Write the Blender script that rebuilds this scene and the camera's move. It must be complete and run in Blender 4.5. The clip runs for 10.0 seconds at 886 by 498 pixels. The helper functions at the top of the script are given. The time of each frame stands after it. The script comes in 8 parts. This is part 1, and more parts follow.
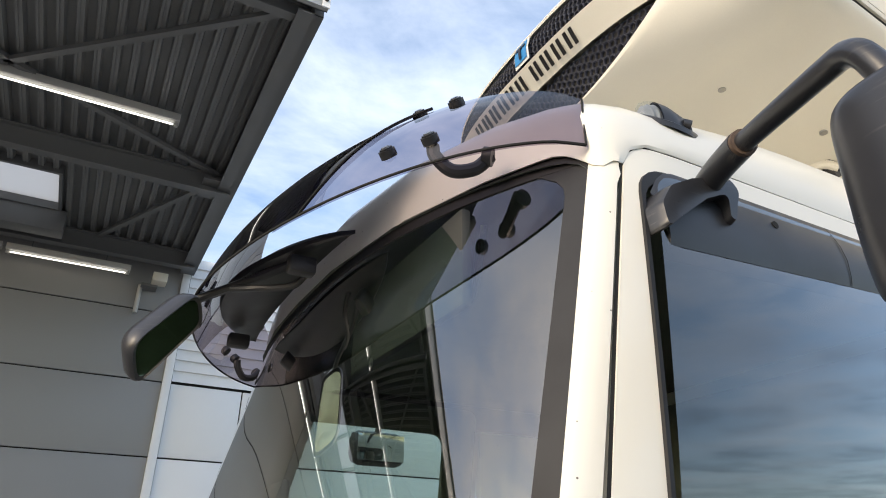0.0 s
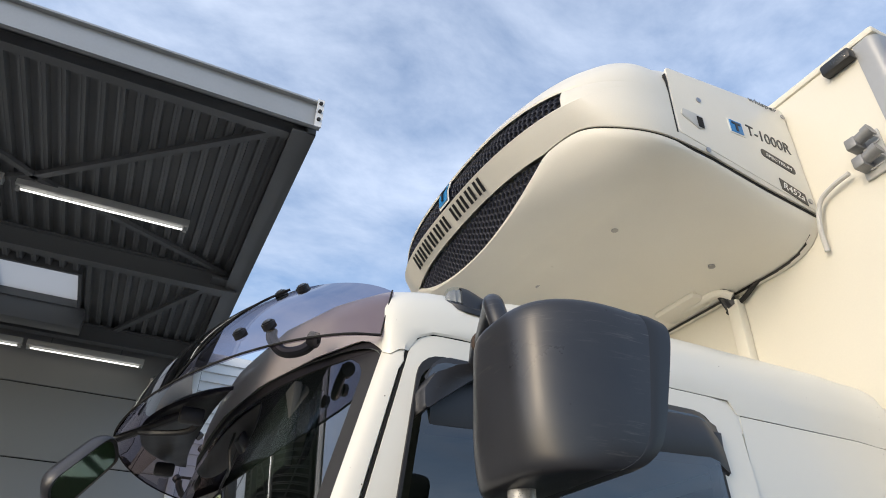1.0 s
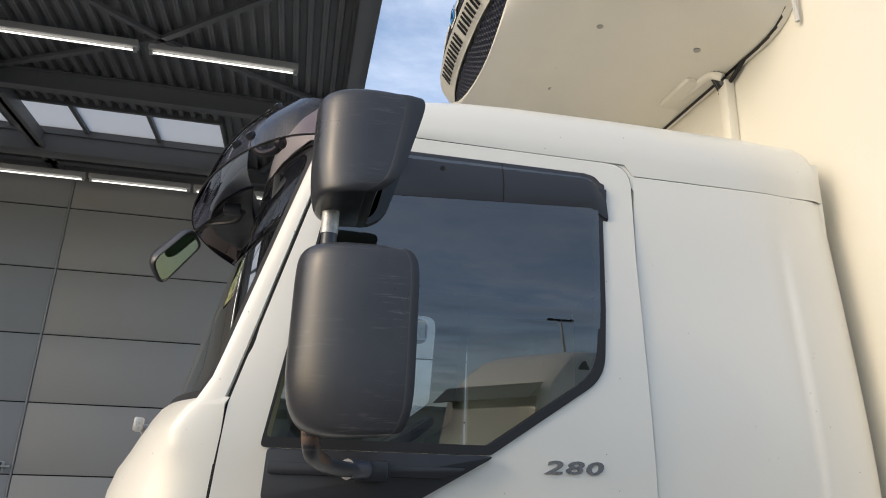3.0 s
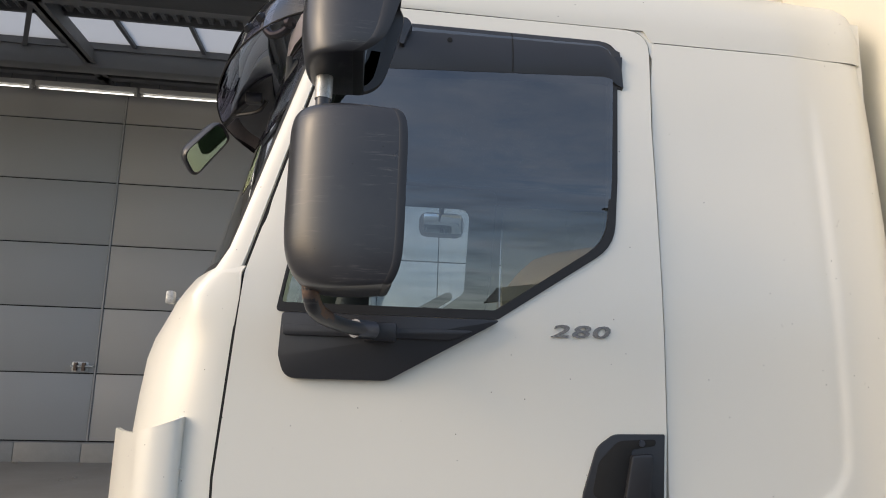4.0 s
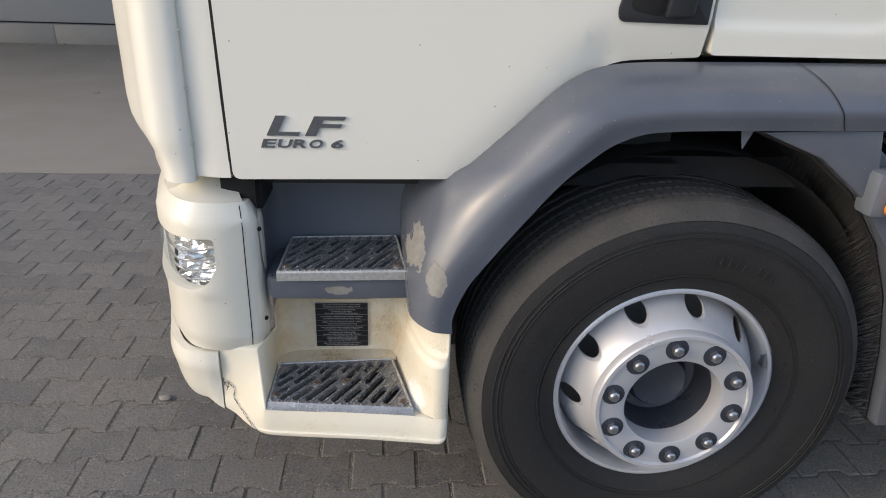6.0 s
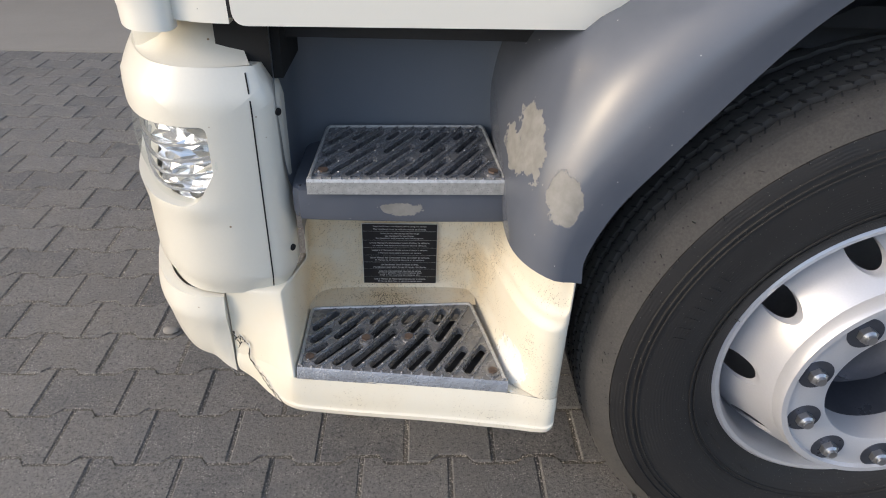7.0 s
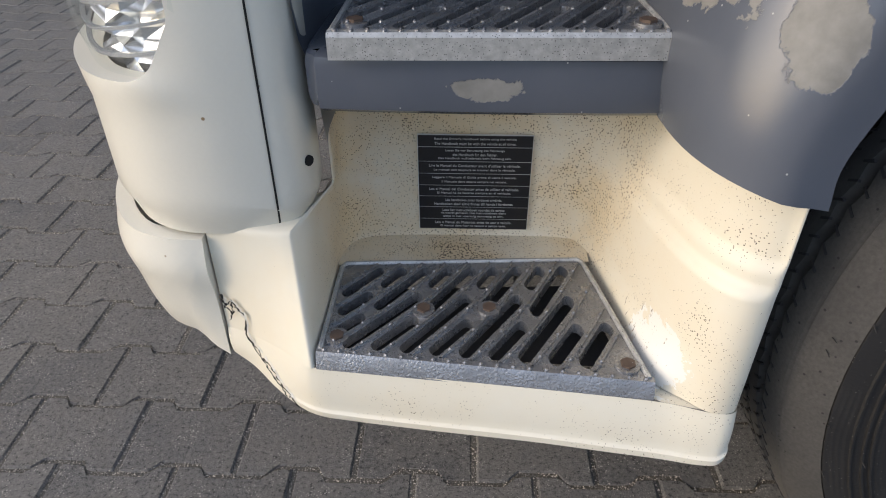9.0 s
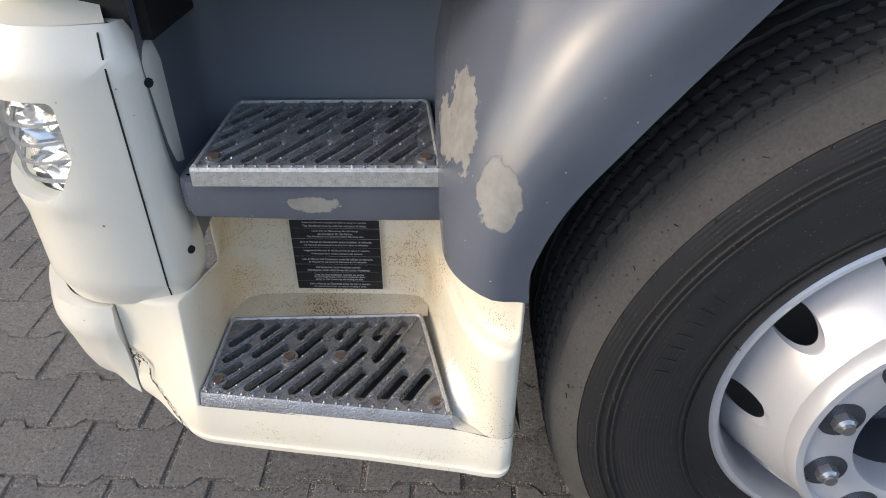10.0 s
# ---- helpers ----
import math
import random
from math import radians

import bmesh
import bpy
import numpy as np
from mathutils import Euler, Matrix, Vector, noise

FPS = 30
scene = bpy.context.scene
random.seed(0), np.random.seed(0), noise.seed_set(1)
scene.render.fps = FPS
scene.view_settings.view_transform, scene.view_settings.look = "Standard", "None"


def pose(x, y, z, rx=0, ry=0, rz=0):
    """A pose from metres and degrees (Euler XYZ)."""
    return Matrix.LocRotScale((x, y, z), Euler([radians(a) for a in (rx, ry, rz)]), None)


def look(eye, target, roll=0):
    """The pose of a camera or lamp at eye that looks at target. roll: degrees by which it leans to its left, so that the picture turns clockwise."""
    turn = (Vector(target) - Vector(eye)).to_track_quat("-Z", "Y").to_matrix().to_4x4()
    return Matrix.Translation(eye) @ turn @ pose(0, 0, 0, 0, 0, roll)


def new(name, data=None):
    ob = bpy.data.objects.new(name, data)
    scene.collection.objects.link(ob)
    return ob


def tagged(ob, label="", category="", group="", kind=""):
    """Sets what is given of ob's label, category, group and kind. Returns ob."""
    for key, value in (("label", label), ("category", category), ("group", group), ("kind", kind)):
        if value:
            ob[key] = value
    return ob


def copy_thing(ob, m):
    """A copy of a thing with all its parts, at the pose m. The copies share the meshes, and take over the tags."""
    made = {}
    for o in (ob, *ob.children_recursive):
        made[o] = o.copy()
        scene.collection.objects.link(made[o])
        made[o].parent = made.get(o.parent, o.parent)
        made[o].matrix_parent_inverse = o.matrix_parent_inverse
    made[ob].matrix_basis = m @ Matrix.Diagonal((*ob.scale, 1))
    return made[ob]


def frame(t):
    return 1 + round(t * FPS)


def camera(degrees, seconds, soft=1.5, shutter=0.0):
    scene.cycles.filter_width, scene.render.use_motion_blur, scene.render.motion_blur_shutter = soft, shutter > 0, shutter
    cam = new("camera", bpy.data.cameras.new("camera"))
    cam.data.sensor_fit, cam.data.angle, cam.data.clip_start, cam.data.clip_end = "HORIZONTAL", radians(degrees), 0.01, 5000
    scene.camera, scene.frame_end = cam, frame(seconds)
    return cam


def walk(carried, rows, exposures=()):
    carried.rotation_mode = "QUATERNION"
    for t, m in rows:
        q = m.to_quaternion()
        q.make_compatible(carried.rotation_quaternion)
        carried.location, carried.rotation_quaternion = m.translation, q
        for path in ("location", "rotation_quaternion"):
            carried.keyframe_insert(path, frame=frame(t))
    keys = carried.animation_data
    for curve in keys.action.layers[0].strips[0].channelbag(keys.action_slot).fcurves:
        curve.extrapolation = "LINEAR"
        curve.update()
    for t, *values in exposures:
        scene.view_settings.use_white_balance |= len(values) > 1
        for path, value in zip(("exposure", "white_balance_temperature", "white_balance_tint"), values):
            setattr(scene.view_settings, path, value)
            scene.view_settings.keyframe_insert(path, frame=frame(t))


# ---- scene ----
cam = camera(67.3, 10.0, soft=1.0)
PATH = [
    (0, (-0.539, -0.567, 2.031), (0.308, 1.018, 2.908), 0.4),
    (0.5, (-0.411, -0.753, 2.077), (0.337, 0.788, 3.109), 0.8),
    (1, (-0.331, -1.041, 2.072), (0.385, 0.479, 3.159), 1.2),
    (1.5, (-0.244, -1.266, 2.044), (0.304, 0.316, 3.138), 0.8),
    (2, (-0.081, -1.472, 1.91), (0.425, 0.231, 2.828), 1.6),
    (2.5, (0.047, -1.568, 1.853), (0.529, 0.255, 2.52), 1.3),
    (2.7, (0.053, -1.587, 1.835), (0.514, 0.255, 2.463), 1.7),
    (3.8, (0.212, -1.569, 1.729), (0.417, 0.367, 2.186), 1.7),
    (4, (0.209, -1.6, 1.71), (0.454, 0.355, 2.05), 1.8),
    (4.5, (0.32, -1.682, 1.66), (0.519, 0.308, 1.688), 1.9),
    (5, (0.32, -1.677, 1.599), (0.529, 0.281, 1.251), 2.2),
    (5.5, (0.292, -1.627, 1.554), (0.487, 0.268, 0.946), 2.1),
    (5.7, (0.287, -1.579, 1.532), (0.474, 0.288, 0.84), 2.1),
    (6.8, (0.196, -1.062, 1.342), (0.28, 0.642, 0.298), 2.0),
    (7, (0.173, -0.939, 1.265), (0.254, 0.741, 0.183), 2.0),
    (7.5, (0.137, -0.73, 1.09), (0.07, 0.934, -0.018), 1.7),
    (8, (0.05, -0.584, 0.889), (-0.051, 1.065, -0.239), 1.3),
    (8.5, (0.052, -0.554, 0.876), (-0.066, 1.09, -0.258), 0.9),
    (9, (0.129, -0.603, 0.968), (0.067, 1.041, -0.17), -0.2),
    (9.5, (0.204, -0.657, 1.045), (0.169, 0.987, -0.092), 0.1),
    (10, (0.332, -0.738, 1.176), (0.303, 0.911, 0.044), 0.2),
]
walk(cam, [(t, look(eye, target, roll)) for t, eye, target, roll in PATH], [(0.0, 1.31, 6800, 10), (0.5, 1.25, 6700, 10), (1.0, 0.88, 6400, 10), (1.5, 0.80, 6400, 10), (2.0, 0.81, 6300, 10), (2.5, 0.88, 6430, 10), (4.0, 1.02, 6760, 13), (4.5, 1.03, 6750, 13), (5.5, 1.07, 6580, 12), (7.0, 1.36, 6480, 12), (7.5, 1.31, 6450, 12), (8.0, 1.17, 6500, 12), (8.5, 1.13, 6440, 12), (9.5, 1.22, 6380, 12), (10.0, 1.42, 6380, 12)])

# ---- world, sun, exposure ----
SUN_FROM = Vector((-0.87, -0.28, 0.40)).normalized()
world = bpy.data.worlds.new("sky")
scene.world = world
world.use_nodes = True
wn, wl = world.node_tree.nodes, world.node_tree.links
wn.clear()
w_out = wn.new("ShaderNodeOutputWorld")
w_sky = wn.new("ShaderNodeTexSky")
w_sky.sky_type, w_sky.sun_disc = "NISHITA", False
w_sky.sun_elevation = math.asin(SUN_FROM.z)
w_sky.sun_rotation = math.atan2(SUN_FROM.x, SUN_FROM.y)
w_sky.air_density, w_sky.dust_density, w_sky.ozone_density = 1.0, 1.2, 1.5
w_bg = wn.new("ShaderNodeBackground")
w_bg.inputs["Strength"].default_value = 0.145
wl.new(w_sky.outputs[0], w_bg.inputs["Color"])
w_cl = wn.new("ShaderNodeBackground")
w_tc = wn.new("ShaderNodeTexCoord")
w_sep = wn.new("ShaderNodeSeparateXYZ")
wl.new(w_tc.outputs["Generated"], w_sep.inputs[0])
w_zz = wn.new("ShaderNodeMath")
w_zz.operation = "MAXIMUM"
w_zz.inputs[1].default_value = 0.06
wl.new(w_sep.outputs["Z"], w_zz.inputs[0])
w_div = wn.new("ShaderNodeVectorMath")
w_div.operation = "DIVIDE"
w_cmb = wn.new("ShaderNodeCombineXYZ")
for k in range(3):
    wl.new(w_zz.outputs[0], w_cmb.inputs[k])
wl.new(w_tc.outputs["Generated"], w_div.inputs[0])
wl.new(w_cmb.outputs[0], w_div.inputs[1])
w_map = wn.new("ShaderNodeMapping")
w_map.inputs["Scale"].default_value = (1.0, 1.35, 1.0)
w_map.inputs["Rotation"].default_value = (0, 0, 0.6)
wl.new(w_div.outputs[0], w_map.inputs[0])
w_no = wn.new("ShaderNodeTexNoise")
w_no.inputs["Scale"].default_value = 2.2
w_no.inputs["Detail"].default_value = 7
w_no.inputs["Roughness"].default_value = 0.60
w_no.inputs["Distortion"].default_value = 0.2
wl.new(w_map.outputs[0], w_no.inputs["Vector"])
w_rp = wn.new("ShaderNodeMapRange")
w_rp.inputs["From Min"].default_value, w_rp.inputs["From Max"].default_value = 0.35, 0.72
w_rp.inputs["To Min"].default_value, w_rp.inputs["To Max"].default_value = 0.06, 0.55
wl.new(w_no.outputs[0], w_rp.inputs[0])
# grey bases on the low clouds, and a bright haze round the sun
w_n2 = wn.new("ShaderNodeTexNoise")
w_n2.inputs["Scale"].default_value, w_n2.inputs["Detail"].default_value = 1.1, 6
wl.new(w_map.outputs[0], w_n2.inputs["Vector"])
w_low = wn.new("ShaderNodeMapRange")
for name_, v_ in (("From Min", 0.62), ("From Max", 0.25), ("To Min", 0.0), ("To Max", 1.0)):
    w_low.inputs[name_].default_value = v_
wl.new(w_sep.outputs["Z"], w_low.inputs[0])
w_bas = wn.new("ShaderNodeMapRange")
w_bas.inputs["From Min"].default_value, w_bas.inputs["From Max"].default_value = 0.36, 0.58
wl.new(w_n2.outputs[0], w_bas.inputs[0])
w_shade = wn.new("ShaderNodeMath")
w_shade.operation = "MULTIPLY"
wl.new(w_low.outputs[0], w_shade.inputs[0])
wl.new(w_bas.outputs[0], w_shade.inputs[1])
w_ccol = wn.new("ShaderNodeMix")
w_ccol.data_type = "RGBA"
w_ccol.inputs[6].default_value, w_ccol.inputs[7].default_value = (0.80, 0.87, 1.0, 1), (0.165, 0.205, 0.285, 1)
w_dot = wn.new("ShaderNodeVectorMath")
w_dot.operation = "DOT_PRODUCT"
w_dot.inputs[1].default_value = SUN_FROM
wl.new(w_tc.outputs["Generated"], w_dot.inputs[0])
w_pos = wn.new("ShaderNodeMath")
w_pos.operation = "MAXIMUM"
w_pos.inputs[1].default_value = 0.0
wl.new(w_dot.outputs["Value"], w_pos.inputs[0])
w_glow = wn.new("ShaderNodeMapRange")
for name_, v_ in (("From Min", 0.45), ("From Max", 0.90), ("To Min", 1.0), ("To Max", 0.0)):
    w_glow.inputs[name_].default_value = v_
wl.new(w_pos.outputs[0], w_glow.inputs[0])
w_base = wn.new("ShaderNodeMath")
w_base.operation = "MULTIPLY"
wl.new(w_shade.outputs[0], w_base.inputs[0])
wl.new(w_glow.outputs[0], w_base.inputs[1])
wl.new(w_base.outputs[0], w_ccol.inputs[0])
w_warm = wn.new("ShaderNodeMix")
w_warm.data_type = "RGBA"
w_warm.inputs[7].default_value = (1.0, 0.86, 0.68, 1)
w_inv = wn.new("ShaderNodeMath")
w_inv.operation = "SUBTRACT"
w_inv.inputs[0].default_value = 1.0
wl.new(w_glow.outputs[0], w_inv.inputs[1])
wl.new(w_inv.outputs[0], w_warm.inputs[0])
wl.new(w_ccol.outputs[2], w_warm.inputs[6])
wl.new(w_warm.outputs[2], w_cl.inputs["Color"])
w_pow = wn.new("ShaderNodeMath")
w_pow.operation = "POWER"
w_pow.inputs[1].default_value = 13.0
wl.new(w_pos.outputs[0], w_pow.inputs[0])
w_halo = wn.new("ShaderNodeMath")
w_halo.operation = "MULTIPLY_ADD"
w_halo.inputs[1].default_value, w_halo.inputs[2].default_value = 5.5, 0.78
wl.new(w_pow.outputs[0], w_halo.inputs[0])
wl.new(w_halo.outputs[0], w_cl.inputs["Strength"])
w_mix = wn.new("ShaderNodeMixShader")
wl.new(w_rp.outputs[0], w_mix.inputs[0])
wl.new(w_bg.outputs[0], w_mix.inputs[1])
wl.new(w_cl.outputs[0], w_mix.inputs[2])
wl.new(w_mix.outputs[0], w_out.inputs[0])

sun = new("sun", bpy.data.lights.new("sun", "SUN"))
sun.data.energy, sun.data.angle, sun.data.color = 0.26, radians(9), (1.0, 0.80, 0.55)
sun.matrix_basis = look(SUN_FROM * 30, (0, 0, 0))


# ---- materials ----
def material(name):
    m = bpy.data.materials.new(name)
    m.use_nodes = True
    nt = m.node_tree
    return m, nt, nt.nodes["Principled BSDF"]


def nnode(nt, kind, **kw):
    n = nt.nodes.new(kind)
    for k, v in kw.items():
        n.inputs[k.replace("_", " ")].default_value = v
    return n


def coords(nt):
    return nt.nodes.new("ShaderNodeTexCoord").outputs["Object"]


def noise_of(nt, scale, detail=4, rough=0.55, vec=None):
    n = nnode(nt, "ShaderNodeTexNoise", Scale=scale, Detail=detail, Roughness=rough)
    nt.links.new(vec if vec is not None else nt.nodes.new("ShaderNodeNewGeometry").outputs["Position"], n.inputs["Vector"])
    return n.outputs[0]


def span(nt, fac, a, b, lo=0.0, hi=1.0):
    n = nnode(nt, "ShaderNodeMapRange", From_Min=a, From_Max=b, To_Min=lo, To_Max=hi)
    nt.links.new(fac, n.inputs[0])
    return n.outputs[0]


def mixc(nt, fac, a, b):
    n = nt.nodes.new("ShaderNodeMix")
    n.data_type = "RGBA"
    for i, v in ((0, fac), (6, a), (7, b)):
        if isinstance(v, (int, float)):
            n.inputs[i].default_value = v
        elif isinstance(v, tuple):
            n.inputs[i].default_value = (*v[:3], 1)
        else:
            nt.links.new(v, n.inputs[i])
    return n.outputs[2]


def calc(nt, op, a, b=0.0):
    n = nt.nodes.new("ShaderNodeMath")
    n.operation = op
    for i, v in enumerate((a, b)):
        if isinstance(v, (int, float)):
            n.inputs[i].default_value = v
        else:
            nt.links.new(v, n.inputs[i])
    return n.outputs[0]


def bump(nt, bs, height, strength=0.2, dist=0.002):
    n = nnode(nt, "ShaderNodeBump", Strength=strength, Distance=dist)
    nt.links.new(height, n.inputs["Height"])
    nt.links.new(n.outputs[0], bs.inputs["Normal"])


def surface(name, base, rough=0.5, metal=0.0, vary=0.12, scale=9.0, grain=120.0, bumps=0.1, dist=0.001, spots=None, coat=0.0, tint=None, uneven=0.09):
    """Base colour with a broad stain, a fine grain in colour, roughness and relief, and optional specks."""
    m, nt, bs = material(name)
    big = noise_of(nt, scale, 5, 0.6)
    fine = noise_of(nt, grain, 3, 0.6)
    dark = tuple(c * (1 - vary) for c in base) if tint is None else tint
    col = mixc(nt, span(nt, big, 0.2, 0.85), base, dark)
    col = mixc(nt, span(nt, fine, 0.3, 0.75, 0, vary), col, tuple(c * 0.6 for c in base))
    if spots:
        sp = nnode(nt, "ShaderNodeTexVoronoi", Scale=spots[0])
        nt.links.new(nt.nodes.new("ShaderNodeNewGeometry").outputs["Position"], sp.inputs["Vector"])
        col = mixc(nt, span(nt, sp.outputs["Distance"], spots[1], spots[1] * 0.6), col, spots[2])
    nt.links.new(col, bs.inputs["Base Color"])
    nt.links.new(span(nt, big, 0.2, 0.85, max(rough - uneven, 0.02), min(rough + uneven, 1)), bs.inputs["Roughness"])
    bs.inputs["Metallic"].default_value = metal
    bs.inputs["Coat Weight"].default_value = coat
    bs.inputs["Coat Roughness"].default_value = 0.08
    if bumps:
        bump(nt, bs, fine, bumps, dist)
    return m


def plain_glass(name, tint, gloss=1.0, rough=0.0, power=1.6):
    """A thin pane: tinted see-through with a Fresnel mirror on it."""
    m, nt, bs = material(name)
    nt.nodes.remove(bs)
    tr = nt.nodes.new("ShaderNodeBsdfTransparent")
    tr.inputs[0].default_value = (*tint, 1)
    gl = nt.nodes.new("ShaderNodeBsdfAnisotropic")
    gl.inputs["Color"].default_value = (gloss, gloss, gloss, 1)
    gl.inputs["Roughness"].default_value = rough
    fr = nnode(nt, "ShaderNodeLayerWeight", Blend=0.5)
    two = calc(nt, "MULTIPLY", calc(nt, "ADD", calc(nt, "MULTIPLY", calc(nt, "POWER", fr.outputs["Facing"], 5.0), 0.958), 0.042), power)
    mx = nt.nodes.new("ShaderNodeMixShader")
    nt.links.new(calc(nt, "MINIMUM", two, 1.0), mx.inputs[0])
    nt.links.new(tr.outputs[0], mx.inputs[1])
    nt.links.new(gl.outputs[0], mx.inputs[2])
    nt.links.new(mx.outputs[0], nt.nodes["Material Output"].inputs[0])
    return m


def patch_mask(nt, centre, radii, ragged=0.35):
    """1 inside a ragged blob round a place, 0 outside."""
    pos = nt.nodes.new("ShaderNodeNewGeometry").outputs["Position"]
    mp = nt.nodes.new("ShaderNodeMapping")
    mp.vector_type = "POINT"
    mp.inputs["Location"].default_value = tuple(-c / r for c, r in zip(centre, radii))
    mp.inputs["Scale"].default_value = tuple(1 / r for r in radii)
    nt.links.new(pos, mp.inputs[0])
    ln = nt.nodes.new("ShaderNodeVectorMath")
    ln.operation = "LENGTH"
    nt.links.new(mp.outputs[0], ln.inputs[0])
    d = calc(nt, "ADD", ln.outputs["Value"], calc(nt, "MULTIPLY", calc(nt, "SUBTRACT", noise_of(nt, 55, 5, 0.65), 0.5), ragged * 2))
    return span(nt, d, 1.03, 0.97)


M = {}
M["paint"] = surface("cab_paint", (0.752, 0.730, 0.652), 0.28, uneven=0.01, vary=0.015, scale=2.5, grain=300, bumps=0.015, dist=0.0004, coat=0.22, spots=(26, 0.045, (0.12, 0.10, 0.08)))
M["cream"] = surface("bumper_paint", (0.68, 0.655, 0.57), 0.30, uneven=0.03, vary=0.06, scale=5, grain=250, bumps=0.02, dist=0.0004, coat=0.2, spots=(22, 0.05, (0.25, 0.17, 0.09)))
M["box"] = surface("box_gelcoat", (0.75, 0.722, 0.625), 0.42, vary=0.06, scale=1.3, grain=160, bumps=0.04, dist=0.0006)
M["unit"] = surface("unit_shell", (0.766, 0.746, 0.675), 0.34, vary=0.07, scale=3.0, grain=220, bumps=0.02, dist=0.0005)
M["grey"] = surface("grey_plastic", (0.135, 0.154, 0.183), 0.40, vary=0.12, scale=6, grain=420, bumps=0.06, dist=0.0005)
M["black"] = surface("black_plastic", (0.022, 0.023, 0.027), 0.42, vary=0.2, scale=7, grain=500, bumps=0.12, dist=0.0005)
M["gasket"] = surface("gasket_rubber", (0.012, 0.012, 0.013), 0.6, vary=0.2, bumps=0.05)
M["gap"] = surface("shut_line", (0.01, 0.01, 0.01), 0.9, vary=0.1, bumps=0)
M["glass"] = plain_glass("door_glass", (0.36, 0.43, 0.45), 1.0, 0.0, 2.9)
M["clear_glass"] = plain_glass("far_glass", (0.88, 0.92, 0.93), 1.0, 0.0, 1.0)
M["screen"] = plain_glass("windscreen_glass", (0.58, 0.74, 0.64), 1.0, 0.0, 4.0)
M["visor"] = plain_glass("smoked_acrylic", (0.46, 0.42, 0.48), 1.0, 0.02, 1.2)
M["visor_dark"] = plain_glass("dark_smoked_acrylic", (0.12, 0.105, 0.13), 1.0, 0.02, 1.2)
M["lens"] = plain_glass("clear_lens", (0.93, 0.95, 0.95), 1.0, 0.0, 0.35)
M["dark_glass"] = surface("dark_cab_glass", (0.02, 0.025, 0.03), 0.06, vary=0.1, bumps=0)
M["steel"] = surface("galvanised_steel", (0.64, 0.64, 0.62), 0.42, 0.4, spots=(360, 0.24, (0.12, 0.12, 0.12)), vary=0.65, scale=110, grain=320, bumps=0.35, dist=0.001)
M["tread_metal"] = surface("cast_tread_metal", (0.46, 0.465, 0.48), 0.28, 0.65, vary=0.7, scale=42, grain=330, bumps=0.9, dist=0.0012, tint=(0.15, 0.15, 0.157), spots=(400, 0.22, (0.05, 0.047, 0.045)))
M["chrome"] = surface("chrome", (0.75, 0.76, 0.78), 0.12, 1.0, vary=0.1, bumps=0)
M["reflector"] = surface("headlamp_silver", (0.80, 0.81, 0.82), 0.16, 0.75, vary=0.1, scale=30, bumps=0)
M["badge"] = surface("badge_metal", (0.30, 0.305, 0.32), 0.25, 0.9, vary=0.15, bumps=0.02)
M["rust"] = surface("rusty_bolt", (0.15, 0.105, 0.08), 0.7, 0.3, vary=0.5, scale=60, grain=300, bumps=0.4)
M["rusty_tube"] = surface("rust_eaten_tube", (0.06, 0.062, 0.07), 0.6, 0.0, vary=0.5, scale=38, grain=240, bumps=0.4, tint=(0.24, 0.115, 0.05))
M["rim"] = surface("silver_wheel_paint", (0.55, 0.56, 0.59), 0.34, 0.35, vary=0.12, scale=8, grain=300, bumps=0.03, dist=0.0004)
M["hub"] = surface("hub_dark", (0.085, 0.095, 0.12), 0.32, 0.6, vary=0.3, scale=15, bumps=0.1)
M["nut"] = surface("wheel_nut_steel", (0.42, 0.43, 0.45), 0.32, 0.9, vary=0.2, bumps=0.05)
M["tyre"] = surface("tyre_rubber", (0.009, 0.009, 0.010), 0.70, vary=0.3, scale=14, grain=260, bumps=0.35, dist=0.0015, tint=(0.019, 0.018, 0.017), spots=(170, 0.10, (0.20, 0.19, 0.17)))
M["shoulder"] = surface("scuffed_shoulder_rubber", (0.040, 0.039, 0.038), 0.9, vary=0.5, scale=11, grain=240, bumps=0.35, dist=0.001, tint=(0.100, 0.094, 0.085), spots=(75, 0.13, (0.018, 0.018, 0.018)))
M["tread"] = surface("tyre_tread_dusty", (0.048, 0.048, 0.048), 0.75, vary=0.35, scale=18, grain=200, bumps=0.3, dist=0.001, tint=(0.080, 0.077, 0.071))
# fine moulded rings and hairline creases on the sidewall
nt = M["tyre"].node_tree
bs = nt.nodes["Principled BSDF"]
pos = nt.nodes.new("ShaderNodeNewGeometry").outputs["Position"]
flat = nt.nodes.new("ShaderNodeMapping")
flat.inputs["Location"].default_value = (-0.981, 0, -0.4957)
flat.inputs["Scale"].default_value = (1, 0, 1)
nt.links.new(pos, flat.inputs[0])
rad = nt.nodes.new("ShaderNodeVectorMath")
rad.operation = "LENGTH"
nt.links.new(flat.outputs[0], rad.inputs[0])
wob = calc(nt, "ADD", rad.outputs["Value"], calc(nt, "MULTIPLY", noise_of(nt, 14, 2), 0.006))
rings = calc(nt, "SINE", calc(nt, "MULTIPLY", wob, 1150.0))
hgt = calc(nt, "ADD", calc(nt, "MULTIPLY", calc(nt, "MULTIPLY", rings, span(nt, noise_of(nt, 9, 3), 0.4, 0.6)), 0.5), noise_of(nt, 260, 3))
bump(nt, bs, hgt, 0.32, 0.0012)
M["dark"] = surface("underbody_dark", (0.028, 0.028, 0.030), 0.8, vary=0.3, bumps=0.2)
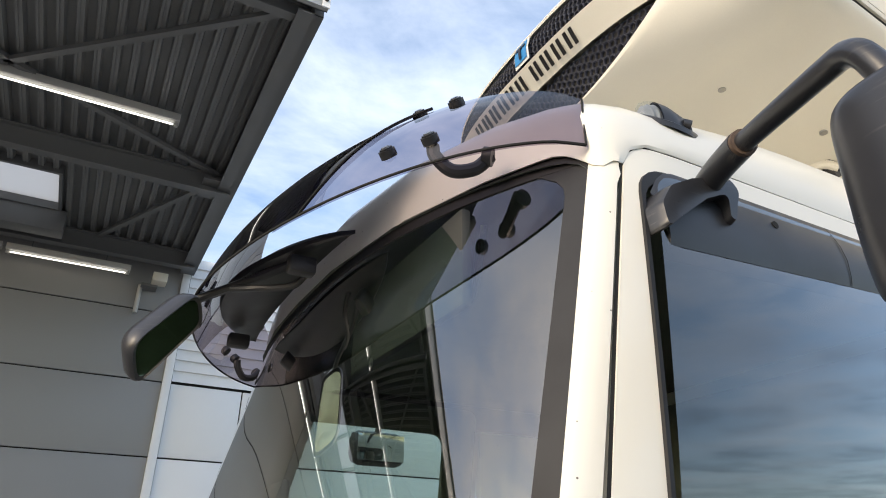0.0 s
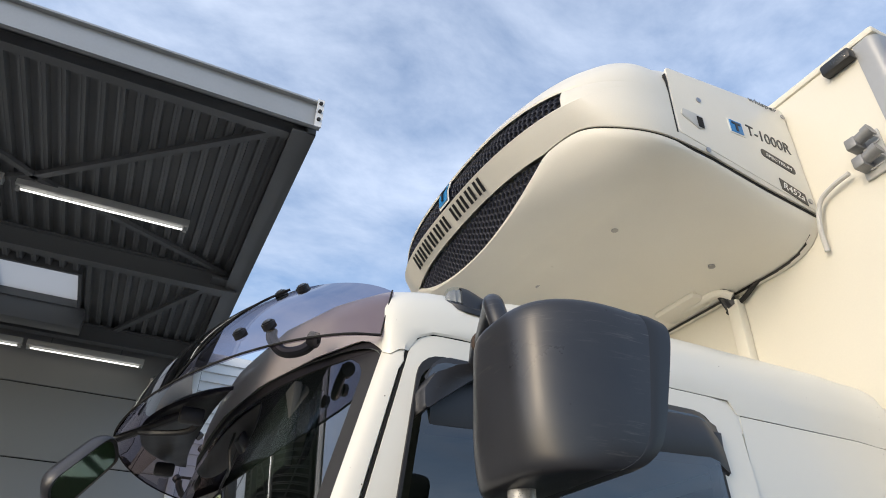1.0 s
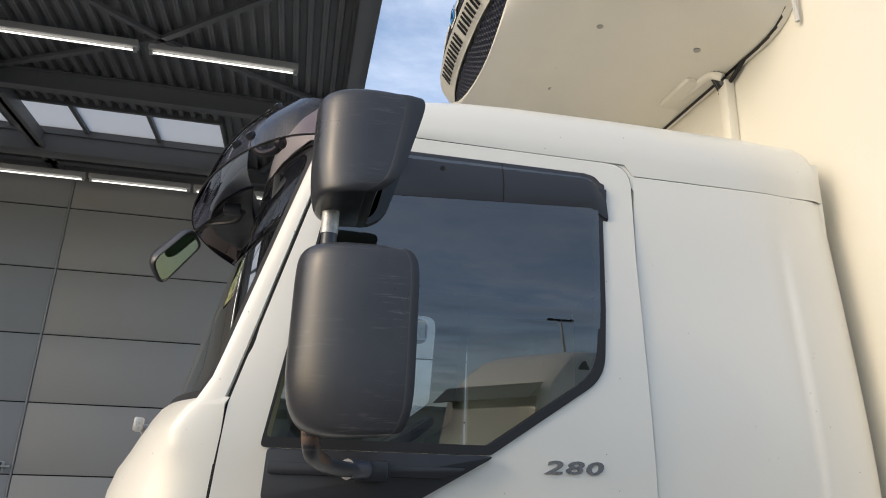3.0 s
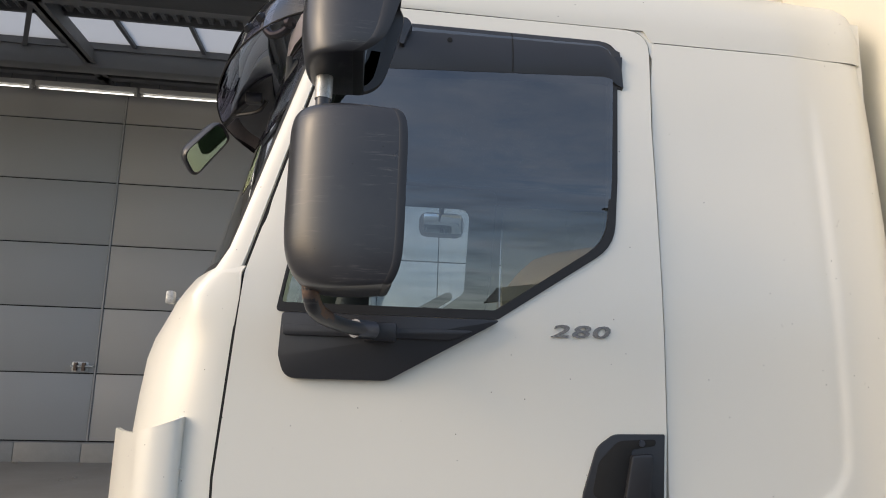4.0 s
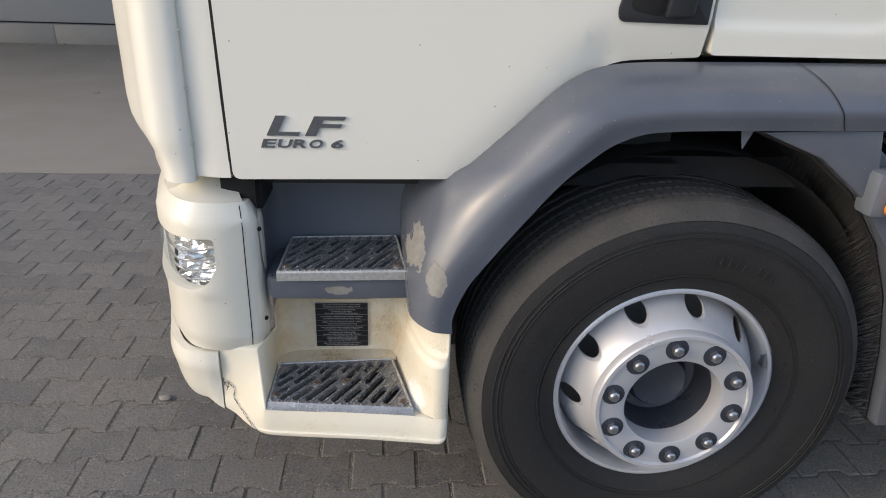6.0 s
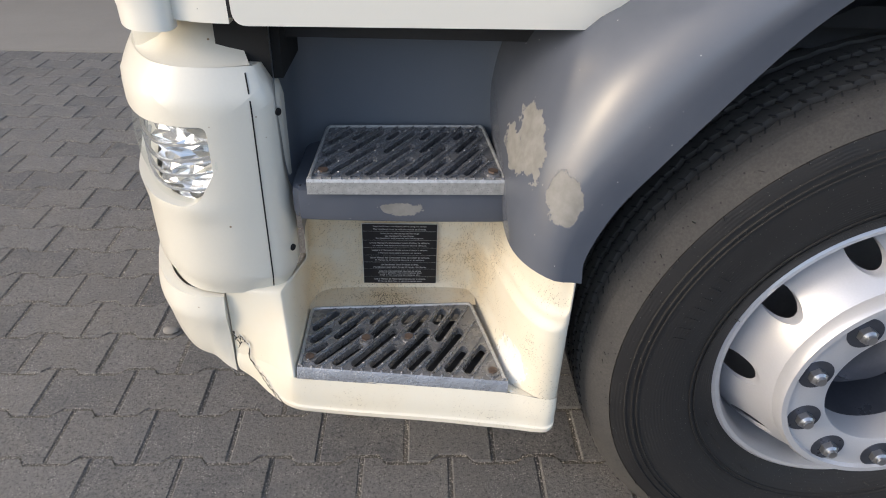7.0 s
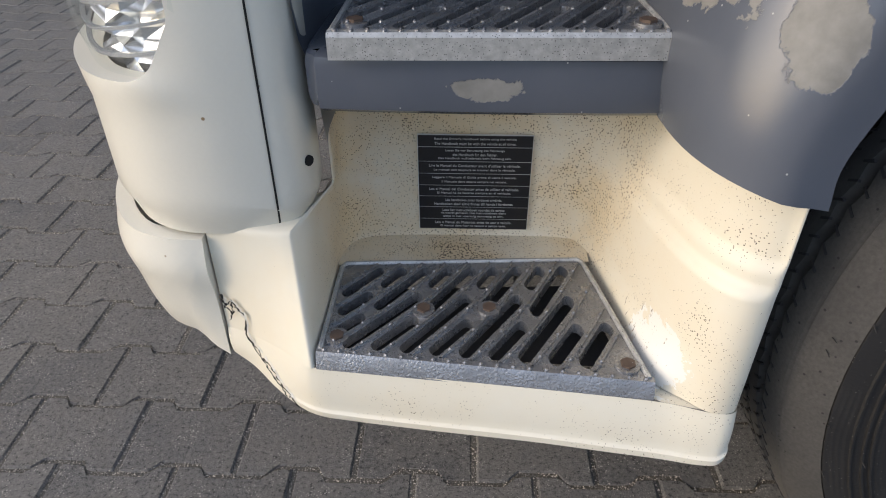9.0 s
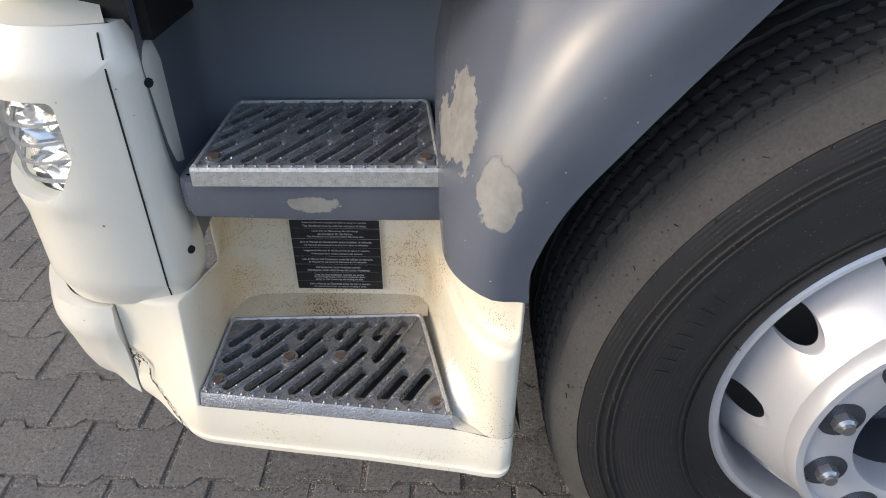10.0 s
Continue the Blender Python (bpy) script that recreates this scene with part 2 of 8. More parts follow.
M["amber"] = surface("amber_lens", (0.90, 0.27, 0.01), 0.18, vary=0.12, scale=60, bumps=0.1, coat=0.6)
M["interior"] = surface("cab_interior_trim", (0.035, 0.038, 0.036), 0.7, vary=0.15, bumps=0.1)
M["pillar_trim"] = surface("pillar_trim_plastic", (0.22, 0.235, 0.17), 0.6, vary=0.08, bumps=0.08)
M["liner"] = surface("cab_headliner", (0.13, 0.145, 0.125), 0.85, vary=0.1, bumps=0.1)
M["white_mark"] = surface("white_print", (0.80, 0.80, 0.78), 0.4, vary=0.03, bumps=0)
M["grey_mark"] = surface("faint_grey_print", (0.55, 0.55, 0.55), 0.5, vary=0.1, bumps=0)
M["black_mark"] = surface("black_print", (0.012, 0.012, 0.014), 0.35, vary=0.05, bumps=0)
M["blue_mark"] = surface("blue_print", (0.03, 0.22, 0.52), 0.35, vary=0.05, bumps=0)
M["panel"] = surface("wall_panel_paint", (0.275, 0.272, 0.268), 0.48, vary=0.05, scale=0.8, grain=60, bumps=0.03)
M["panel_light"] = surface("light_cladding", (0.80, 0.81, 0.82), 0.45, vary=0.04, scale=1.0, bumps=0.02)
M["deck"] = surface("roof_deck_steel", (0.21, 0.215, 0.22), 0.55, 0.1, vary=0.12, scale=1.5, grain=60, bumps=0.03)
M["beam"] = surface("canopy_beam_paint", (0.17, 0.175, 0.18), 0.5, vary=0.12, scale=1.5, bumps=0.03)
M["fascia"] = surface("fascia_galvanised", (0.40, 0.41, 0.415), 0.4, 0.3, vary=0.12, scale=1.5, grain=40, bumps=0.05)
M["trough"] = surface("lamp_trough_white", (0.55, 0.55, 0.53), 0.5, vary=0.08, bumps=0)
M["socket"] = surface("socket_grey", (0.27, 0.275, 0.28), 0.4, 0.2, vary=0.2, scale=30, bumps=0.05)
M["concrete"] = surface("apron_concrete", (0.27, 0.25, 0.222), 0.85, vary=0.22, scale=1.1, grain=70, bumps=0.35, dist=0.003)
M["kerb"] = surface("plinth_concrete", (0.26, 0.25, 0.235), 0.85, vary=0.2, scale=3, grain=90, bumps=0.3, dist=0.003)
M["sand"] = surface("joint_sand", (0.17, 0.155, 0.132), 0.95, vary=0.35, scale=20, grain=240, bumps=0.6, dist=0.004, spots=(260, 0.36, (0.36, 0.33, 0.28)))

# loose sand: every grain its own shade
m, nt, bs = material("sand_grain")
isl = nt.nodes.new("ShaderNodeNewGeometry").outputs["Random Per Island"]
nt.links.new(mixc(nt, span(nt, isl, 0.2, 1.0), (0.11, 0.10, 0.088), (0.62, 0.56, 0.47)), bs.inputs["Base Color"])
bs.inputs["Roughness"].default_value = 0.8
M["grain"] = m

# mirror housing plastic: dark, glossy, with pale scuffs running across
m, nt, bs = material("scuffed_mirror_plastic")
pos = nt.nodes.new("ShaderNodeNewGeometry").outputs["Position"]
mp = nt.nodes.new("ShaderNodeMapping")
mp.inputs["Scale"].default_value = (14, 14, 170)
mp.inputs["Rotation"].default_value = (0.25, 0.3, 0.0)
nt.links.new(pos, mp.inputs[0])
scuff = calc(nt, "MULTIPLY", span(nt, noise_of(nt, 1.0, 5, 0.7, mp.outputs[0]), 0.56, 0.74), span(nt, noise_of(nt, 7, 3), 0.45, 0.66))
fine = noise_of(nt, 700, 3, 0.7)
big = noise_of(nt, 9, 5, 0.6)
col = mixc(nt, span(nt, big, 0.35, 0.7), (0.024, 0.0255, 0.031), (0.034, 0.0355, 0.041))
col = mixc(nt, calc(nt, "MULTIPLY", scuff, 0.55), col, (0.26, 0.25, 0.23))
dots = nnode(nt, "ShaderNodeTexVoronoi", Scale=36.0)
nt.links.new(pos, dots.inputs["Vector"])
col = mixc(nt, span(nt, dots.outputs["Distance"], 0.055, 0.04), col, (0.010, 0.010, 0.011))
nt.links.new(col, bs.inputs["Base Color"])
nt.links.new(span(nt, big, 0.3, 0.75, 0.27, 0.34), bs.inputs["Roughness"])
bump(nt, bs, fine, 0.16, 0.0005)
M["mirror_plastic"] = m

# concrete paving blocks: each its own shade, fine aggregate
m, nt, bs = material("paving_block")
oi = nt.nodes.new("ShaderNodeObjectInfo")
ge = nt.nodes.new("ShaderNodeNewGeometry")
rnd = calc(nt, "FRACT", calc(nt, "ADD", oi.outputs["Random"], ge.outputs["Random Per Island"]))
agg = noise_of(nt, 130, 7, 0.9)
sta = noise_of(nt, 5.5, 6, 0.62)
col = mixc(nt, span(nt, rnd, 0, 1), (0.120, 0.118, 0.117), (0.200, 0.190, 0.180))
col = mixc(nt, span(nt, sta, 0.35, 0.72), col, (0.215, 0.200, 0.180))
col = mixc(nt, span(nt, agg, 0.53, 0.62), col, (0.27, 0.255, 0.235))
col = mixc(nt, span(nt, agg, 0.47, 0.40), col, (0.030, 0.030, 0.031))
grit = nnode(nt, "ShaderNodeTexVoronoi", Scale=210.0)
nt.links.new(ge.outputs["Position"], grit.inputs["Vector"])
col = mixc(nt, calc(nt, "MULTIPLY", calc(nt, "LESS_THAN", grit.outputs["Distance"], 0.25), span(nt, noise_of(nt, 23, 4), 0.45, 0.65)), col, (0.50, 0.47, 0.42))
nt.links.new(col, bs.inputs["Base Color"])
nt.links.new(span(nt, sta, 0.3, 0.7, 0.62, 0.82), bs.inputs["Roughness"])
bump(nt, bs, agg, 0.9, 0.006)
M["block"] = m

# cream paint of the step well: tan dirt and dark specks
m, nt, bs = material("dirty_step_paint")
dirt = noise_of(nt, 7, 6, 0.65)
v = nnode(nt, "ShaderNodeTexVoronoi", Scale=330.0)
nt.links.new(nt.nodes.new("ShaderNodeNewGeometry").outputs["Position"], v.inputs["Vector"])
cl = noise_of(nt, 14, 3)
well = nt.nodes.new("ShaderNodeSeparateXYZ")
nt.links.new(nt.nodes.new("ShaderNodeNewGeometry").outputs["Position"], well.inputs[0])
col = mixc(nt, calc(nt, "MULTIPLY", span(nt, dirt, 0.34, 0.63), span(nt, well.outputs["Y"], 0.0, 0.17, 0.22, 0.95)), (0.69, 0.655, 0.55), (0.67, 0.525, 0.31))
col = mixc(nt, patch_mask(nt, (0.338, -0.060, 0.460), (0.034, 0.055, 0.036), 1.0), col, (0.74, 0.735, 0.69))
scr_map = nt.nodes.new("ShaderNodeMapping")
scr_map.inputs["Scale"].default_value, scr_map.inputs["Rotation"].default_value = (160, 160, 38), (0.5, 0.3, 0.0)
nt.links.new(nt.nodes.new("ShaderNodeNewGeometry").outputs["Position"], scr_map.inputs[0])
rub = calc(nt, "MULTIPLY", span(nt, noise_of(nt, 1.0, 4, 0.7, scr_map.outputs[0]), 0.60, 0.66), patch_mask(nt, (0.322, -0.045, 0.462), (0.030, 0.075, 0.035), 1.0))
col = mixc(nt, rub, col, (0.22, 0.19, 0.15))
reach = calc(nt, "ADD", span(nt, well.outputs["Y"], -0.05, 0.12, -0.15, 0.0), span(nt, well.outputs["X"], -0.03, -0.06, 0.0, -0.22))
siz = calc(nt, "ADD", span(nt, cl, 0.32, 0.72, 0.09, 0.38), reach)
rag = calc(nt, "MULTIPLY", calc(nt, "SUBTRACT", noise_of(nt, 420, 3, 0.6), 0.5), 0.5)
col = mixc(nt, calc(nt, "LESS_THAN", calc(nt, "ADD", v.outputs["Distance"], rag), siz), col, (0.055, 0.036, 0.022))
v2 = nnode(nt, "ShaderNodeTexVoronoi", Scale=46.0)
nt.links.new(nt.nodes.new("ShaderNodeNewGeometry").outputs["Position"], v2.inputs["Vector"])
col = mixc(nt, calc(nt, "LESS_THAN", calc(nt, "ADD", v2.outputs["Distance"], calc(nt, "MULTIPLY", rag, 0.5)), calc(nt, "ADD", span(nt, cl, 0.3, 0.8, -0.03, 0.08), calc(nt, "MULTIPLY", reach, 0.25))), col, (0.09, 0.06, 0.04))
nt.links.new(col, bs.inputs["Base Color"])
bs.inputs["Roughness"].default_value = 0.5
bump(nt, bs, noise_of(nt, 200), 0.08, 0.001)
M["dirty"] = m

# grey fender plastic with pale repair patches
m, nt, bs = material("patched_fender_plastic")
big = noise_of(nt, 6, 5)
fine = noise_of(nt, 420, 3)
col = mixc(nt, span(nt, big, 0.35, 0.7), (0.083, 0.094, 0.118), (0.104, 0.114, 0.137))
scr = nnode(nt, "ShaderNodeTexVoronoi", Scale=48.0)
nt.links.new(nt.nodes.new("ShaderNodeNewGeometry").outputs["Position"], scr.inputs["Vector"])
col = mixc(nt, span(nt, scr.outputs["Distance"], 0.05, 0.03), col, (0.42, 0.43, 0.43))
mask = patch_mask(nt, (0.380, -0.127, 0.825), (0.0225, 0.06, 0.0385), 0.5)
m2 = patch_mask(nt, (0.342, -0.042, 0.876), (0.0165, 0.085, 0.050), 0.9)
m3 = patch_mask(nt, (0.148, 0.011, 0.731), (0.034, 0.06, 0.0125), 0.75)
m4 = patch_mask(nt, (0.324, 0.005, 0.842), (0.012, 0.06, 0.030), 0.9)
mask = calc(nt, "MAXIMUM", calc(nt, "MAXIMUM", mask, m2), calc(nt, "MAXIMUM", m3, m4))
pal = mixc(nt, span(nt, noise_of(nt, 38, 5, 0.6), 0.35, 0.7), (0.235, 0.23, 0.215), (0.16, 0.156, 0.143))
col = mixc(nt, mask, col, pal)
nt.links.new(col, bs.inputs["Base Color"])
nt.links.new(span(nt, mask, 0, 1, 0.26, 0.75), bs.inputs["Roughness"])
hh = calc(nt, "SUBTRACT", calc(nt, "MULTIPLY", fine, 0.07), mask)
bump(nt, bs, hh, 0.5, 0.0012)
M["fender"] = m

M["mesh"] = surface("intake_mesh_plastic", (0.045, 0.05, 0.075), 0.4, vary=0.2, scale=20, bumps=0.05)

# translucent roof light sheet
m, nt, bs = material("rooflight_sheet")
nt.nodes.remove(bs)
tl = nt.nodes.new("ShaderNodeBsdfTranslucent")
tl.inputs[0].default_value = (0.62, 0.62, 0.61, 1)
nt.links.new(tl.outputs[0], nt.nodes["Material Output"].inputs[0])
M["rooflight"] = m

# burning fluorescent tube
m, nt, bs = material("fluorescent_tube")
bs.inputs["Base Color"].default_value = (0.9, 0.9, 0.9, 1)
bs.inputs["Emission Color"].default_value = (1.0, 0.97, 0.9, 1)
bs.inputs["Emission Strength"].default_value = 1.2
M["tube"] = m

# true mirror
m, nt, bs = material("mirror_glass")
bs.inputs["Base Color"].default_value = (0.75, 0.77, 0.78, 1)
bs.inputs["Metallic"].default_value = 1
bs.inputs["Roughness"].default_value = 0.02
M["mirror"] = m
# dark green puts the windscreen's reflection into this mirror's colour
m, nt, bs = material("screen_toned_mirror_glass")
bs.inputs["Base Color"].default_value = (0.20, 0.26, 0.23, 1)
bs.inputs["Metallic"].default_value = 1
bs.inputs["Roughness"].default_value = 0.03
M["tinted_mirror"] = m


# ---- building helpers ----
def part(name, bm, mat, parent=None, label="", smooth=0.6, sharp=True):
    """Links a bmesh as one mesh object, under a thing or a part."""
    bm.normal_update()
    for f in bm.faces:
        f.smooth = smooth > 0
    if sharp:
        for e in bm.edges:
            if len(e.link_faces) == 2 and e.calc_face_angle(0) > smooth:
                e.smooth = False
    me = bpy.data.meshes.new(name)
    bm.to_mesh(me)
    bm.free()
    for one in (mat if isinstance(mat, (list, tuple)) else [mat]):
        me.materials.append(M[one])
    ob = new(name, me)
    if parent is not None:
        ob.parent = parent
        ob.matrix_parent_inverse = Matrix.Translation(-parent.location) if parent.parent is None else Matrix.Identity(4)
    return tagged(ob, label)


def thing(name, label, category, at=(0, 0, 0), group="", kind=""):
    ob = new(name)
    ob.location = at
    ob.empty_display_size = 0.1
    return tagged(ob, label, category, group, kind)


def box(bm, lo, hi, bev=0.0, seg=2, mat=None):
    """A box between two corners, bevelled if asked."""
    lo, hi = Vector(lo), Vector(hi)
    c, s = (lo + hi) / 2, hi - lo
    r = bmesh.ops.create_cube(bm, size=1, matrix=Matrix.Translation(c) @ Matrix.Diagonal((*s, 1)))
    if bev:
        es = list({e for v in r["verts"] for e in v.link_edges})
        bmesh.ops.bevel(bm, geom=es, offset=bev, segments=seg, profile=0.5, affect="EDGES", clamp_overlap=True)
    return bm


def boxes(*specs):
    bm = bmesh.new()
    for lo, hi, *b in specs:
        box(bm, lo, hi, b[0] if b else 0.0)
    return bm


def cyl(bm, a, b, r, seg=16, r2=None):
    """A capped cylinder or cone from a to b."""
    a, b = Vector(a), Vector(b)
    d = b - a
    q = d.to_track_quat("Z", "Y").to_matrix().to_4x4()
    bmesh.ops.create_cone(bm, cap_ends=True, segments=seg, radius1=r, radius2=r if r2 is None else r2, depth=d.length, matrix=Matrix.Translation((a + b) / 2) @ q)
    return bm


def bar(a, b, w, h):
    """A straight bar of w by h from a to b."""
    bm = bmesh.new()
    a, b = Vector(a), Vector(b)
    d = b - a
    q = d.to_track_quat("X", "Z").to_matrix().to_4x4()
    bmesh.ops.create_cube(bm, size=1, matrix=Matrix.Translation((a + b) / 2) @ q @ Matrix.Diagonal((d.length, w, h, 1)))
    return bm


def smooth_path(pts, n=8):
    """A Catmull-Rom line through points."""
    P = [Vector(p) for p in pts]
    P = [P[0] * 2 - P[1]] + P + [P[-1] * 2 - P[-2]]
    out = []
    for i in range(1, len(P) - 2):
        for k in range(n):
            t = k / n
            a, b, c, d = P[i - 1], P[i], P[i + 1], P[i + 2]
            out.append(0.5 * (2 * b + (c - a) * t + (2 * a - 5 * b + 4 * c - d) * t * t + (3 * b - a - 3 * c + d) * t ** 3))
    out.append(P[-2])
    return out


def pipe(pts, r, seg=12, n=8, bm=None):
    """A round tube along a smooth line."""
    bm = bm or bmesh.new()
    L = smooth_path(pts, n)
    rings, up = [], Vector((0.31, 0.17, 0.93))
    for i, p in enumerate(L):
        d = (L[min(i + 1, len(L) - 1)] - L[max(i - 1, 0)]).normalized()
        s = d.cross(up).normalized()
        t = s.cross(d).normalized()
        rings.append([bm.verts.new(p + r * (math.cos(a) * s + math.sin(a) * t)) for a in (2 * math.pi * k / seg for k in range(seg))])
    for A, B in zip(rings, rings[1:]):
        for k in range(seg):
            bm.faces.new((A[k], A[(k + 1) % seg], B[(k + 1) % seg], B[k]))
    bm.faces.new(rings[0][::-1])
    bm.faces.new(rings[-1])
    bmesh.ops.recalc_face_normals(bm, faces=bm.faces)
    return bm


def grid(rows, closed=False, bm=None, flip=False):
    """A sheet through rows of points."""
    bm = bm or bmesh.new()
    V = [[bm.verts.new(p) for p in r] for r in rows]
    for A, B in zip(V, V[1:]):
        n = len(A)
        for k in range(n if closed else n - 1):
            f = (A[k], A[(k + 1) % n], B[(k + 1) % n], B[k])
            bm.faces.new(f[::-1] if flip else f)
    return bm


def thick(bm, d):
    """Gives a sheet a thickness d along its back."""
    bmesh.ops.recalc_face_normals(bm, faces=bm.faces)
    bmesh.ops.solidify(bm, geom=bm.faces[:], thickness=d)
    bmesh.ops.recalc_face_normals(bm, faces=bm.faces)
    return bm


def rounded(pts, n=5):
    """A closed outline with rounded corners; points (x, z) or (x, z, radius)."""
    out = []
    N = len(pts)
    for i, p in enumerate(pts):
        r = p[2] if len(p) > 2 else 0
        b = Vector(p[:2])
        if not r:
            out.append(b)
            continue
        a, c = Vector(pts[i - 1][:2]), Vector(pts[(i + 1) % N][:2])
        u, v = (a - b), (c - b)
        ang = u.angle(v)
        t = min(r / math.tan(ang / 2), u.length * 0.49, v.length * 0.49)
        s, e = b + u.normalized() * t, b + v.normalized() * t
        for k in range(n + 1):
            w = k / n
            out.append(s * (1 - w) ** 2 + b * 2 * w * (1 - w) + e * w * w)
    return out


def fill(outline, holes=(), cuts_x=(), cuts_z=()):
    """A flat sheet in x and z with holes, cut along lines so that it can bend."""
    bm = bmesh.new()
    for loop in (outline, *holes):
        vs = [bm.verts.new((p[0], 0, p[1])) for p in loop]
        for a, b in zip(vs, vs[1:] + vs[:1]):
            bm.edges.new((a, b))
    bmesh.ops.triangle_fill(bm, use_beauty=True, edges=bm.edges[:], normal=(0, -1, 0))
    for co, no in [((x, 0, 0), (1, 0, 0)) for x in cuts_x] + [((0, 0, z), (0, 0, 1)) for z in cuts_z]:
        bmesh.ops.bisect_plane(bm, geom=bm.verts[:] + bm.edges[:] + bm.faces[:], plane_co=co, plane_no=no, dist=1e-5)
    return bm


def panel(outline, yfun, depth=0.03, holes=(), cuts_x=(), cuts_z=(), lip=0.008):
    """A sheet bent to y = yfun(x, z), with its rim turned in by depth and rounded by lip."""
    bm = fill(outline, holes, cuts_x, cuts_z)
    bmesh.ops.recalc_face_normals(bm, faces=bm.faces)
    if sum(f.normal.y for f in bm.faces) > 0:
        bmesh.ops.reverse_faces(bm, faces=bm.faces)
    for v in bm.verts:
        v.co.y = yfun(v.co.x, v.co.z)
    rim = [e for e in bm.edges if len(e.link_faces) == 1]
    if lip:
        r = bmesh.ops.extrude_edge_only(bm, edges=rim)
        vs = [g for g in r["geom"] if isinstance(g, bmesh.types.BMVert)]
        for v in vs:
            v.co.y += lip
        rim = [g for g in r["geom"] if isinstance(g, bmesh.types.BMEdge) and len(g.link_faces) == 1]
    r = bmesh.ops.extrude_edge_only(bm, edges=rim)
    for g in r["geom"]:
        if isinstance(g, bmesh.types.BMVert):
            g.co.y += depth
    return bm


def prism(outline, y0, y1, bev=0.0):
    """A solid plate with an outline in x and z, between two depths."""
    bm = bmesh.new()
    vs = [bm.verts.new((p[0], y0, p[1])) for p in outline]
    f = bm.faces.new(vs)
    r = bmesh.ops.extrude_face_region(bm, geom=[f])
    for g in r["geom"]:
        if isinstance(g, bmesh.types.BMVert):
            g.co.y = y1
    bmesh.ops.recalc_face_normals(bm, faces=bm.faces)
    if bev:
        es = [e for e in bm.edges if len(e.link_faces) == 2 and e.calc_face_angle(0) > 0.9 and abs(e.verts[0].co.y - e.verts[1].co.y) < 1e-6]
        bmesh.ops.bevel(bm, geom=es, offset=bev, segments=2, profile=0.5, affect="EDGES", clamp_overlap=True)
    return bm


def lettering(text, width, height, depth=0.0012, shear=0.0, spacing=1.0, bold=0.0):
    """Letters of the built-in font as a mesh of that width and height, lying in x and z, facing -y, with their lower left at the origin."""
    cu = bpy.data.curves.new("letters", "FONT")
    cu.body, cu.extrude, cu.resolution_u = text, 0.02, 3
    cu.space_character = spacing
    cu.offset = bold
    ob = bpy.data.objects.new("letters", cu)
    scene.collection.objects.link(ob)
    bpy.context.view_layer.update()
    me = bpy.data.meshes.new_from_object(ob.evaluated_get(bpy.context.evaluated_depsgraph_get()))
    bpy.data.objects.remove(ob)
    bm = bmesh.new()
    bm.from_mesh(me)
    bpy.data.meshes.remove(me)
    xs, ys = [v.co.x for v in bm.verts], [v.co.y for v in bm.verts]
    x0, x1, y0, y1 = min(xs), max(xs), min(ys), max(ys)
    for v in bm.verts:
        u, w, d = (v.co.x - x0) / (x1 - x0), (v.co.y - y0) / (y1 - y0), v.co.z / 0.04
        v.co = (u * width + shear * w * height, -d * depth * 2, w * height)
    return bm


def moved(bm, m):
    bmesh.ops.transform(bm, matrix=m, verts=bm.verts)
    return bm


def ring(profile, seg=48, centre=(0, 0, 0), axis="y"):
    """A turned body: profile of (radius, depth along y)."""
    rows = []
    for k in range(seg):
        a = 2 * math.pi * k / seg
        rows.append([Vector((centre[0] + r * math.cos(a), centre[1] + d, centre[2] + r * math.sin(a))) for r, d in profile])
    rows.append(rows[0])
    bm = grid(rows)
    bmesh.ops.remove_doubles(bm, verts=bm.verts, dist=1e-6)
    bmesh.ops.recalc_face_normals(bm, faces=bm.faces)
    return bm


def lerp(a, b, t):
    return a + (b - a) * t


def ease(a, b, x):
    t = min(max((x - a) / (b - a), 0), 1)
    return t * t * (3 - 2 * t)


# ---- ground ----
gm = bmesh.new()
bmesh.ops.create_grid(gm, x_segments=2, y_segments=2, size=400)
for v in gm.verts:
    v.co.z = -0.024
ground = tagged(part("ground", gm, "sand"), "dark sandy ground with joints between paving blocks", "ground", kind="structure")
apron = tagged(part("pavement", boxes(((-40, 3.235, -0.2), (30, 9.96, 0.004), 0.004)), "concrete"), "worn light brown concrete apron before the hall", "pavement", kind="structure")

# ---- hall behind the truck: wall of wide panels, plinth, canopy ----
WALL_Y = 10.05
hall_wall = tagged(part("wall_north", boxes(((-40, WALL_Y + 0.03, 0), (0.5, WALL_Y + 0.25, 6.7))), "gap"), "grey metal panel wall of a vehicle hall", "wall", kind="structure")
zs = [0.313, 1.377, 2.437, 3.494, 4.575, 5.638, 6.69]
xs = [-30.5, -26.05, -21.63, -17.2, -12.8, -8.4, -3.97, 0.47]
proto = {}
for i in range(len(xs) - 1):
    for k in range(len(zs) - 1):
        ob = part("panel", boxes(((xs[i] + 0.02, WALL_Y - 0.0, zs[k] + 0.009), (xs[i + 1] - 0.02, WALL_Y + 0.04, zs[k + 1] - 0.009), 0.006)), "panel", hall_wall)
for x in xs[1:]:
    part("cover_strip", boxes(((x - 0.014, WALL_Y - 0.012, 0.313), (x + 0.014, WALL_Y + 0.02, 6.69), 0.004)), "panel", hall_wall, "narrow grey joint strip")
plinth = tagged(part("baseboard", boxes(((-40, WALL_Y - 0.10, -0.05), (0.5, WALL_Y + 0.2, 0.30), 0.012)), "kerb"), "rough concrete plinth under the hall wall", "plinth", kind="structure")
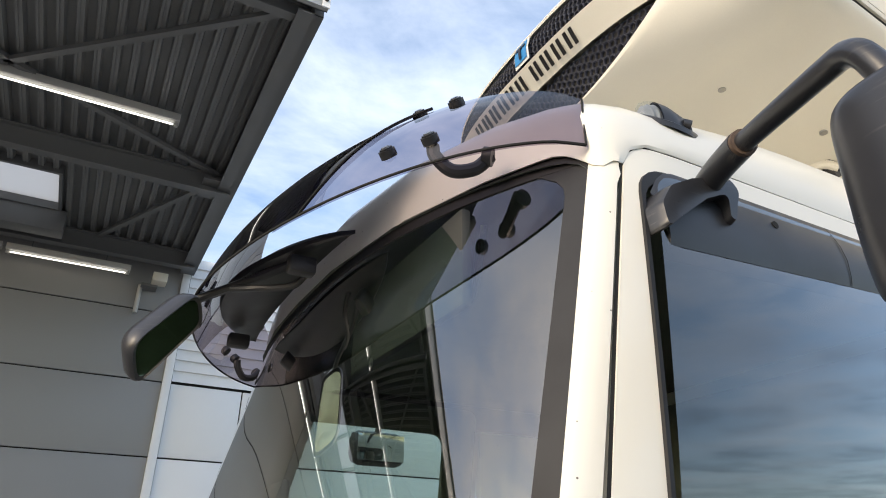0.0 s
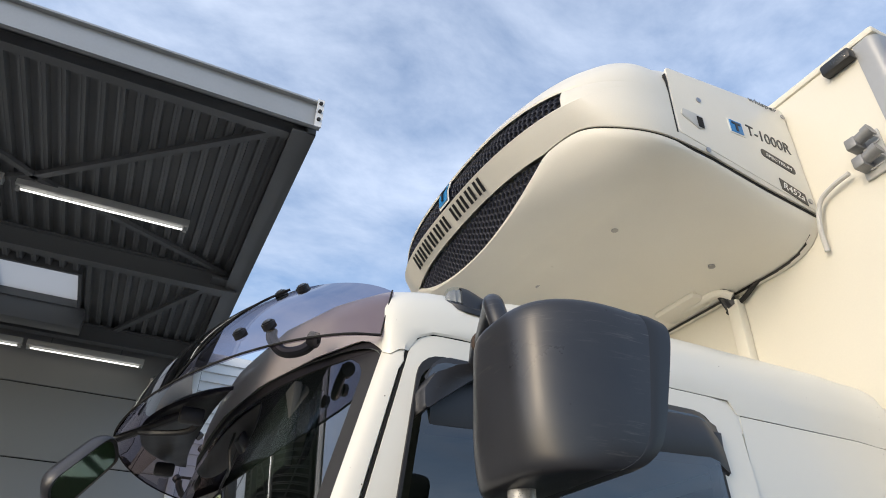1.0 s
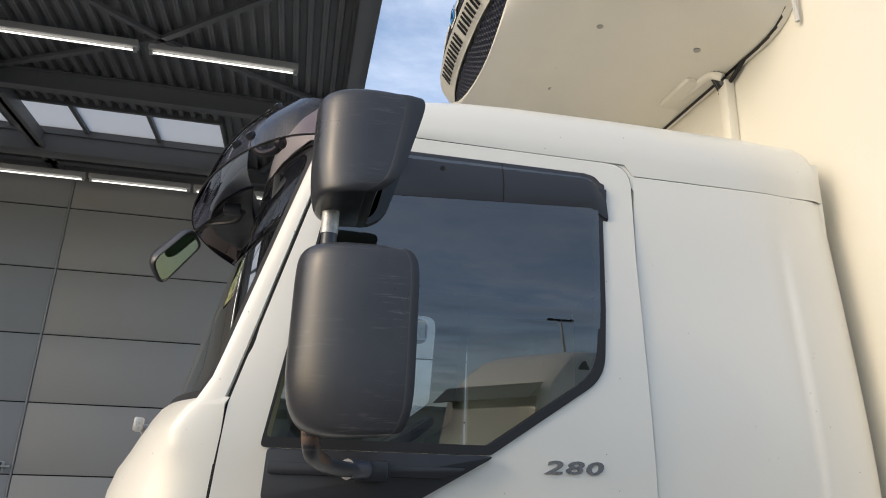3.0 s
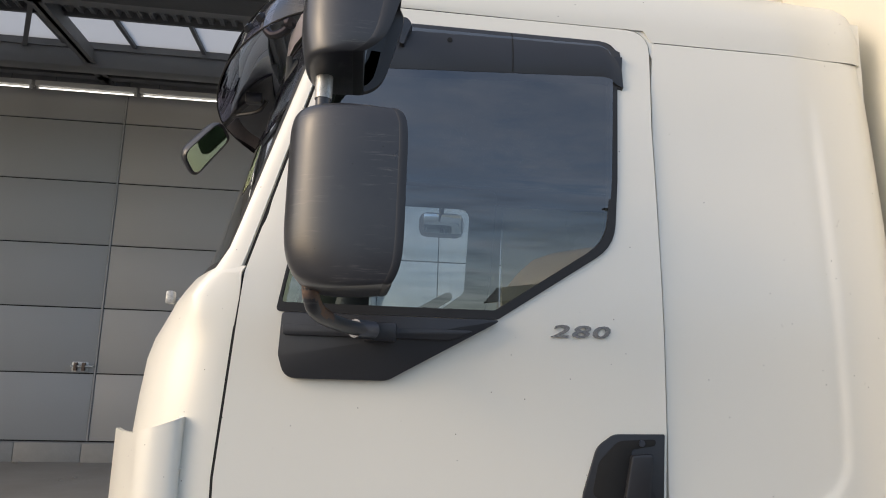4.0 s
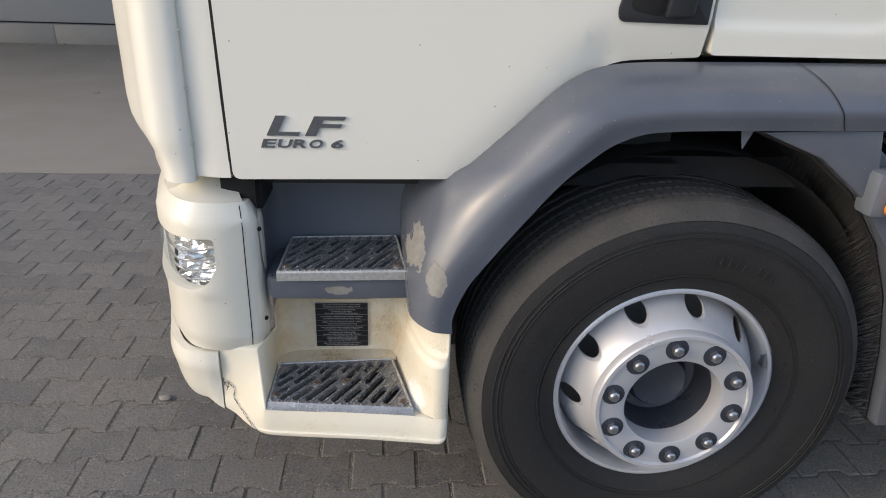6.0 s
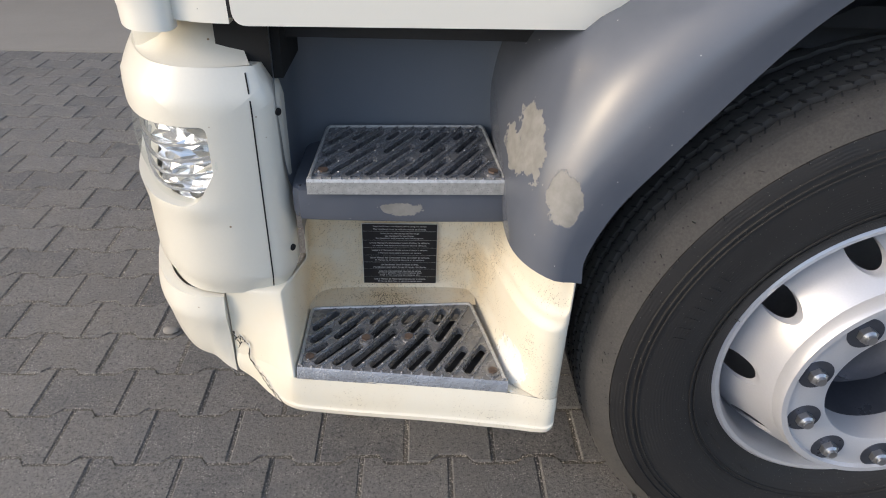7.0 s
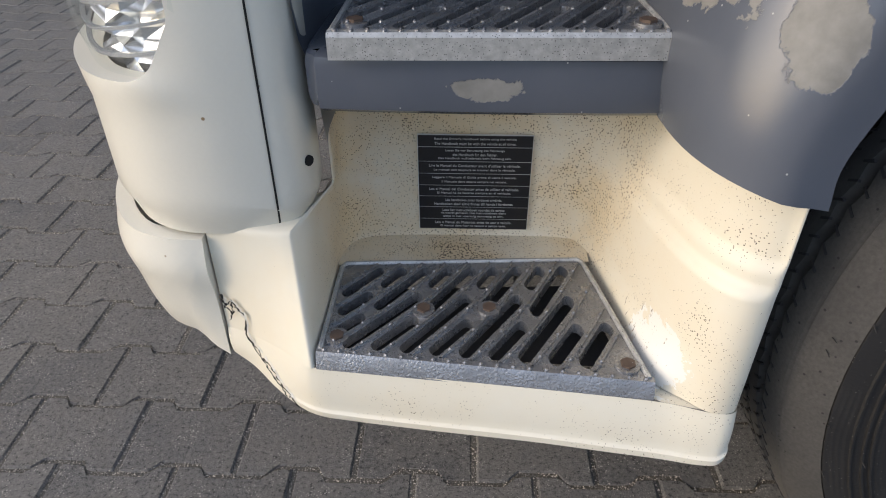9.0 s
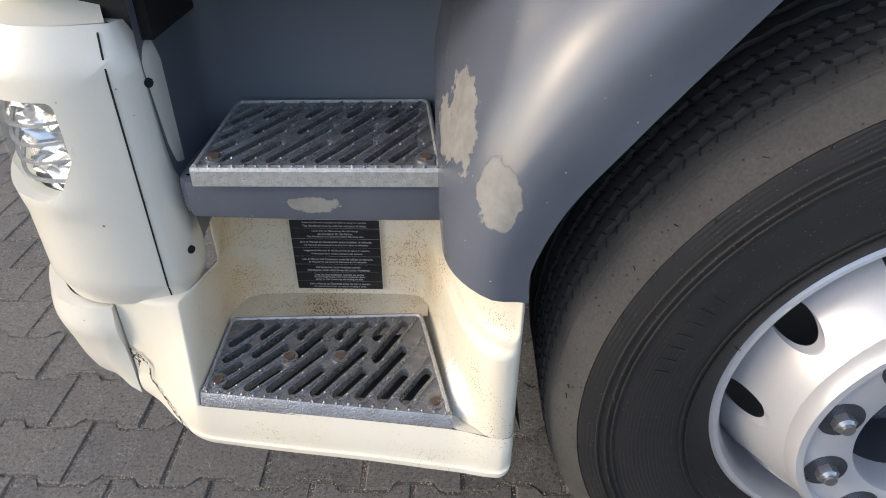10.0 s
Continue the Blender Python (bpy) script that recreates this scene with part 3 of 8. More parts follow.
for k in range(14):
    part("plinth_stone", boxes(((-14 + k * 1.0, WALL_Y - 0.112, -0.03), (-13.012 + k * 1.0, WALL_Y - 0.09, 0.292), 0.006)), "kerb", plinth)
trim = tagged(part("trim", boxes(((0.40, WALL_Y - 0.06, 0), (0.52, WALL_Y + 0.25, 6.75), 0.01)), "panel_light"), "pale corner trim of the hall", "trim", kind="structure")
wall_e = tagged(part("wall_east", boxes(((0.50, WALL_Y + 0.035, 0), (14.0, WALL_Y + 0.25, 6.6))), "gap"), "white metal panel wall with lapped cladding above", "wall", kind="structure")
for x0_, x1_ in ((0.53, 1.58), (1.60, 6.0), (6.02, 10.4), (10.42, 14.0)):
    for k in range(4):
        part("panel", boxes(((x0_, WALL_Y, zs[k] + 0.012), (x1_, WALL_Y + 0.04, zs[k + 1] - 0.012), 0.006)), "panel_light", wall_e)
lap = []
for k in range(12):
    z = 4.60 + k * 0.17
    lap += [Vector((0, -0.035, z)), Vector((0, -0.002, z + 0.165)), Vector((0, -0.002, z + 0.17))]
part("lapped_cladding", grid([[Vector((x, WALL_Y + 0.02 + p.y, p.z)) for p in lap] for x in (0.53, 14.0)]), "panel_light", wall_e, smooth=0.1)

can = thing("canopy", "dark steel canopy with corrugated deck over the apron", "canopy", (-5, 7, 6.3), kind="structure")
CX0, CX1, CY0, CY1, CZ = -26.0, 0.50, 3.70, 10.0, 6.62
prof = []
x = CX0
while x < CX1:
    prof += [(x, 0.0), (x + 0.045, 0.0), (x + 0.060, -0.075), (x + 0.085, -0.075), (x + 0.0865, -0.069), (x + 0.0965, -0.069), (x + 0.098, -0.075), (x + 0.123, -0.075), (x + 0.138, 0.0)]
    x += 0.165
SKY0, SKY1, SKX = 7.98, 9.0, -1.44


def deck_strip(x0, x1, y0, y1):
    pts = [(px, pz) for px, pz in prof if x0 <= px <= x1]
    return grid([[Vector((px, y, CZ + pz)) for px, pz in pts] for y in (y0, y1)])


for a, b, c, d in ((CX0, CX1, CY0, SKY0), (SKX, CX1, SKY0, SKY1), (CX0, CX1, SKY1, CY1)):
    part("deck_sheet", deck_strip(a, b, c, d), "deck", can, smooth=0.2)
part("deck_top", boxes(((CX0, CY0, CZ + 0.01), (CX1, SKY0, CZ + 0.05)), ((SKX, SKY0, CZ + 0.01), (CX1, SKY1, CZ + 0.05)), ((CX0, SKY1, CZ + 0.01), (CX1, CY1, CZ + 0.05))), "beam", can)
for k in range(12):
    x1 = SKX - k * 1.08
    part("rooflight_pane", boxes(((x1 - 1.02, SKY0, CZ - 0.01), (x1, SKY1, CZ - 0.002))), "rooflight", can, "white translucent roof light")
    part("glazing_bar", boxes(((x1 - 1.08, SKY0, CZ - 0.06), (x1 - 1.02, SKY1, CZ + 0.02))), "beam", can)


part("rooflight_kerb", boxes(((CX0, SKY0 - 0.05, CZ - 0.12), (SKX + 0.04, SKY0, CZ + 0.02)), ((CX0, SKY1, CZ - 0.12), (SKX + 0.04, SKY1 + 0.03, CZ + 0.02)), ((SKX, SKY0, CZ - 0.12), (SKX + 0.04, SKY1, CZ + 0.02))), "beam", can)


def i_beam(y, z0, z1, x0, x1, w=0.14):
    return boxes(((x0, y - w / 2, z1 - 0.015), (x1, y + w / 2, z1)), ((x0, y - w / 2, z0), (x1, y + w / 2, z0 + 0.015)), ((x0, y - 0.008, z0 + 0.015), (x1, y + 0.008, z1 - 0.015)))


part("fascia", boxes(((CX0, CY0 - 0.055, CZ - 0.27), (CX1 + 0.07, CY0 - 0.045, CZ + 0.05)), ((CX0, CY0 - 0.10, CZ + 0.03), (CX1 + 0.07, CY0 - 0.045, CZ + 0.05)), ((CX0, CY0 - 0.10, CZ - 0.27), (CX1 + 0.07, CY0 - 0.045, CZ - 0.255))), "fascia", can, "pale galvanised channel along the edge")
part("fascia_end", boxes(((CX1 + 0.01, CY0 - 0.115, CZ - 0.28), (CX1 + 0.075, CY0 - 0.10, CZ + 0.06))), "panel_light", can)
for z in (-0.2, -0.1, 0.0):
    part("bolt", cyl(bmesh.new(), (CX1 + 0.04, CY0 - 0.135, CZ + z), (CX1 + 0.04, CY0 - 0.115, CZ + z), 0.018, 8), "dark", can)
part("edge_beam", boxes(((CX1 - 0.02, CY0, CZ - 0.30), (CX1 + 0.06, CY1, CZ + 0.06)), ((CX1 - 0.16, CY0, CZ - 0.30), (CX1 + 0.06, CY1, CZ - 0.285))), "beam", can)
part("cross_beam", i_beam(7.10, CZ - 0.36, CZ - 0.09, CX0, CX1), "beam", can)
part("cross_beam", i_beam(9.62, CZ - 0.36, CZ - 0.09, CX0, CX1), "beam", can)
part("cross_beam", i_beam(3.86, CZ - 0.26, CZ - 0.09, CX0, CX1, 0.10), "beam", can)
part("valley_box", boxes(((CX0, 9.03, CZ - 0.42), (SKX + 0.12, 9.3, CZ - 0.10), 0.01)), "beam", can)
for k in range(-5, 1):
    X = CX1 - 0.1 + k * 4.6
    part("main_beam", boxes(((X - 4.66, CY0, CZ - 0.36), (X - 4.60, CY1, CZ - 0.09)), ((X - 4.73, CY0, CZ - 0.36), (X - 4.53, CY1, CZ - 0.345))), "beam", can)
    for a, b in (((X - 0.1, 3.95), (X - 2.3, 5.85)), ((X - 2.3, 5.85), (X - 0.1, 7.0)), ((X - 4.5, 3.95), (X - 2.3, 5.85)), ((X - 2.3, 5.85), (X - 4.5, 7.0)), ((X - 0.1, 7.2), (X - 1.3, 9.55)),):
        part("brace", bar((*a, CZ - 0.13), (*b, CZ - 0.13), 0.07, 0.05), "beam", can)
    part("gusset", boxes(((X - 0.25, 6.9, CZ - 0.27), (X - 0.02, 7.4, CZ - 0.24))), "beam", can)


def strip_light(x1, y, z, ln):
    """A bare tube under a white metal trough, hung from the deck."""
    t = thing("strip_light", "white trough lamp with one lit fluorescent tube under the canopy", "strip light", (x1, y, z), "strip lights")
    part("trough", boxes(((x1 - ln, y - 0.06, z + 0.04), (x1, y + 0.06, z + 0.13), 0.008)), "trough", t)
    part("tube", cyl(bmesh.new(), (x1 - ln + 0.06, y, z + 0.012), (x1 - 0.06, y, z + 0.012), 0.010, 12), "tube", t, "lit white tube")
    for xx in (x1 - ln + 0.03, x1 - 0.03):
        part("lamp_holder", boxes(((xx - 0.02, y - 0.022, z - 0.01), (xx + 0.02, y + 0.022, z + 0.05), 0.005)), "trough", t)
    for xx in (x1 - ln + 0.3, x1 - 0.35):
        part("hanger", cyl(bmesh.new(), (xx, y, z + 0.11), (xx, y, CZ - 0.05), 0.008, 6), "beam", t)
    return t


lamp0 = strip_light(-0.29, 5.99, 6.36, 1.77)
for k in range(1, 6):
    copy_thing(lamp0, Matrix.Translation((-0.29 - 1.89 * k, 5.99, 6.36)))
lamp1 = strip_light(-0.37, 9.75, 6.05, 1.62)
for k in range(1, 6):
    copy_thing(lamp1, Matrix.Translation((-0.37 - 1.67 * k, 9.75, 6.05)))
bm = boxes(((-0.05, 9.62, 5.98), (0.16, 9.86, 6.12), 0.01))
jb = thing("junction_box", "small beige junction box on the hall wall", "junction box", (0.05, 9.75, 5.9))
part("body", bm, "box", jb)
part("conduit", cyl(bmesh.new(), (-0.18, 9.98, 5.55), (-0.18, 9.98, 6.0), 0.035, 10), "trough", jb)
part("bracket", boxes(((-0.18, 9.82, 5.95), (0.05, 10.05, 5.99))), "beam", jb)

latch = thing("door_latch", "weathered steel bolt latch on the wall panel", "latch", (-4.2, 10.0, 1.45))
part("plate", boxes(((-4.33, WALL_Y - 0.02, 1.40), (-4.08, WALL_Y, 1.56), 0.004)), "steel", latch)
part("bolt", cyl(bmesh.new(), (-4.34, WALL_Y - 0.045, 1.49), (-3.99, WALL_Y - 0.045, 1.49), 0.018, 10), "steel", latch)
for x in (-4.29, -4.165):
    part("clasp", boxes(((x, WALL_Y - 0.07, 1.42), (x + 0.05, WALL_Y - 0.018, 1.55), 0.006)), "rust", latch)

# ---- the truck ----
truck = thing("truck", "white two-axle refrigerated box truck with grey plastic fenders", "truck", (1.0, 1.0, 0.0))
CY = 1.01


def yb(x, z):
    """Depth of the cab's flank."""
    y = 0.085 * max(0, z - 1.8) ** 1.3
    behind = x + 0.060 - (z - 1.911) * 0.266
    y += 0.012 * max(0, 1 - max(0, behind) / 0.10) ** 2 * min(max((z - 1.85) / 0.2, 0), 1)
    y += 0.22 * max(0, x - 1.50) ** 1.6
    return y + 0.25 * max(0, 1.10 - z) ** 2


# door
D = [(-0.080, 1.02, 0.02), (0.428, 1.025, 0.05), (0.757, 1.298, 0.18), (0.968, 1.311, 0.01), (0.977, 1.56), (0.974, 2.35), (0.985, 2.655, 0.07), (0.138, 2.655, 0.06), (-0.060, 1.911, 0.1), (-0.091, 1.444)]
DW = [(0.022, 1.822, 0.01), (0.548, 1.822, 0.03), (0.850, 2.02, 0.12), (0.866, 2.2), (0.886, 2.605, 0.05), (0.148, 2.605, 0.055)]
ZC = [1.0 + 0.05 * k for k in range(1, 33)]
ARCH = [(-0.2, 0.93), (0.428, 0.93), (0.757, 1.298), (1.2, 1.305)]


def yd(x, z):
    """Depth of the door's skin, with a soft facet along the wheel arch."""
    best = 9
    for (ax, az), (bx_, bz) in zip(ARCH[1:], ARCH[2:]):
        t = min(max(((x - ax) * (bx_ - ax) + (z - az) * (bz - az)) / ((bx_ - ax) ** 2 + (bz - az) ** 2), 0), 1)
        best = min(best, math.hypot(x - ax - t * (bx_ - ax), z - az - t * (bz - az)))
    return yb(x, z) + 0.022 * max(0, 1 - best / 0.085)


door = part("door", panel(rounded(D), yd, 0.03, [rounded(DW)], [0.05 * k for k in range(-1, 20)], [1.0 + 0.025 * k for k in range(1, 66)], 0.005), "paint", truck, "white driver's door with window")


def inset(pts, d):
    """The outline drawn in by d."""
    P = [Vector(p[:2]) for p in pts]
    n = len(P)
    area = sum(P[i].x * P[(i + 1) % n].y - P[(i + 1) % n].x * P[i].y for i in range(n))
    s = 1 if area > 0 else -1
    out = []
    for i in range(n):
        e1, e2 = (P[i] - P[i - 1]).normalized(), (P[(i + 1) % n] - P[i]).normalized()
        n1, n2 = Vector((-e1.y, e1.x)) * s, Vector((-e2.y, e2.x)) * s
        b = (n1 + n2)
        b = b / max(b.length_squared / 2, 0.3)
        q = P[i] + b * d
        out.append((q.x, q.y, *pts[i][2:]))
    return out


GI = inset(DW, 0.020)
ZG = [1.8 + 0.02 * k for k in range(1, 41)]
GI[0] = (GI[0][0] - 0.016, *GI[0][1:])
GI[-1] = (GI[-1][0] - 0.016, *GI[-1][1:])
part("window_gasket", panel(rounded(inset(DW, -0.002)), lambda x, z: yb(x, z) - 0.006, 0.02, [rounded(GI)], [], ZC, 0.004), "gasket", door, "black rubber window gasket")
glass = part("window_glass", fill(rounded(inset(DW, 0.014)), (), [], ZG), "glass", door, "tinted door window reflecting sky")
for v in glass.data.vertices:
    d = max(0, v.co.z - 1.8)
    v.co.y = 0.012 + 0.2047 * min(d, 0.4) ** 3.87 + 0.055 * max(0, d - 0.4) + 0.05 * max(0, d - 0.4) ** 2
glass.visible_shadow = False
# rain deflector along the top of the window
rows = []
for k in range(41):
    t = k / 40
    x = lerp(0.152, 0.893, t)
    zt, zb = 2.607 - 0.03 * ease(0.84, 0.893, x) - 0.05 * (1 - min(1, (x - 0.152) / 0.05)) ** 2, lerp(2.459, 2.497, t) - 0.03 * ease(0.84, 0.893, x)
    bul = 0.016 * min(1, (0.90 - x) / 0.05)
    rows.append([Vector((x + 0.004 * u, yb(x, lerp(zt, zb, u)) - 0.008 - bul * math.sin(u * 2.7), lerp(zt, zb, u))) for u in (0, 0.15, 0.35, 0.6, 0.85, 1.0)])
part("rain_deflector", thick(grid(rows), 0.004), "black", door, "black plastic rain deflector")
part("deflector_return", grid([[r_[-1] + Vector((0, 0.001, 0.001)), Vector((r_[-1].x, yb(r_[-1].x, r_[-1].z) + 0.009, r_[-1].z - 0.012))] for r_ in rows]), "black", door, "dark moulding between deflector and glass")
part("deflector_end", prism(rounded([(0.872, 2.56), (0.898, 2.56), (0.893, 2.465, 0.006), (0.874, 2.465, 0.006)]), 0.045, 0.06, 0.003), "black", door)
part("deflector_clip", cyl(bmesh.new(), (0.415, 0.0365, 2.560), (0.415, 0.06, 2.558), 0.007, 12), "gap", door)
part("deflector_joint", grid([[Vector((x, yb(x, z) - 0.0095 - 0.016 * math.sin((2.607 - z) / 0.125 * 2.7), z)) for z in (2.605, 2.585, 2.56, 2.53, 2.50, 2.484)] for x in (0.585, 0.588)]), "gap", door)
# mirror base panel under the window
MB = [(0.036, 1.818, 0.01), (0.033, 1.72, 0.03), (0.05, 1.667, 0.05), (0.285, 1.667, 0.05), (0.556, 1.818, 0.005)]
mbase = part("mirror_base_panel", prism(rounded(MB), 0.02, -0.022, 0.010), "black", door, "black plastic panel at the mirror foot")
part("base_ridge", prism(rounded([(0.04, 1.79), (0.04, 1.765, 0.01), (0.43, 1.765, 0.02), (0.50, 1.79, 0.01)]), 0.0, -0.030, 0.006), "black", mbase)
part("bolt_mount", boxes(((0.225, -0.075, 1.755), (0.30, -0.02, 1.80), 0.008)), "black", mbase)
# handle
HD = [(0.970, 1.557, 0.004), (0.840, 1.555, 0.045), (0.797, 1.525, 0.05), (0.760, 1.41, 0.05), (0.766, 1.384, 0.03), (0.963, 1.382, 0.004)]
hd = part("door_handle", prism(rounded(HD), 0.012, -0.006, 0.004), "black", door, "black recessed door handle")
# raised near-black plate, its colour standing for shade in the hollow
part("recess", prism(rounded([(0.945, 1.545, 0.02), (0.85, 1.54, 0.04), (0.80, 1.49, 0.05), (0.783, 1.41, 0.02), (0.86, 1.395, 0.02), (0.885, 1.52, 0.01), (0.945, 1.53, 0.01)]), -0.004, -0.0075, 0.001), "gap", hd)
part("grip", prism(rounded([(0.880, 1.508, 0.01), (0.935, 1.512, 0.01), (0.925, 1.398, 0.01), (0.858, 1.393, 0.01)]), 0.0, -0.020, 0.006), "black", hd)
part("lock", cyl(bmesh.new(), (0.909, -0.006, 1.535), (0.909, -0.010, 1.535), 0.008, 14), "hub", hd)
# badges
def badge_row(text, x, z, letter_w, pitch, height, depth, slant, label):
    """Chrome letters set one by one on the door."""
    for k_, ch in enumerate(text):
        if ch != " ":
            part("badge_letter", moved(lettering(ch, letter_w, height, depth, slant, 1.0, 0.022), Matrix.Translation((x + pitch * k_, -0.002, z))), "badge", door, label)


badge_row("LF", 0.002, 1.124, 0.070, 0.084, 0.044, 0.003, 0.5, "chrome badge letter of the model name")
badge_row("EURO", -0.012, 1.096, 0.0300, 0.0345, 0.0195, 0.002, 0.35, "chrome badge letter of the emission class")
badge_row("6", 0.140, 1.096, 0.0280, 0.03, 0.0195, 0.002, 0.35, "chrome badge number of the emission class")
badge_row("280", 0.682, 1.783, 0.0440, 0.0510, 0.031, 0.003, 0.4, "chrome badge number of the power")

# rear quarter of the cab
Q = [(0.984, 1.318, 0.01), (1.690, 1.320, 0.03), (1.708, 1.7), (1.704, 2.1), (1.690, 2.4), (1.676, 2.6225, 0.01), (0.998, 2.6215, 0.01), (0.985, 2.5), (0.982, 2.35), (0.985, 1.56)]
QX = [1.04 + 0.04 * k for k in range(7)] + [1.315 + 0.011 * k for k in range(18)] + [1.53, 1.57, 1.60, 1.615, 1.63, 1.645, 1.66, 1.675, 1.69]


def yq(x, z):
    a, b = x - (1.478 - 0.15), (1.375 + 0.15) - z
    d = math.hypot(max(a, 0), max(b, 0)) + min(max(a, b), 0) - 0.15
    bulge = 0.008 * ease(0.006, -0.020, d) * ease(2.55, 2.30, z)
    return yb(x, z) + 0.004 + bulge + 0.02 * ease(1.40, 1.55, x) * 0.5 + 6.0 * max(0, x - 1.61) ** 2


part("rear_quarter", panel(rounded(Q), yq, 0.05, (), QX, [1.335 + 0.011 * k for k in range(20)] + ZC[11:], 0.006), "paint", truck, "white sleeper side panel")
top_arc = [(p[0] + 0.0045, p[1] + 0.0045) for p in rounded(D) if p[0] > 0.90 and p[1] > 2.54]
top_arc = sorted(top_arc)
filler = fill([Vector(p) for p in top_arc + [(1.002, 2.55), (1.002, 2.672), (top_arc[0][0] - 0.02, 2.672), (top_arc[0][0] - 0.02, 2.6595)]])
for v in filler.verts:
    v.co.y = yb(v.co.x, v.co.z) + 0.0055
part("corner_filler", thick(filler, 0.003), "paint", truck, "white corner behind the door's rounded top")
part("shut_face", boxes(((0.966, 0.078, 1.31), (0.99, 0.10, 2.64))), "gap", truck)
part("sill_face", boxes(((-0.10, 0.03, 1.03), (0.97, 0.08, 1.06))), "gap", truck)

# roof
hp = [(0.003, 0.0), (0.0, 0.03), (0.004, 0.058), (0.013, 0.10), (0.030, 0.143), (0.044, 0.160), (0.054, 0.170), (0.064, 0.180), (0.077, 0.186), (0.097, 0.196), (0.12, 0.204), (0.22, 0.225), (0.42, 0.243), (0.70, 0.252), (0.94, 0.255)]
half = [(0.067 + a, b) for a, b in hp]
sect = half + [(2 * CY - y, h) for y, h in half[-2::-1]]


def pillar_x(z):
    """Outer edge of the windscreen along the pillar."""
    return -0.094 + (z - 2.0) * 0.285 - 2.5 * max(0, 1.99 - z) ** 2


def edge_y(z):
    """Depth of that edge."""
    return 0.050 + 0.115 * (z - 2.11)


def ws_x(y, xw=0.058, A=0.203, p=2.7):
    """Front line of the cab's head in plan."""
    u = min(1, abs(y - CY) / 0.915)
    return xw - A * (1 - u ** p)


def brow(y):
    """Lower front edge of the roof at depth y: its place along x, and its height."""
    d = min(y, 2 * CY - y)
    q = min(max((d - 0.085) / 0.085, 0), 1)
    z = 2.603 + 0.052 * math.sin(math.pi / 2 * q) ** 1.4
    xw = 0.0775 + 0.20 * (z - 2.603)
    if d < 0.107:
        t = 1 - max(0, (d - 0.0670) / 0.040)
        return xw + 0.038 * t ** 2.6, z
    u = min(1, (CY - d) / (CY - 0.107))
    return xw - 0.196 * (1 - u ** 2.7), z


RISE = [(0.0, 0.0), (0.001, 0.14), (0.003, 0.30), (0.010, 0.46), (0.028, 0.58), (0.06, 0.67), (0.12, 0.745), (0.22, 0.80), (0.32, 0.87), (0.42, 0.93)]
DOOR_TOP = sorted((p[0], p[1]) for p in rounded(D) if p[0] < 0.32 and p[1] > 2.56)


def door_top(x):
    return float(np.interp(x, [p[0] for p in DOOR_TOP], [p[1] for p in DOOR_TOP]))


def roof_z(x, y):
    """Height of the roof's front part."""
    x0, z0 = brow(y)
    h = float(np.interp(min(y, 2 * CY - y), [p[0] for p in half[1:]], [p[1] for p in half[1:]]))
    return z0 + (2.654 + h - z0) * float(np.interp(x - x0, [p[0] for p in RISE[1:]], [p[1] for p in RISE[1:]]))


rows = []
for fx, sr in RISE:
    row = []
    for y, h in sect:
        x0, z0 = brow(y if h else (0.067 if y < CY else 2 * CY - 0.067))
        z = z0 + (2.654 + h - z0) * sr
        drawn_in = 0.008 * (1 - ease(0.0, 0.10, fx)) * max(0, 1 - (min(y, 2 * CY - y) - 0.067) / 0.04)
        foot_z = max(2.603, door_top(x0 + fx) + 0.003) if min(y, 2 * CY - y) < 0.075 else 0
        row.append(Vector((x0 + fx, y + (drawn_in if y < CY else -drawn_in), foot_z if h == 0 else max(z, foot_z + 0.2 * h * sr))))
    rows.append(row)
for x, sr in ((0.62, 0.97), (0.8, 0.99), (0.97, 1.0), (0.992, 1.0), (1.2, 1.0), (1.39, 1.0), (1.43, 1.0), (1.475, 1.0), (1.52, 1.0), (1.56, 1.0), (1.59, 1.0)):
    base = 2.6575 if x < 0.98 else 2.6245
    rows.append([Vector((x, lerp(CY, y, 1 - 0.013 * ease(1.40, 1.55, x)), (2.652 + h * sr) if h else base)) for y, h in sect])
for x, sr in ((1.625, 0.992), (1.645, 0.97), (1.658, 0.92), (1.668, 0.80), (1.674, 0.5), (1.676, 0.0)):
    rows.append([Vector((x, lerp(CY, y, 1 - 0.013 - 0.012 * (1 - sr) - 6.3 * max(0, x - 1.61) ** 2), 2.6245 + ((0.0275 + h) * sr if h else 0))) for y, h in sect])
part("roof", thick(grid(rows), 0.003), "paint", truck, "white rounded cab roof")
part("roof_gap", boxes(((0.10, 0.088, 2.60), (1.58, 0.10, 2.68))), "gap", truck)
# unseen strip added inside the far roof joint to block leaking light
part("roof_gap", boxes(((0.10, 1.92, 2.58), (1.58, 1.932, 2.70))), "gap", truck)
part("roof_corner", boxes(((1.55, 0.100, 2.50), (1.668, 0.13, 2.76))), "paint", truck)
part("back_wall", boxes(((1.655, 0.125, 1.2), (1.69, 1.90, 2.64))), "paint", truck)

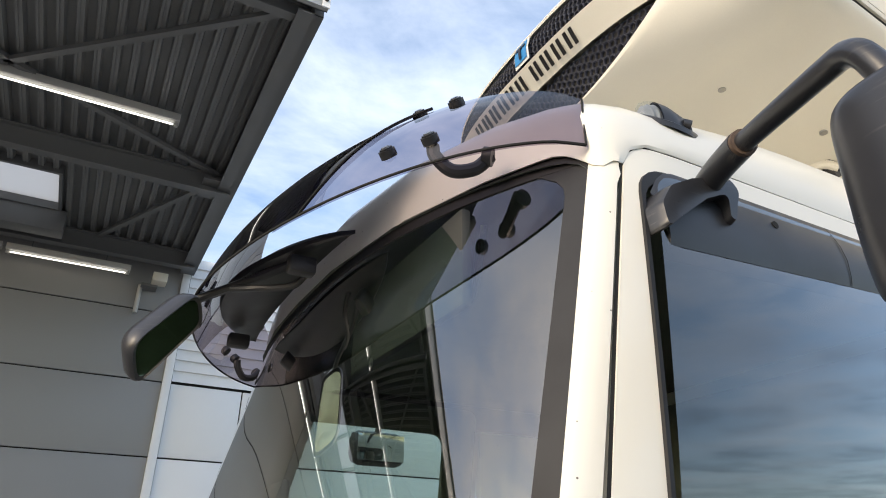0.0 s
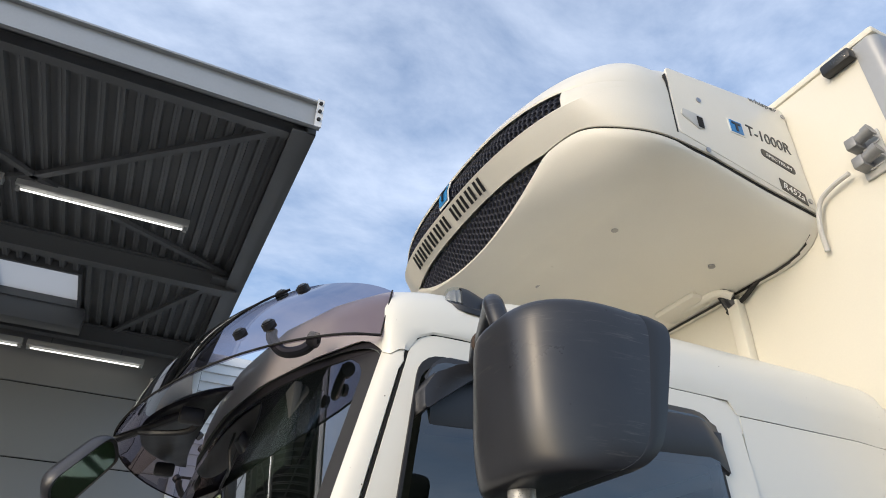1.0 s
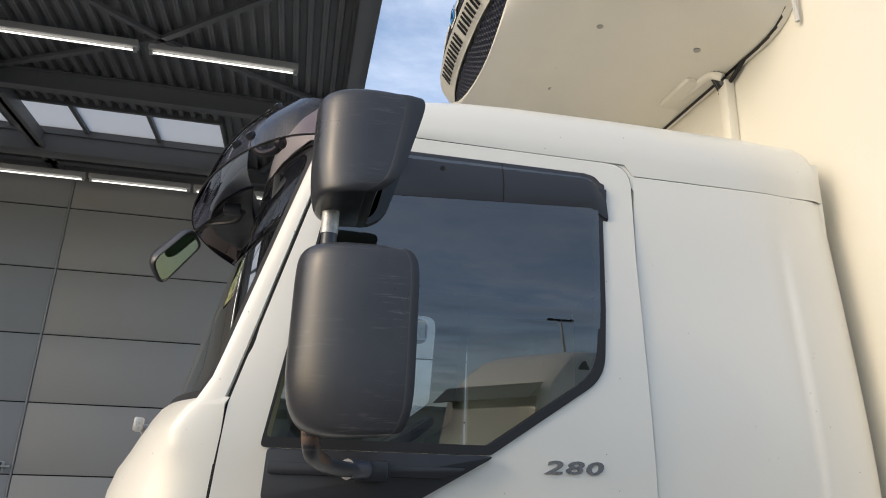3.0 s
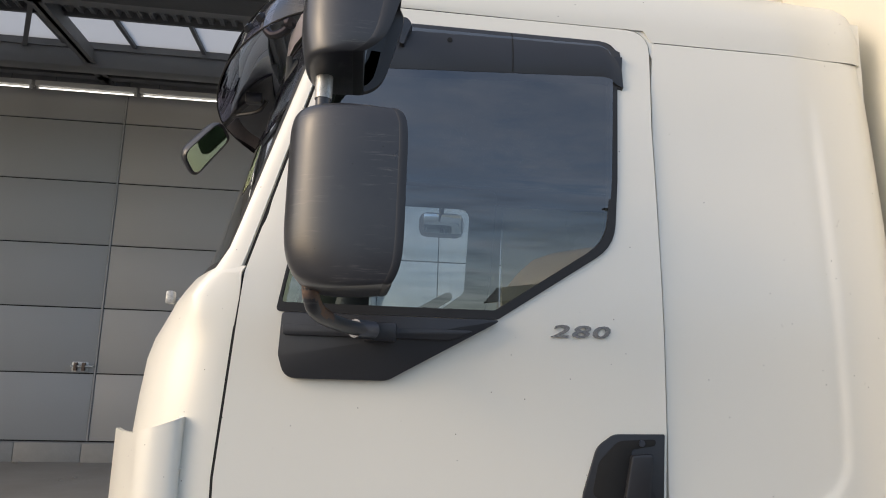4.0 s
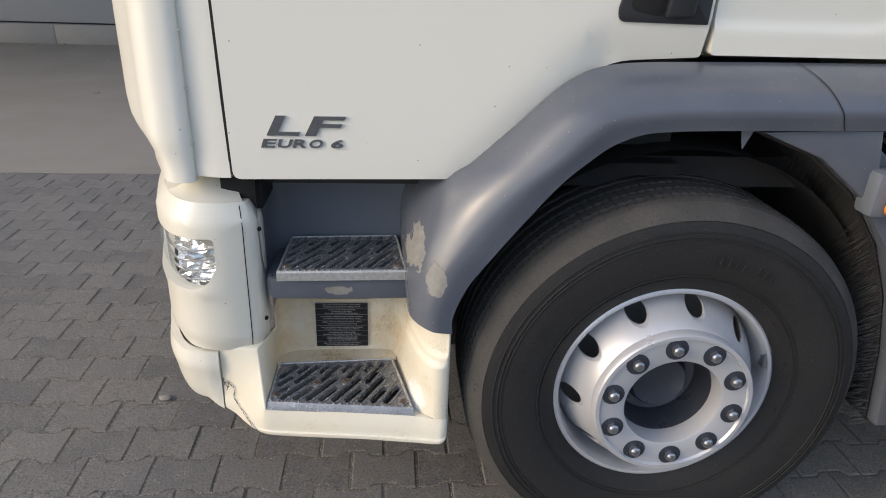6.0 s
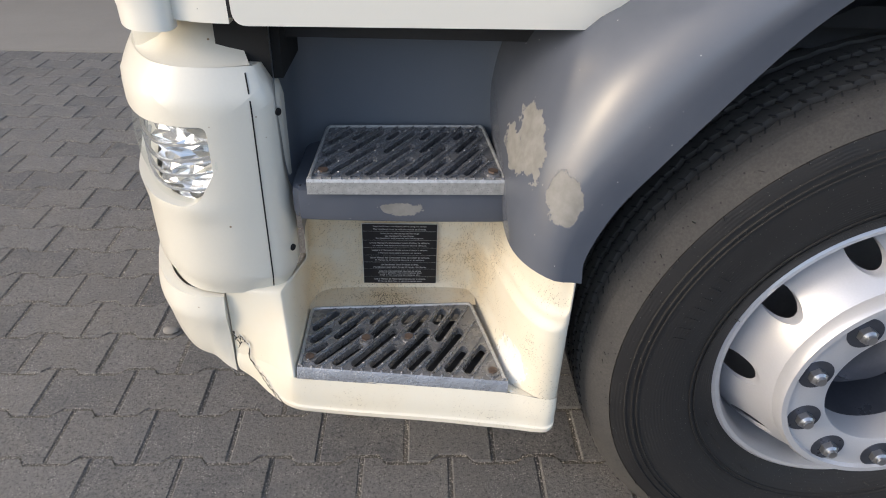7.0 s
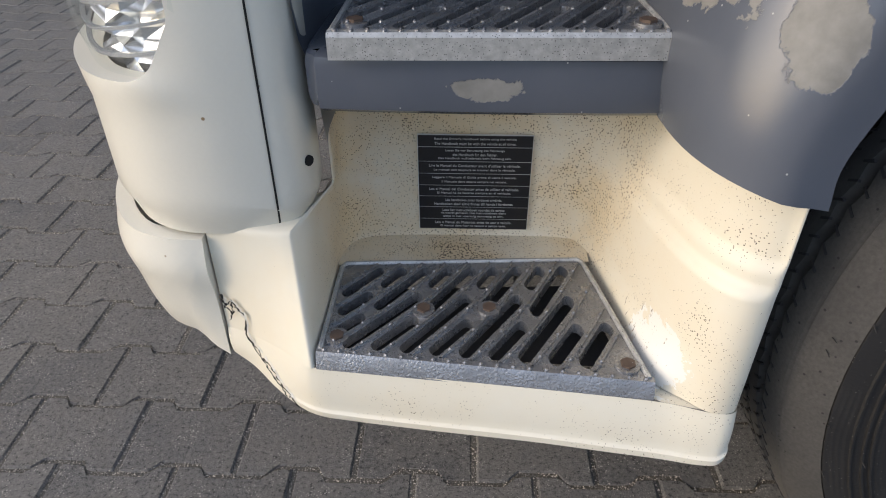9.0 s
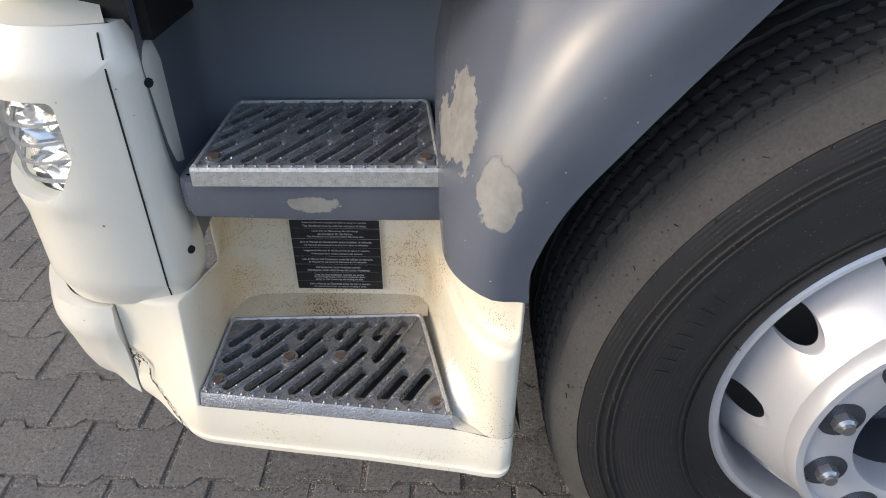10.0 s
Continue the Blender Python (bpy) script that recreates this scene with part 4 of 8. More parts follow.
# windscreen pillar, screen and scuttle
PZ = [1.911 + 0.0599 * k for k in range(12)] + [2.59, 2.605, 2.62, 2.632, 2.642, 2.650, 2.656]
rows = []
for z in PZ:
    xd = -0.0615 + (z - 1.911) * 0.266
    if z > 2.57:
        xd = max(xd, float(np.interp(z, [p[1] for p in DOOR_TOP], [p[0] for p in DOOR_TOP])) - 0.0015)
    xw = pillar_x(min(z, 2.61)) + 0.3 * max(0, z - 2.61)
    a, b = Vector((xd - 0.005, yb(xd, z) + 0.001, z)), Vector((xw, edge_y(z), z))
    mid = Vector((lerp(xd, xw, 0.80), yb(xd, z) + 0.006, z))
    rows.append([a + Vector((0, 0.03, 0)), a + Vector((-0.001, 0.005, 0))] + [a * (1 - t) ** 2 + mid * 2 * t * (1 - t) + b * t * t for t in (0.06, 0.15, 0.3, 0.45, 0.6, 0.75, 0.9, 1.0)])
pillar = grid(rows)
bmesh.ops.recalc_face_normals(pillar, faces=pillar.faces)
part("screen_pillar", pillar, "paint", truck, "white windscreen pillar")
far = bmesh.new()
far.from_mesh(bpy.data.objects["screen_pillar"].data)
for v in far.verts:
    v.co.y = 2 * CY - v.co.y
bmesh.ops.reverse_faces(far, faces=far.faces)
part("screen_pillar", far, "paint", truck, "white windscreen pillar")


DE = [(-0.080, 1.03), (-0.0855, 1.2), (-0.091, 1.444), (-0.0807, 1.60), (-0.0705, 1.754), (-0.062, 1.88), (-0.060, 1.911), (0.0461, 2.31), (0.1047, 2.53)] + [p for p in DOOR_TOP if p[1] < 2.654]
part("pillar_gap", grid([[Vector((xe - 0.0065, yb(xe, z) + 0.003, z)), Vector((xe + 0.003, yb(xe, z) + 0.003, z))] for xe, z in DE]), "gap", truck)


def screen_row(z, off=0.0, n=40, lo=0.0, hi=1.0):
    xw = pillar_x(z) + 0.004
    A = lerp(0.172, 0.198, (z - 1.9) / 0.73)
    out = []
    for k in range(n + 1):
        th = math.pi * (lo + (hi - lo) * k / n)
        W_ = CY - edge_y(z)
        y = CY - W_ * math.copysign(abs(math.cos(th)) ** (2 / 1.8), math.cos(th))
        x = xw - A * (1 - (abs(y - CY) / W_) ** 2.7)
        out.append(Vector((x - off, y, z)))
    return out


SZ = [1.900 + 0.0504 * k for k in range(16)]
ws = part("windscreen", grid([screen_row(z) for z in SZ]), "screen", truck, "curved greenish windscreen")
ws.visible_shadow = False
# printed border, wider at the corners where it rounds
for flip in (0, 1):
    rows = []
    for z in [1.900 + 0.0189 * k for k in range(41)]:
        wd = 0.080 + 0.12 * max(0, 1 - (2.656 - z) / 0.10) ** 2.2 + 0.08 * max(0, 1 - (z - 1.87) / 0.08) ** 2
        r = screen_row(z, 0.002, 10, 0, wd)
        rows.append([Vector((p.x, 2 * CY - p.y, p.z)) for p in r] if flip else r)
    part("screen_border", thick(grid(rows), 0.003), "gasket", ws, "black printed windscreen border")
part("screen_border", thick(grid([screen_row(z, 0.0025) for z in (2.622, 2.638, 2.656)]), 0.003), "gasket", ws, "black printed windscreen border")
part("screen_border", thick(grid([screen_row(z, 0.0025) for z in (1.902, 1.92, 1.940)]), 0.003), "gasket", ws, "black printed windscreen border")
# far sun blind and hanger behind the screen
part("blind_hanger", pipe([(0.03, 0.34, 2.60), (0.03, 0.36, 2.53), (0.02, 0.37, 2.47), (0.02, 0.40, 2.46)], 0.007, 8), "black", truck)
part("blind_hanger", pipe([(0.03, 0.40, 2.60), (0.03, 0.385, 2.53), (0.02, 0.37, 2.48)], 0.007, 8), "black", truck)


def nose_row(z, xd, A, off=0.0, n=90):
    out = []
    for k in range(n + 1):
        th = math.pi * k / n
        y = CY - (CY - 0.004 + off) * math.copysign(abs(math.cos(th)) ** (2 / 2.3), math.cos(th))
        x = xd - (A + off) * abs(math.sin(th)) ** (2 / 2.3)
        out.append(Vector((x, y, z)))
    return out


def brow_row(z, ys_):
    """The line along the foot of pillars and screen, at given depths."""
    xd, xw, A = -0.0665, pillar_x(z), lerp(0.172, 0.198, (z - 1.9) / 0.73)
    out = []
    for y in ys_:
        d = min(y, 2 * CY - y)
        if d < edge_y(z):
            t = max(0, (d - 0.004) / (edge_y(z) - 0.004))
            x = xw + (xd - xw) * (1 - t) ** 1.8
        else:
            u = min(1, abs(y - CY) / (CY - edge_y(z)))
            x = xw - 0.006 - A * (1 - u ** 2.7)
        out.append(Vector((x, y, z)))
    return out


NR = [(1.022, -0.086, 0.325), (1.030, -0.086, 0.33), (1.2, -0.0905, 0.345), (1.45, -0.0965, 0.350), (1.60, -0.087, 0.347), (1.70, -0.081, 0.340), (1.754, -0.0765, 0.326), (1.80, -0.0735, 0.286), (1.85, -0.070, 0.240), (1.88, -0.068, 0.222), (1.905, -0.0668, 0.21), (1.9095, -0.0665, 0.205), (1.925, -0.0665, 0.205)]
rows = []
for z, xd, A in NR:
    w = ease(1.76, 1.90, z)
    nr = nose_row(z, xd, A)
    rows.append([p.lerp(q, w) + (Vector((0.008, 0.006, 0)) if z > 1.92 else Vector()) for p, q in zip(nr, brow_row(z, [p.y for p in nr]))])
part("nose", thick(grid(rows), 0.02), "paint", truck, "white front corner of the cab")
part("wiper_spindle", boxes(((-0.295, 0.31, 1.835), (-0.262, 0.345, 1.868), 0.01), ((-0.31, 0.285, 1.848), (-0.288, 0.315, 1.884), 0.006)), "steel", truck, "grey wiper spindle")

# corner air deflector
plan = smooth_path([(-0.166, 0.022, 0), (-0.170, -0.004, 0), (-0.196, -0.012, 0), (-0.235, -0.004, 0), (-0.267, 0.030, 0), (-0.298, 0.09, 0), (-0.365, 0.22, 0), (-0.43, 0.38, 0)], 5)
rows = []
for k in range(25):
    v = k / 24
    row = []
    for p in plan:
        zt = 1.575 - 0.34 * max(0, -0.163 - p.x) + 0.20 * max(0, -0.30 - p.x)
        z = lerp(1.010, zt, v)
        sc = 1 - 0.20 * ease(1.13, 1.02, z) - 0.16 * ease(1.53, 1.60, z)
        kink = 0.010 * ease(1.10, 1.06, z)
        row.append(Vector((-0.166 + (p.x + 0.166) * sc, p.y + kink, z)))
    rows.append(row)
part("air_deflector", thick(grid(rows), 0.012), "paint", truck, "white corner air deflector")
for z in (1.10, 1.22, 1.34, 1.46):
    part("deflector_tab", boxes(((-0.170, 0.004, z), (-0.163, 0.03, z + 0.004))), "paint", truck)


def along(pts, n=10, side=1):
    """A map of length along a plan line to place and outward normal."""
    L = smooth_path([(*p, 0) for p in pts], n)
    acc = [0.0]
    for a, b in zip(L, L[1:]):
        acc.append(acc[-1] + (b - a).length)

    def at(s):
        i = 0
        while i < len(acc) - 2 and acc[i + 1] < s:
            i += 1
        t = (s - acc[i]) / (acc[i + 1] - acc[i])
        d = (L[i + 1] - L[i]).normalized()
        p = L[i] + (L[i + 1] - L[i]) * t
        return p, Vector((d.y, -d.x, 0)) * side
    return at, acc[-1]


def wrapped(outline, at, off, holes=(), step=0.012, cuts_z=(), depth=0.02, smax=1.2):
    """A sheet in (length, z) bent along a plan line, drawn out by off(s, z), with its rim turned in."""
    xs_ = []
    s = step
    while s < smax:
        xs_.append(s)
        s += step
    bm = fill(outline, holes, xs_, cuts_z)
    flat = {v: (v.co.x, v.co.z) for v in bm.verts}
    for v, (s, z) in flat.items():
        p, n = at(s)
        q = p + n * off(s, z)
        v.co = (q.x, q.y, z)
    bmesh.ops.recalc_face_normals(bm, faces=bm.faces)
    rim = [e for e in bm.edges if len(e.link_faces) == 1]
    r = bmesh.ops.extrude_edge_only(bm, edges=rim)
    made = [g for g in r["geom"] if isinstance(g, bmesh.types.BMVert)]
    for v in made:
        src = min((w for e in v.link_edges for w in e.verts if w in flat), key=lambda w: (w.co - v.co).length, default=None)
        s, z = flat[src]
        p, n = at(s)
        v.co -= n * depth
    return bm


# headlamp panel: plan from its rear edge round the corner to the middle of the front
hat, hlen = along([(-0.036, 0.075), (-0.037, 0.045), (-0.048, 0.018), (-0.070, 0.004), (-0.13, -0.012), (-0.192, -0.006), (-0.246, 0.030), (-0.294, 0.105), (-0.328, 0.20), (-0.377, 0.40), (-0.43, 0.70), (-0.45, 1.01)], 10, -1)


def hoff(s, z):
    o = -0.012 * ease(0.60, 0.567, z) - 0.026 * max(0, (z - 0.912) / 0.045)
    lip = math.exp(-((z - 0.734) / 0.018) ** 2) * ease(0.13, 0.20, s) * 0.006
    return o + lip


HL = [(0.156, 0.876, 0.012), (0.156, 0.800, 0.02), (0.190, 0.742, 0.045), (0.50, 0.735, 0.03), (0.56, 0.80, 0.03), (0.53, 0.872, 0.02)]
hpan = part("headlamp_panel", wrapped(rounded([(0.0, 0.567, 0.01), (hlen, 0.560), (hlen, 0.958), (0.30, 0.958, 0.02), (0.16, 0.957, 0.02), (0.0, 0.955, 0.03)]), hat, hoff, [rounded(HL)], 0.014, [0.58 + 0.02 * k for k in range(19)], 0.03, hlen), "cream", truck, "cream bumper corner with headlamp opening")
part("panel_seam", wrapped([(0.0862, 0.572), (0.0884, 0.572), (0.0884, 0.948), (0.0862, 0.948)], hat, lambda s, z: hoff(s, z) + 0.0012, (), 0.02, [0.6 + 0.025 * k for k in range(14)], 0.002, 0.1), "gap", hpan)
# flush black discs paint the shade of two recessed holes
part("panel_hole", cyl(bmesh.new(), (-0.040, 0.034, 0.885), (-0.0375, 0.0325, 0.885), 0.006, 12), "gap", hpan)
part("panel_hole", cyl(bmesh.new(), (-0.040, 0.034, 0.640), (-0.0375, 0.0325, 0.640), 0.006, 12), "gap", hpan)
lens = part("headlamp_lens", wrapped(rounded([(0.148, 0.884), (0.148, 0.730), (0.57, 0.727), (0.57, 0.884)]), hat, lambda s, z: -0.010 + 0.010 * math.sin((z - 0.745) * 23), (), 0.014, [0.75 + 0.01 * k for k in range(13)], 0.006, 0.57), "lens", hpan, "clear headlamp lens")
lens.visible_shadow = False
rg_ = random.Random(21)
shard = [[rg_.uniform(0.0, 1.0) for _ in range(24)] for _ in range(16)]
part("reflector", wrapped([(0.138, 0.892), (0.138, 0.722), (0.60, 0.722), (0.60, 0.892)], hat, lambda s, z: -0.022 - 0.030 * shard[int((z - 0.72) / 0.0125) % 16][int(s / 0.026 + (z - 0.72) * 30) % 24], (), 0.026, [0.7335 + 0.0125 * k for k in range(12)], 0.01, 0.6), "reflector", hpan, "faceted silver headlamp reflector", 0)
for z0, dz, wd in ((0.850, -0.020, 0.0035), (0.826, -0.024, 0.004), (0.800, -0.022, 0.003), (0.772, -0.016, 0.004)):
    bow = [(0.152 + 0.36 * k / 12, z0 + dz * math.sin(math.pi * k / 12)) for k in range(13)]
    part("lens_flute", wrapped([Vector(p) for p in bow] + [Vector((s_, z_ - wd)) for s_, z_ in bow[::-1]], hat, lambda s, z: -0.012, (), 0.02, (), 0.005, 0.52), "reflector", hpan, "curved moulded band in the lens")
top_rows = []
for o, z in ((0.026, 0.957), (0.034, 0.9595), (0.060, 0.975), (0.085, 0.998), (0.105, 1.03)):
    top_rows.append([(lambda pn: Vector((pn[0].x - pn[1].x * o, pn[0].y - pn[1].y * o, z)))(hat(lerp(0.075, hlen * 0.98, i / 50))) for i in range(51)])
part("bumper_top", grid(top_rows), "cream", hpan)
part("neck", boxes(((-0.270, 0.105, 0.94), (-0.125, 0.5, 1.03), 0.02)), "cream", truck)
# black block added for the shade in the opening above the bumper
part("dark_gap", boxes(((-0.124, 0.055, 0.93), (-0.030, 0.30, 1.05))), "gap", truck)

# lower bumper
lat, llen = along([(-0.160, 0.004), (-0.195, 0.004), (-0.245, 0.026), (-0.290, 0.090), (-0.325, 0.20), (-0.385, 0.45), (-0.45, 1.01)], 10, -1)


def loff(s, z):
    return 0.006 - 0.020 * (max(0, 0.50 - z) / 0.10) ** 2.2 * ease(0.0, 0.05, s) + 0.008 * math.exp(-((z - 0.520) / 0.03) ** 2)


lb = part("lower_bumper", wrapped(rounded([(0.0, 0.386), (0.05, 0.412, 0.03), (0.12, 0.418, 0.05), (0.20, 0.424, 0.05), (0.30, 0.432, 0.05), (llen, 0.44), (llen, 0.560), (0.0, 0.560)]), lat, loff, (), 0.016, [0.40 + 0.01 * k for k in range(16)], 0.02, llen), "cream", truck, "cream lower bumper")

# ---- step section ----
def step_left(z):
    """Plan of the housing's outer corner at a height: from the bumper seam to the ridge of the recess."""
    t = min(max((0.570 - z) / 0.138, 0), 1)
    a = [(-0.158, 0.006), (-0.122, 0.001), (-0.088, -0.003), (-0.066, -0.004), (-0.058, 0.001)]
    b = [(-0.157, 0.002), (-0.120, -0.015), (-0.082, -0.038), (-0.052, -0.060), (-0.038, -0.066)]
    return [(lerp(p[0], q[0], t), lerp(p[1], q[1], t)) for p, q in zip(a, b)]


COLUMN = [(0.290, 0.150), (0.308, 0.095), (0.326, 0.020), (0.344, -0.050), (0.364, -0.094), (0.386, -0.116), (0.408, -0.119), (0.421, -0.105), (0.424, -0.05), (0.426, 0.10)]
rows = []
NZ = 56
for k in range(NZ + 1):
    z = 0.430 + (0.705 - 0.430) * k / NZ
    t = min(max((0.570 - z) / 0.138, 0), 1)
    inner = [(lerp(-0.046, -0.034, t), lerp(0.030, -0.030, t)), (lerp(-0.040, -0.031, t), lerp(0.085, 0.050, t)), (-0.030, lerp(0.140, 0.120, t)), (-0.005, lerp(0.164, 0.158, t)), (0.06, 0.168), (0.13, 0.169), (0.20, 0.169), (0.262, 0.166)]
    hid = ease(0.571, 0.584, z)
    outer = [(lerp(p[0], -0.028, hid), lerp(p[1], 0.088, hid)) for p in step_left(z)]
    inner = [(lerp(p[0], max(p[0], -0.026), hid), lerp(p[1], max(p[1], 0.090 + 0.01 * q), hid)) for q, p in enumerate(inner)]
    line = smooth_path([(*p, 0) for p in outer + inner + COLUMN], 6)
    row = []
    for i, p in enumerate(line):
        foot = 0.030 * max(0, 1 - (z - 0.430) / 0.05) ** 2 * ease(0.06, 0.15, p.y) * ease(0.33, 0.26, p.x)
        lift = ease(0.582, 0.592, z) * 0.55 + ease(0.606, 0.620, z) * 0.45
        ledge = 0.017 * lift * ease(0.285, 0.31, p.x) * ease(0.425, 0.39, p.x)
        wall = -0.018 * max(0, 1 - (z - 0.430) / 0.06) ** 1.5 * ease(0.27, 0.29, p.x) * ease(0.372, 0.350, p.x)
        row.append(Vector((p.x + ledge + wall, p.y - foot + 0.6 * ledge * ease(0.34, 0.38, p.x), min(z, 0.5745) if i < 4 * 6 - 2 else z)))
    rows.append(row)
step_body = part("step_housing", grid(rows), "dirty", truck, "cream step housing with tan dirt, specks and a crack", 1.3)
TOPL = step_left(0.432) + [(-0.004, -0.0696), (0.09, -0.079), (0.21, -0.091), (0.29, -0.0995), (0.346, -0.1058), (0.386, -0.117), (0.410, -0.119), (0.422, -0.105), (0.425, -0.05), (0.427, 0.10)]
BOTL = [(-0.156, 0.001), (-0.128, -0.012), (-0.098, -0.034), (-0.066, -0.054), (-0.038, -0.0660), (-0.002, -0.0725), (0.09, -0.088), (0.21, -0.104), (0.29, -0.115), (0.346, -0.1225), (0.386, -0.130), (0.408, -0.130), (0.420, -0.112), (0.423, -0.05), (0.425, 0.10)]
BZ = [0.388, 0.376, 0.362, 0.353, 0.351, 0.351, 0.356, 0.360, 0.360, 0.360, 0.361, 0.364, 0.372, 0.386, 0.393]
ta, tb = smooth_path([(*p, 0.431 if 5 <= k <= 8 else 0.430) for k, p in enumerate(TOPL)], 6), smooth_path([(*p, z) for p, z in zip(BOTL, BZ)], 6)
rows = [[q + Vector((0, 0.03, 0.004)) for q in tb], [q + Vector((0, 0.005, 0.0005)) for q in tb]]
for v in (0.0, 0.05, 0.10, 0.16, 0.19, 0.22, 0.35, 0.5, 0.65, 0.8, 0.92, 1.0):
    row = []
    for p, q in zip(ta, tb):
        r = q.lerp(p, v)
        r.y -= 0.004 * math.sin(math.pi * v) + (0.0036 * ease(0.20, 0.17, v) - 0.003 * ease(0.04, 0.0, v)) * ease(-0.12, -0.04, r.x)
        row.append(r)
    rows.append(row)
step_skirt = part("step_skirt", grid(rows), "dirty", step_body, "cream lower skirt of the step housing")
fl = grid([[Vector((x, y, 0.4605 + 0.003 * (x + 0.03))) for y in (0.090 + 0.05 * (x + 0.03), 0.13, 0.175)] for x in (-0.035, 0.05, 0.15, 0.25, 0.292)])
bmesh.ops.recalc_face_normals(fl, faces=fl.faces)
part("step_rim", fl, "dirty", step_body)
bm = bmesh.new()
bm.faces.new([bm.verts.new((*p, 0.4288)) for p in ((0.300, 0.17), (0.330, -0.096), (0.343, -0.1035), (0.386, -0.114), (0.408, -0.116), (0.419, -0.10), (0.424, 0.10))])
part("step_floor", bm, "dirty", step_body)
# crack from the seam down to the lower edge, with chipped paint beside it
CR = [(-0.154, 0.004, 0.482), (-0.150, 0.0, 0.468), (-0.143, -0.002, 0.476), (-0.135, -0.006, 0.466), (-0.128, -0.010, 0.455), (-0.128, -0.020, 0.427), (-0.112, -0.030, 0.408), (-0.099, -0.037, 0.395), (-0.088, -0.045, 0.379), (-0.075, -0.052, 0.367), (-0.066, -0.057, 0.357)]


def ribbon(pts, wide, seed):
    """A ragged strip lying along a line on the flank."""
    rg = random.Random(seed)
    L = [p + Vector((rg.uniform(-1, 1), 0, rg.uniform(-1, 1))) * wide * 1.1 for p in smooth_path(pts, 7)]
    return grid([[p + Vector((-1, 0, -0.3)) * wide * rg.uniform(0.15, 1), p + Vector((1, 0, 0.3)) * wide * rg.uniform(0.15, 1)] for p in L])


def on_step(p, off):
    """Drops a point onto the outer corner of the housing."""
    line = smooth_path([(*q, 0) for q in (step_left(p[2]) if p[2] > 0.432 else BOTL[:6])], 8)
    if p[2] <= 0.432:
        up_ = smooth_path([(*q, 0) for q in TOPL[:6]], 8)
        w = (p[2] - 0.355) / 0.077
        line = [b_.lerp(a_, w) for a_, b_ in zip(up_, line)]
    q = min(line, key=lambda v: abs(v.x - p[0]))
    return Vector((p[0], q.y - off, p[2]))


part("crack", ribbon([on_step(p, 0.0045) for p in CR], 0.0017, 3), "gap", step_body, "dark jagged crack")
part("crack", ribbon([on_step(p, 0.0045) for p in ((-0.154, 0, 0.482), (-0.152, 0, 0.465), (-0.143, 0, 0.458), (-0.149, 0, 0.447))], 0.0016, 5), "gap", step_body, "dark jagged crack")
part("crack", ribbon([on_step(p, 0.0045) for p in ((-0.143, 0, 0.476), (-0.141, 0, 0.462), (-0.146, 0, 0.452))], 0.0014, 11), "gap", step_body, "dark jagged crack")
part("crack", ribbon([on_step(p, 0.0045) for p in ((-0.128, 0, 0.427), (-0.121, 0, 0.414), (-0.107, 0, 0.396), (-0.094, 0, 0.380), (-0.080, 0, 0.364))], 0.0011, 12), "gap", step_body, "dark jagged crack")
part("chipped_edge", ribbon([on_step((p[0] + 0.002, p[1], p[2] + 0.001), 0.0038) for p in CR[:5]], 0.0022, 9), "cream", step_body, "chipped cream edge")
part("chipped_edge", ribbon([on_step((p[0] + 0.004, p[1], p[2] + 0.002), 0.0040) for p in CR[3:]], 0.0018, 8), "cream", step_body, "chipped cream edge")

# round cover of the towing eye in the bumper corner
tn = Vector((-0.55, -0.83, 0.0)).normalized()
tc_ = Vector((-0.243, 0.0215, 0.497))
cover = part("towing_eye_cover", cyl(bmesh.new(), tc_ - tn * 0.012, tc_ + tn * 0.003, 0.0195, 28), "cream", truck, "round cream cover of the towing eye")
part("cover_gap", cyl(bmesh.new(), tc_ - tn * 0.012, tc_ + tn * 0.0008, 0.0212, 28), "gap", cover)

# upper step housing
UB = [(-0.030, 0.21), (-0.032, 0.05), (-0.020, 0.022), (0.0, 0.014), (0.16, 0.010), (0.31, 0.012), (0.335, 0.02), (0.36, 0.06)]
uat, ulen = along(UB, 8)
rows = []
for z, o in ((0.698, -0.03), (0.700, -0.012), (0.706, -0.003), (0.718, 0.0), (0.750, 0.0), (0.758, -0.002), (0.761, -0.008), (0.762, -0.03)):
    rows.append([(lambda pn: Vector((pn[0].x + pn[1].x * o, pn[0].y + pn[1].y * o, z)))(uat(ulen * i / 60)) for i in range(61)])
up = part("upper_step_housing", grid(rows), "fender", truck, "grey plastic upper step housing with a pale patch")
part("housing_floor", boxes(((-0.028, 0.03, 0.71), (0.335, 0.30, 0.752))), "grey", up)
BW = [(-0.036, 0.03), (-0.042, 0.08), (-0.040, 0.17), (-0.02, 0.205), (0.03, 0.214), (0.25, 0.214), (0.33, 0.20), (0.40, 0.12)]
bat, blen = along(BW, 8)
rows = []
for z, o in ((0.66, 0.02), (0.745, 0.012), (0.755, 0.008), (0.77, 0.003), (0.80, 0.0), (0.9, -0.004), (1.0, -0.004), (1.06, -0.004)):
    rows.append([(lambda pn: Vector((pn[0].x + pn[1].x * o, pn[0].y + pn[1].y * o, z)))(bat(blen * i / 50)) for i in range(51)])
part("step_recess", grid(rows), "grey", up, "dark grey plastic recess behind the step")


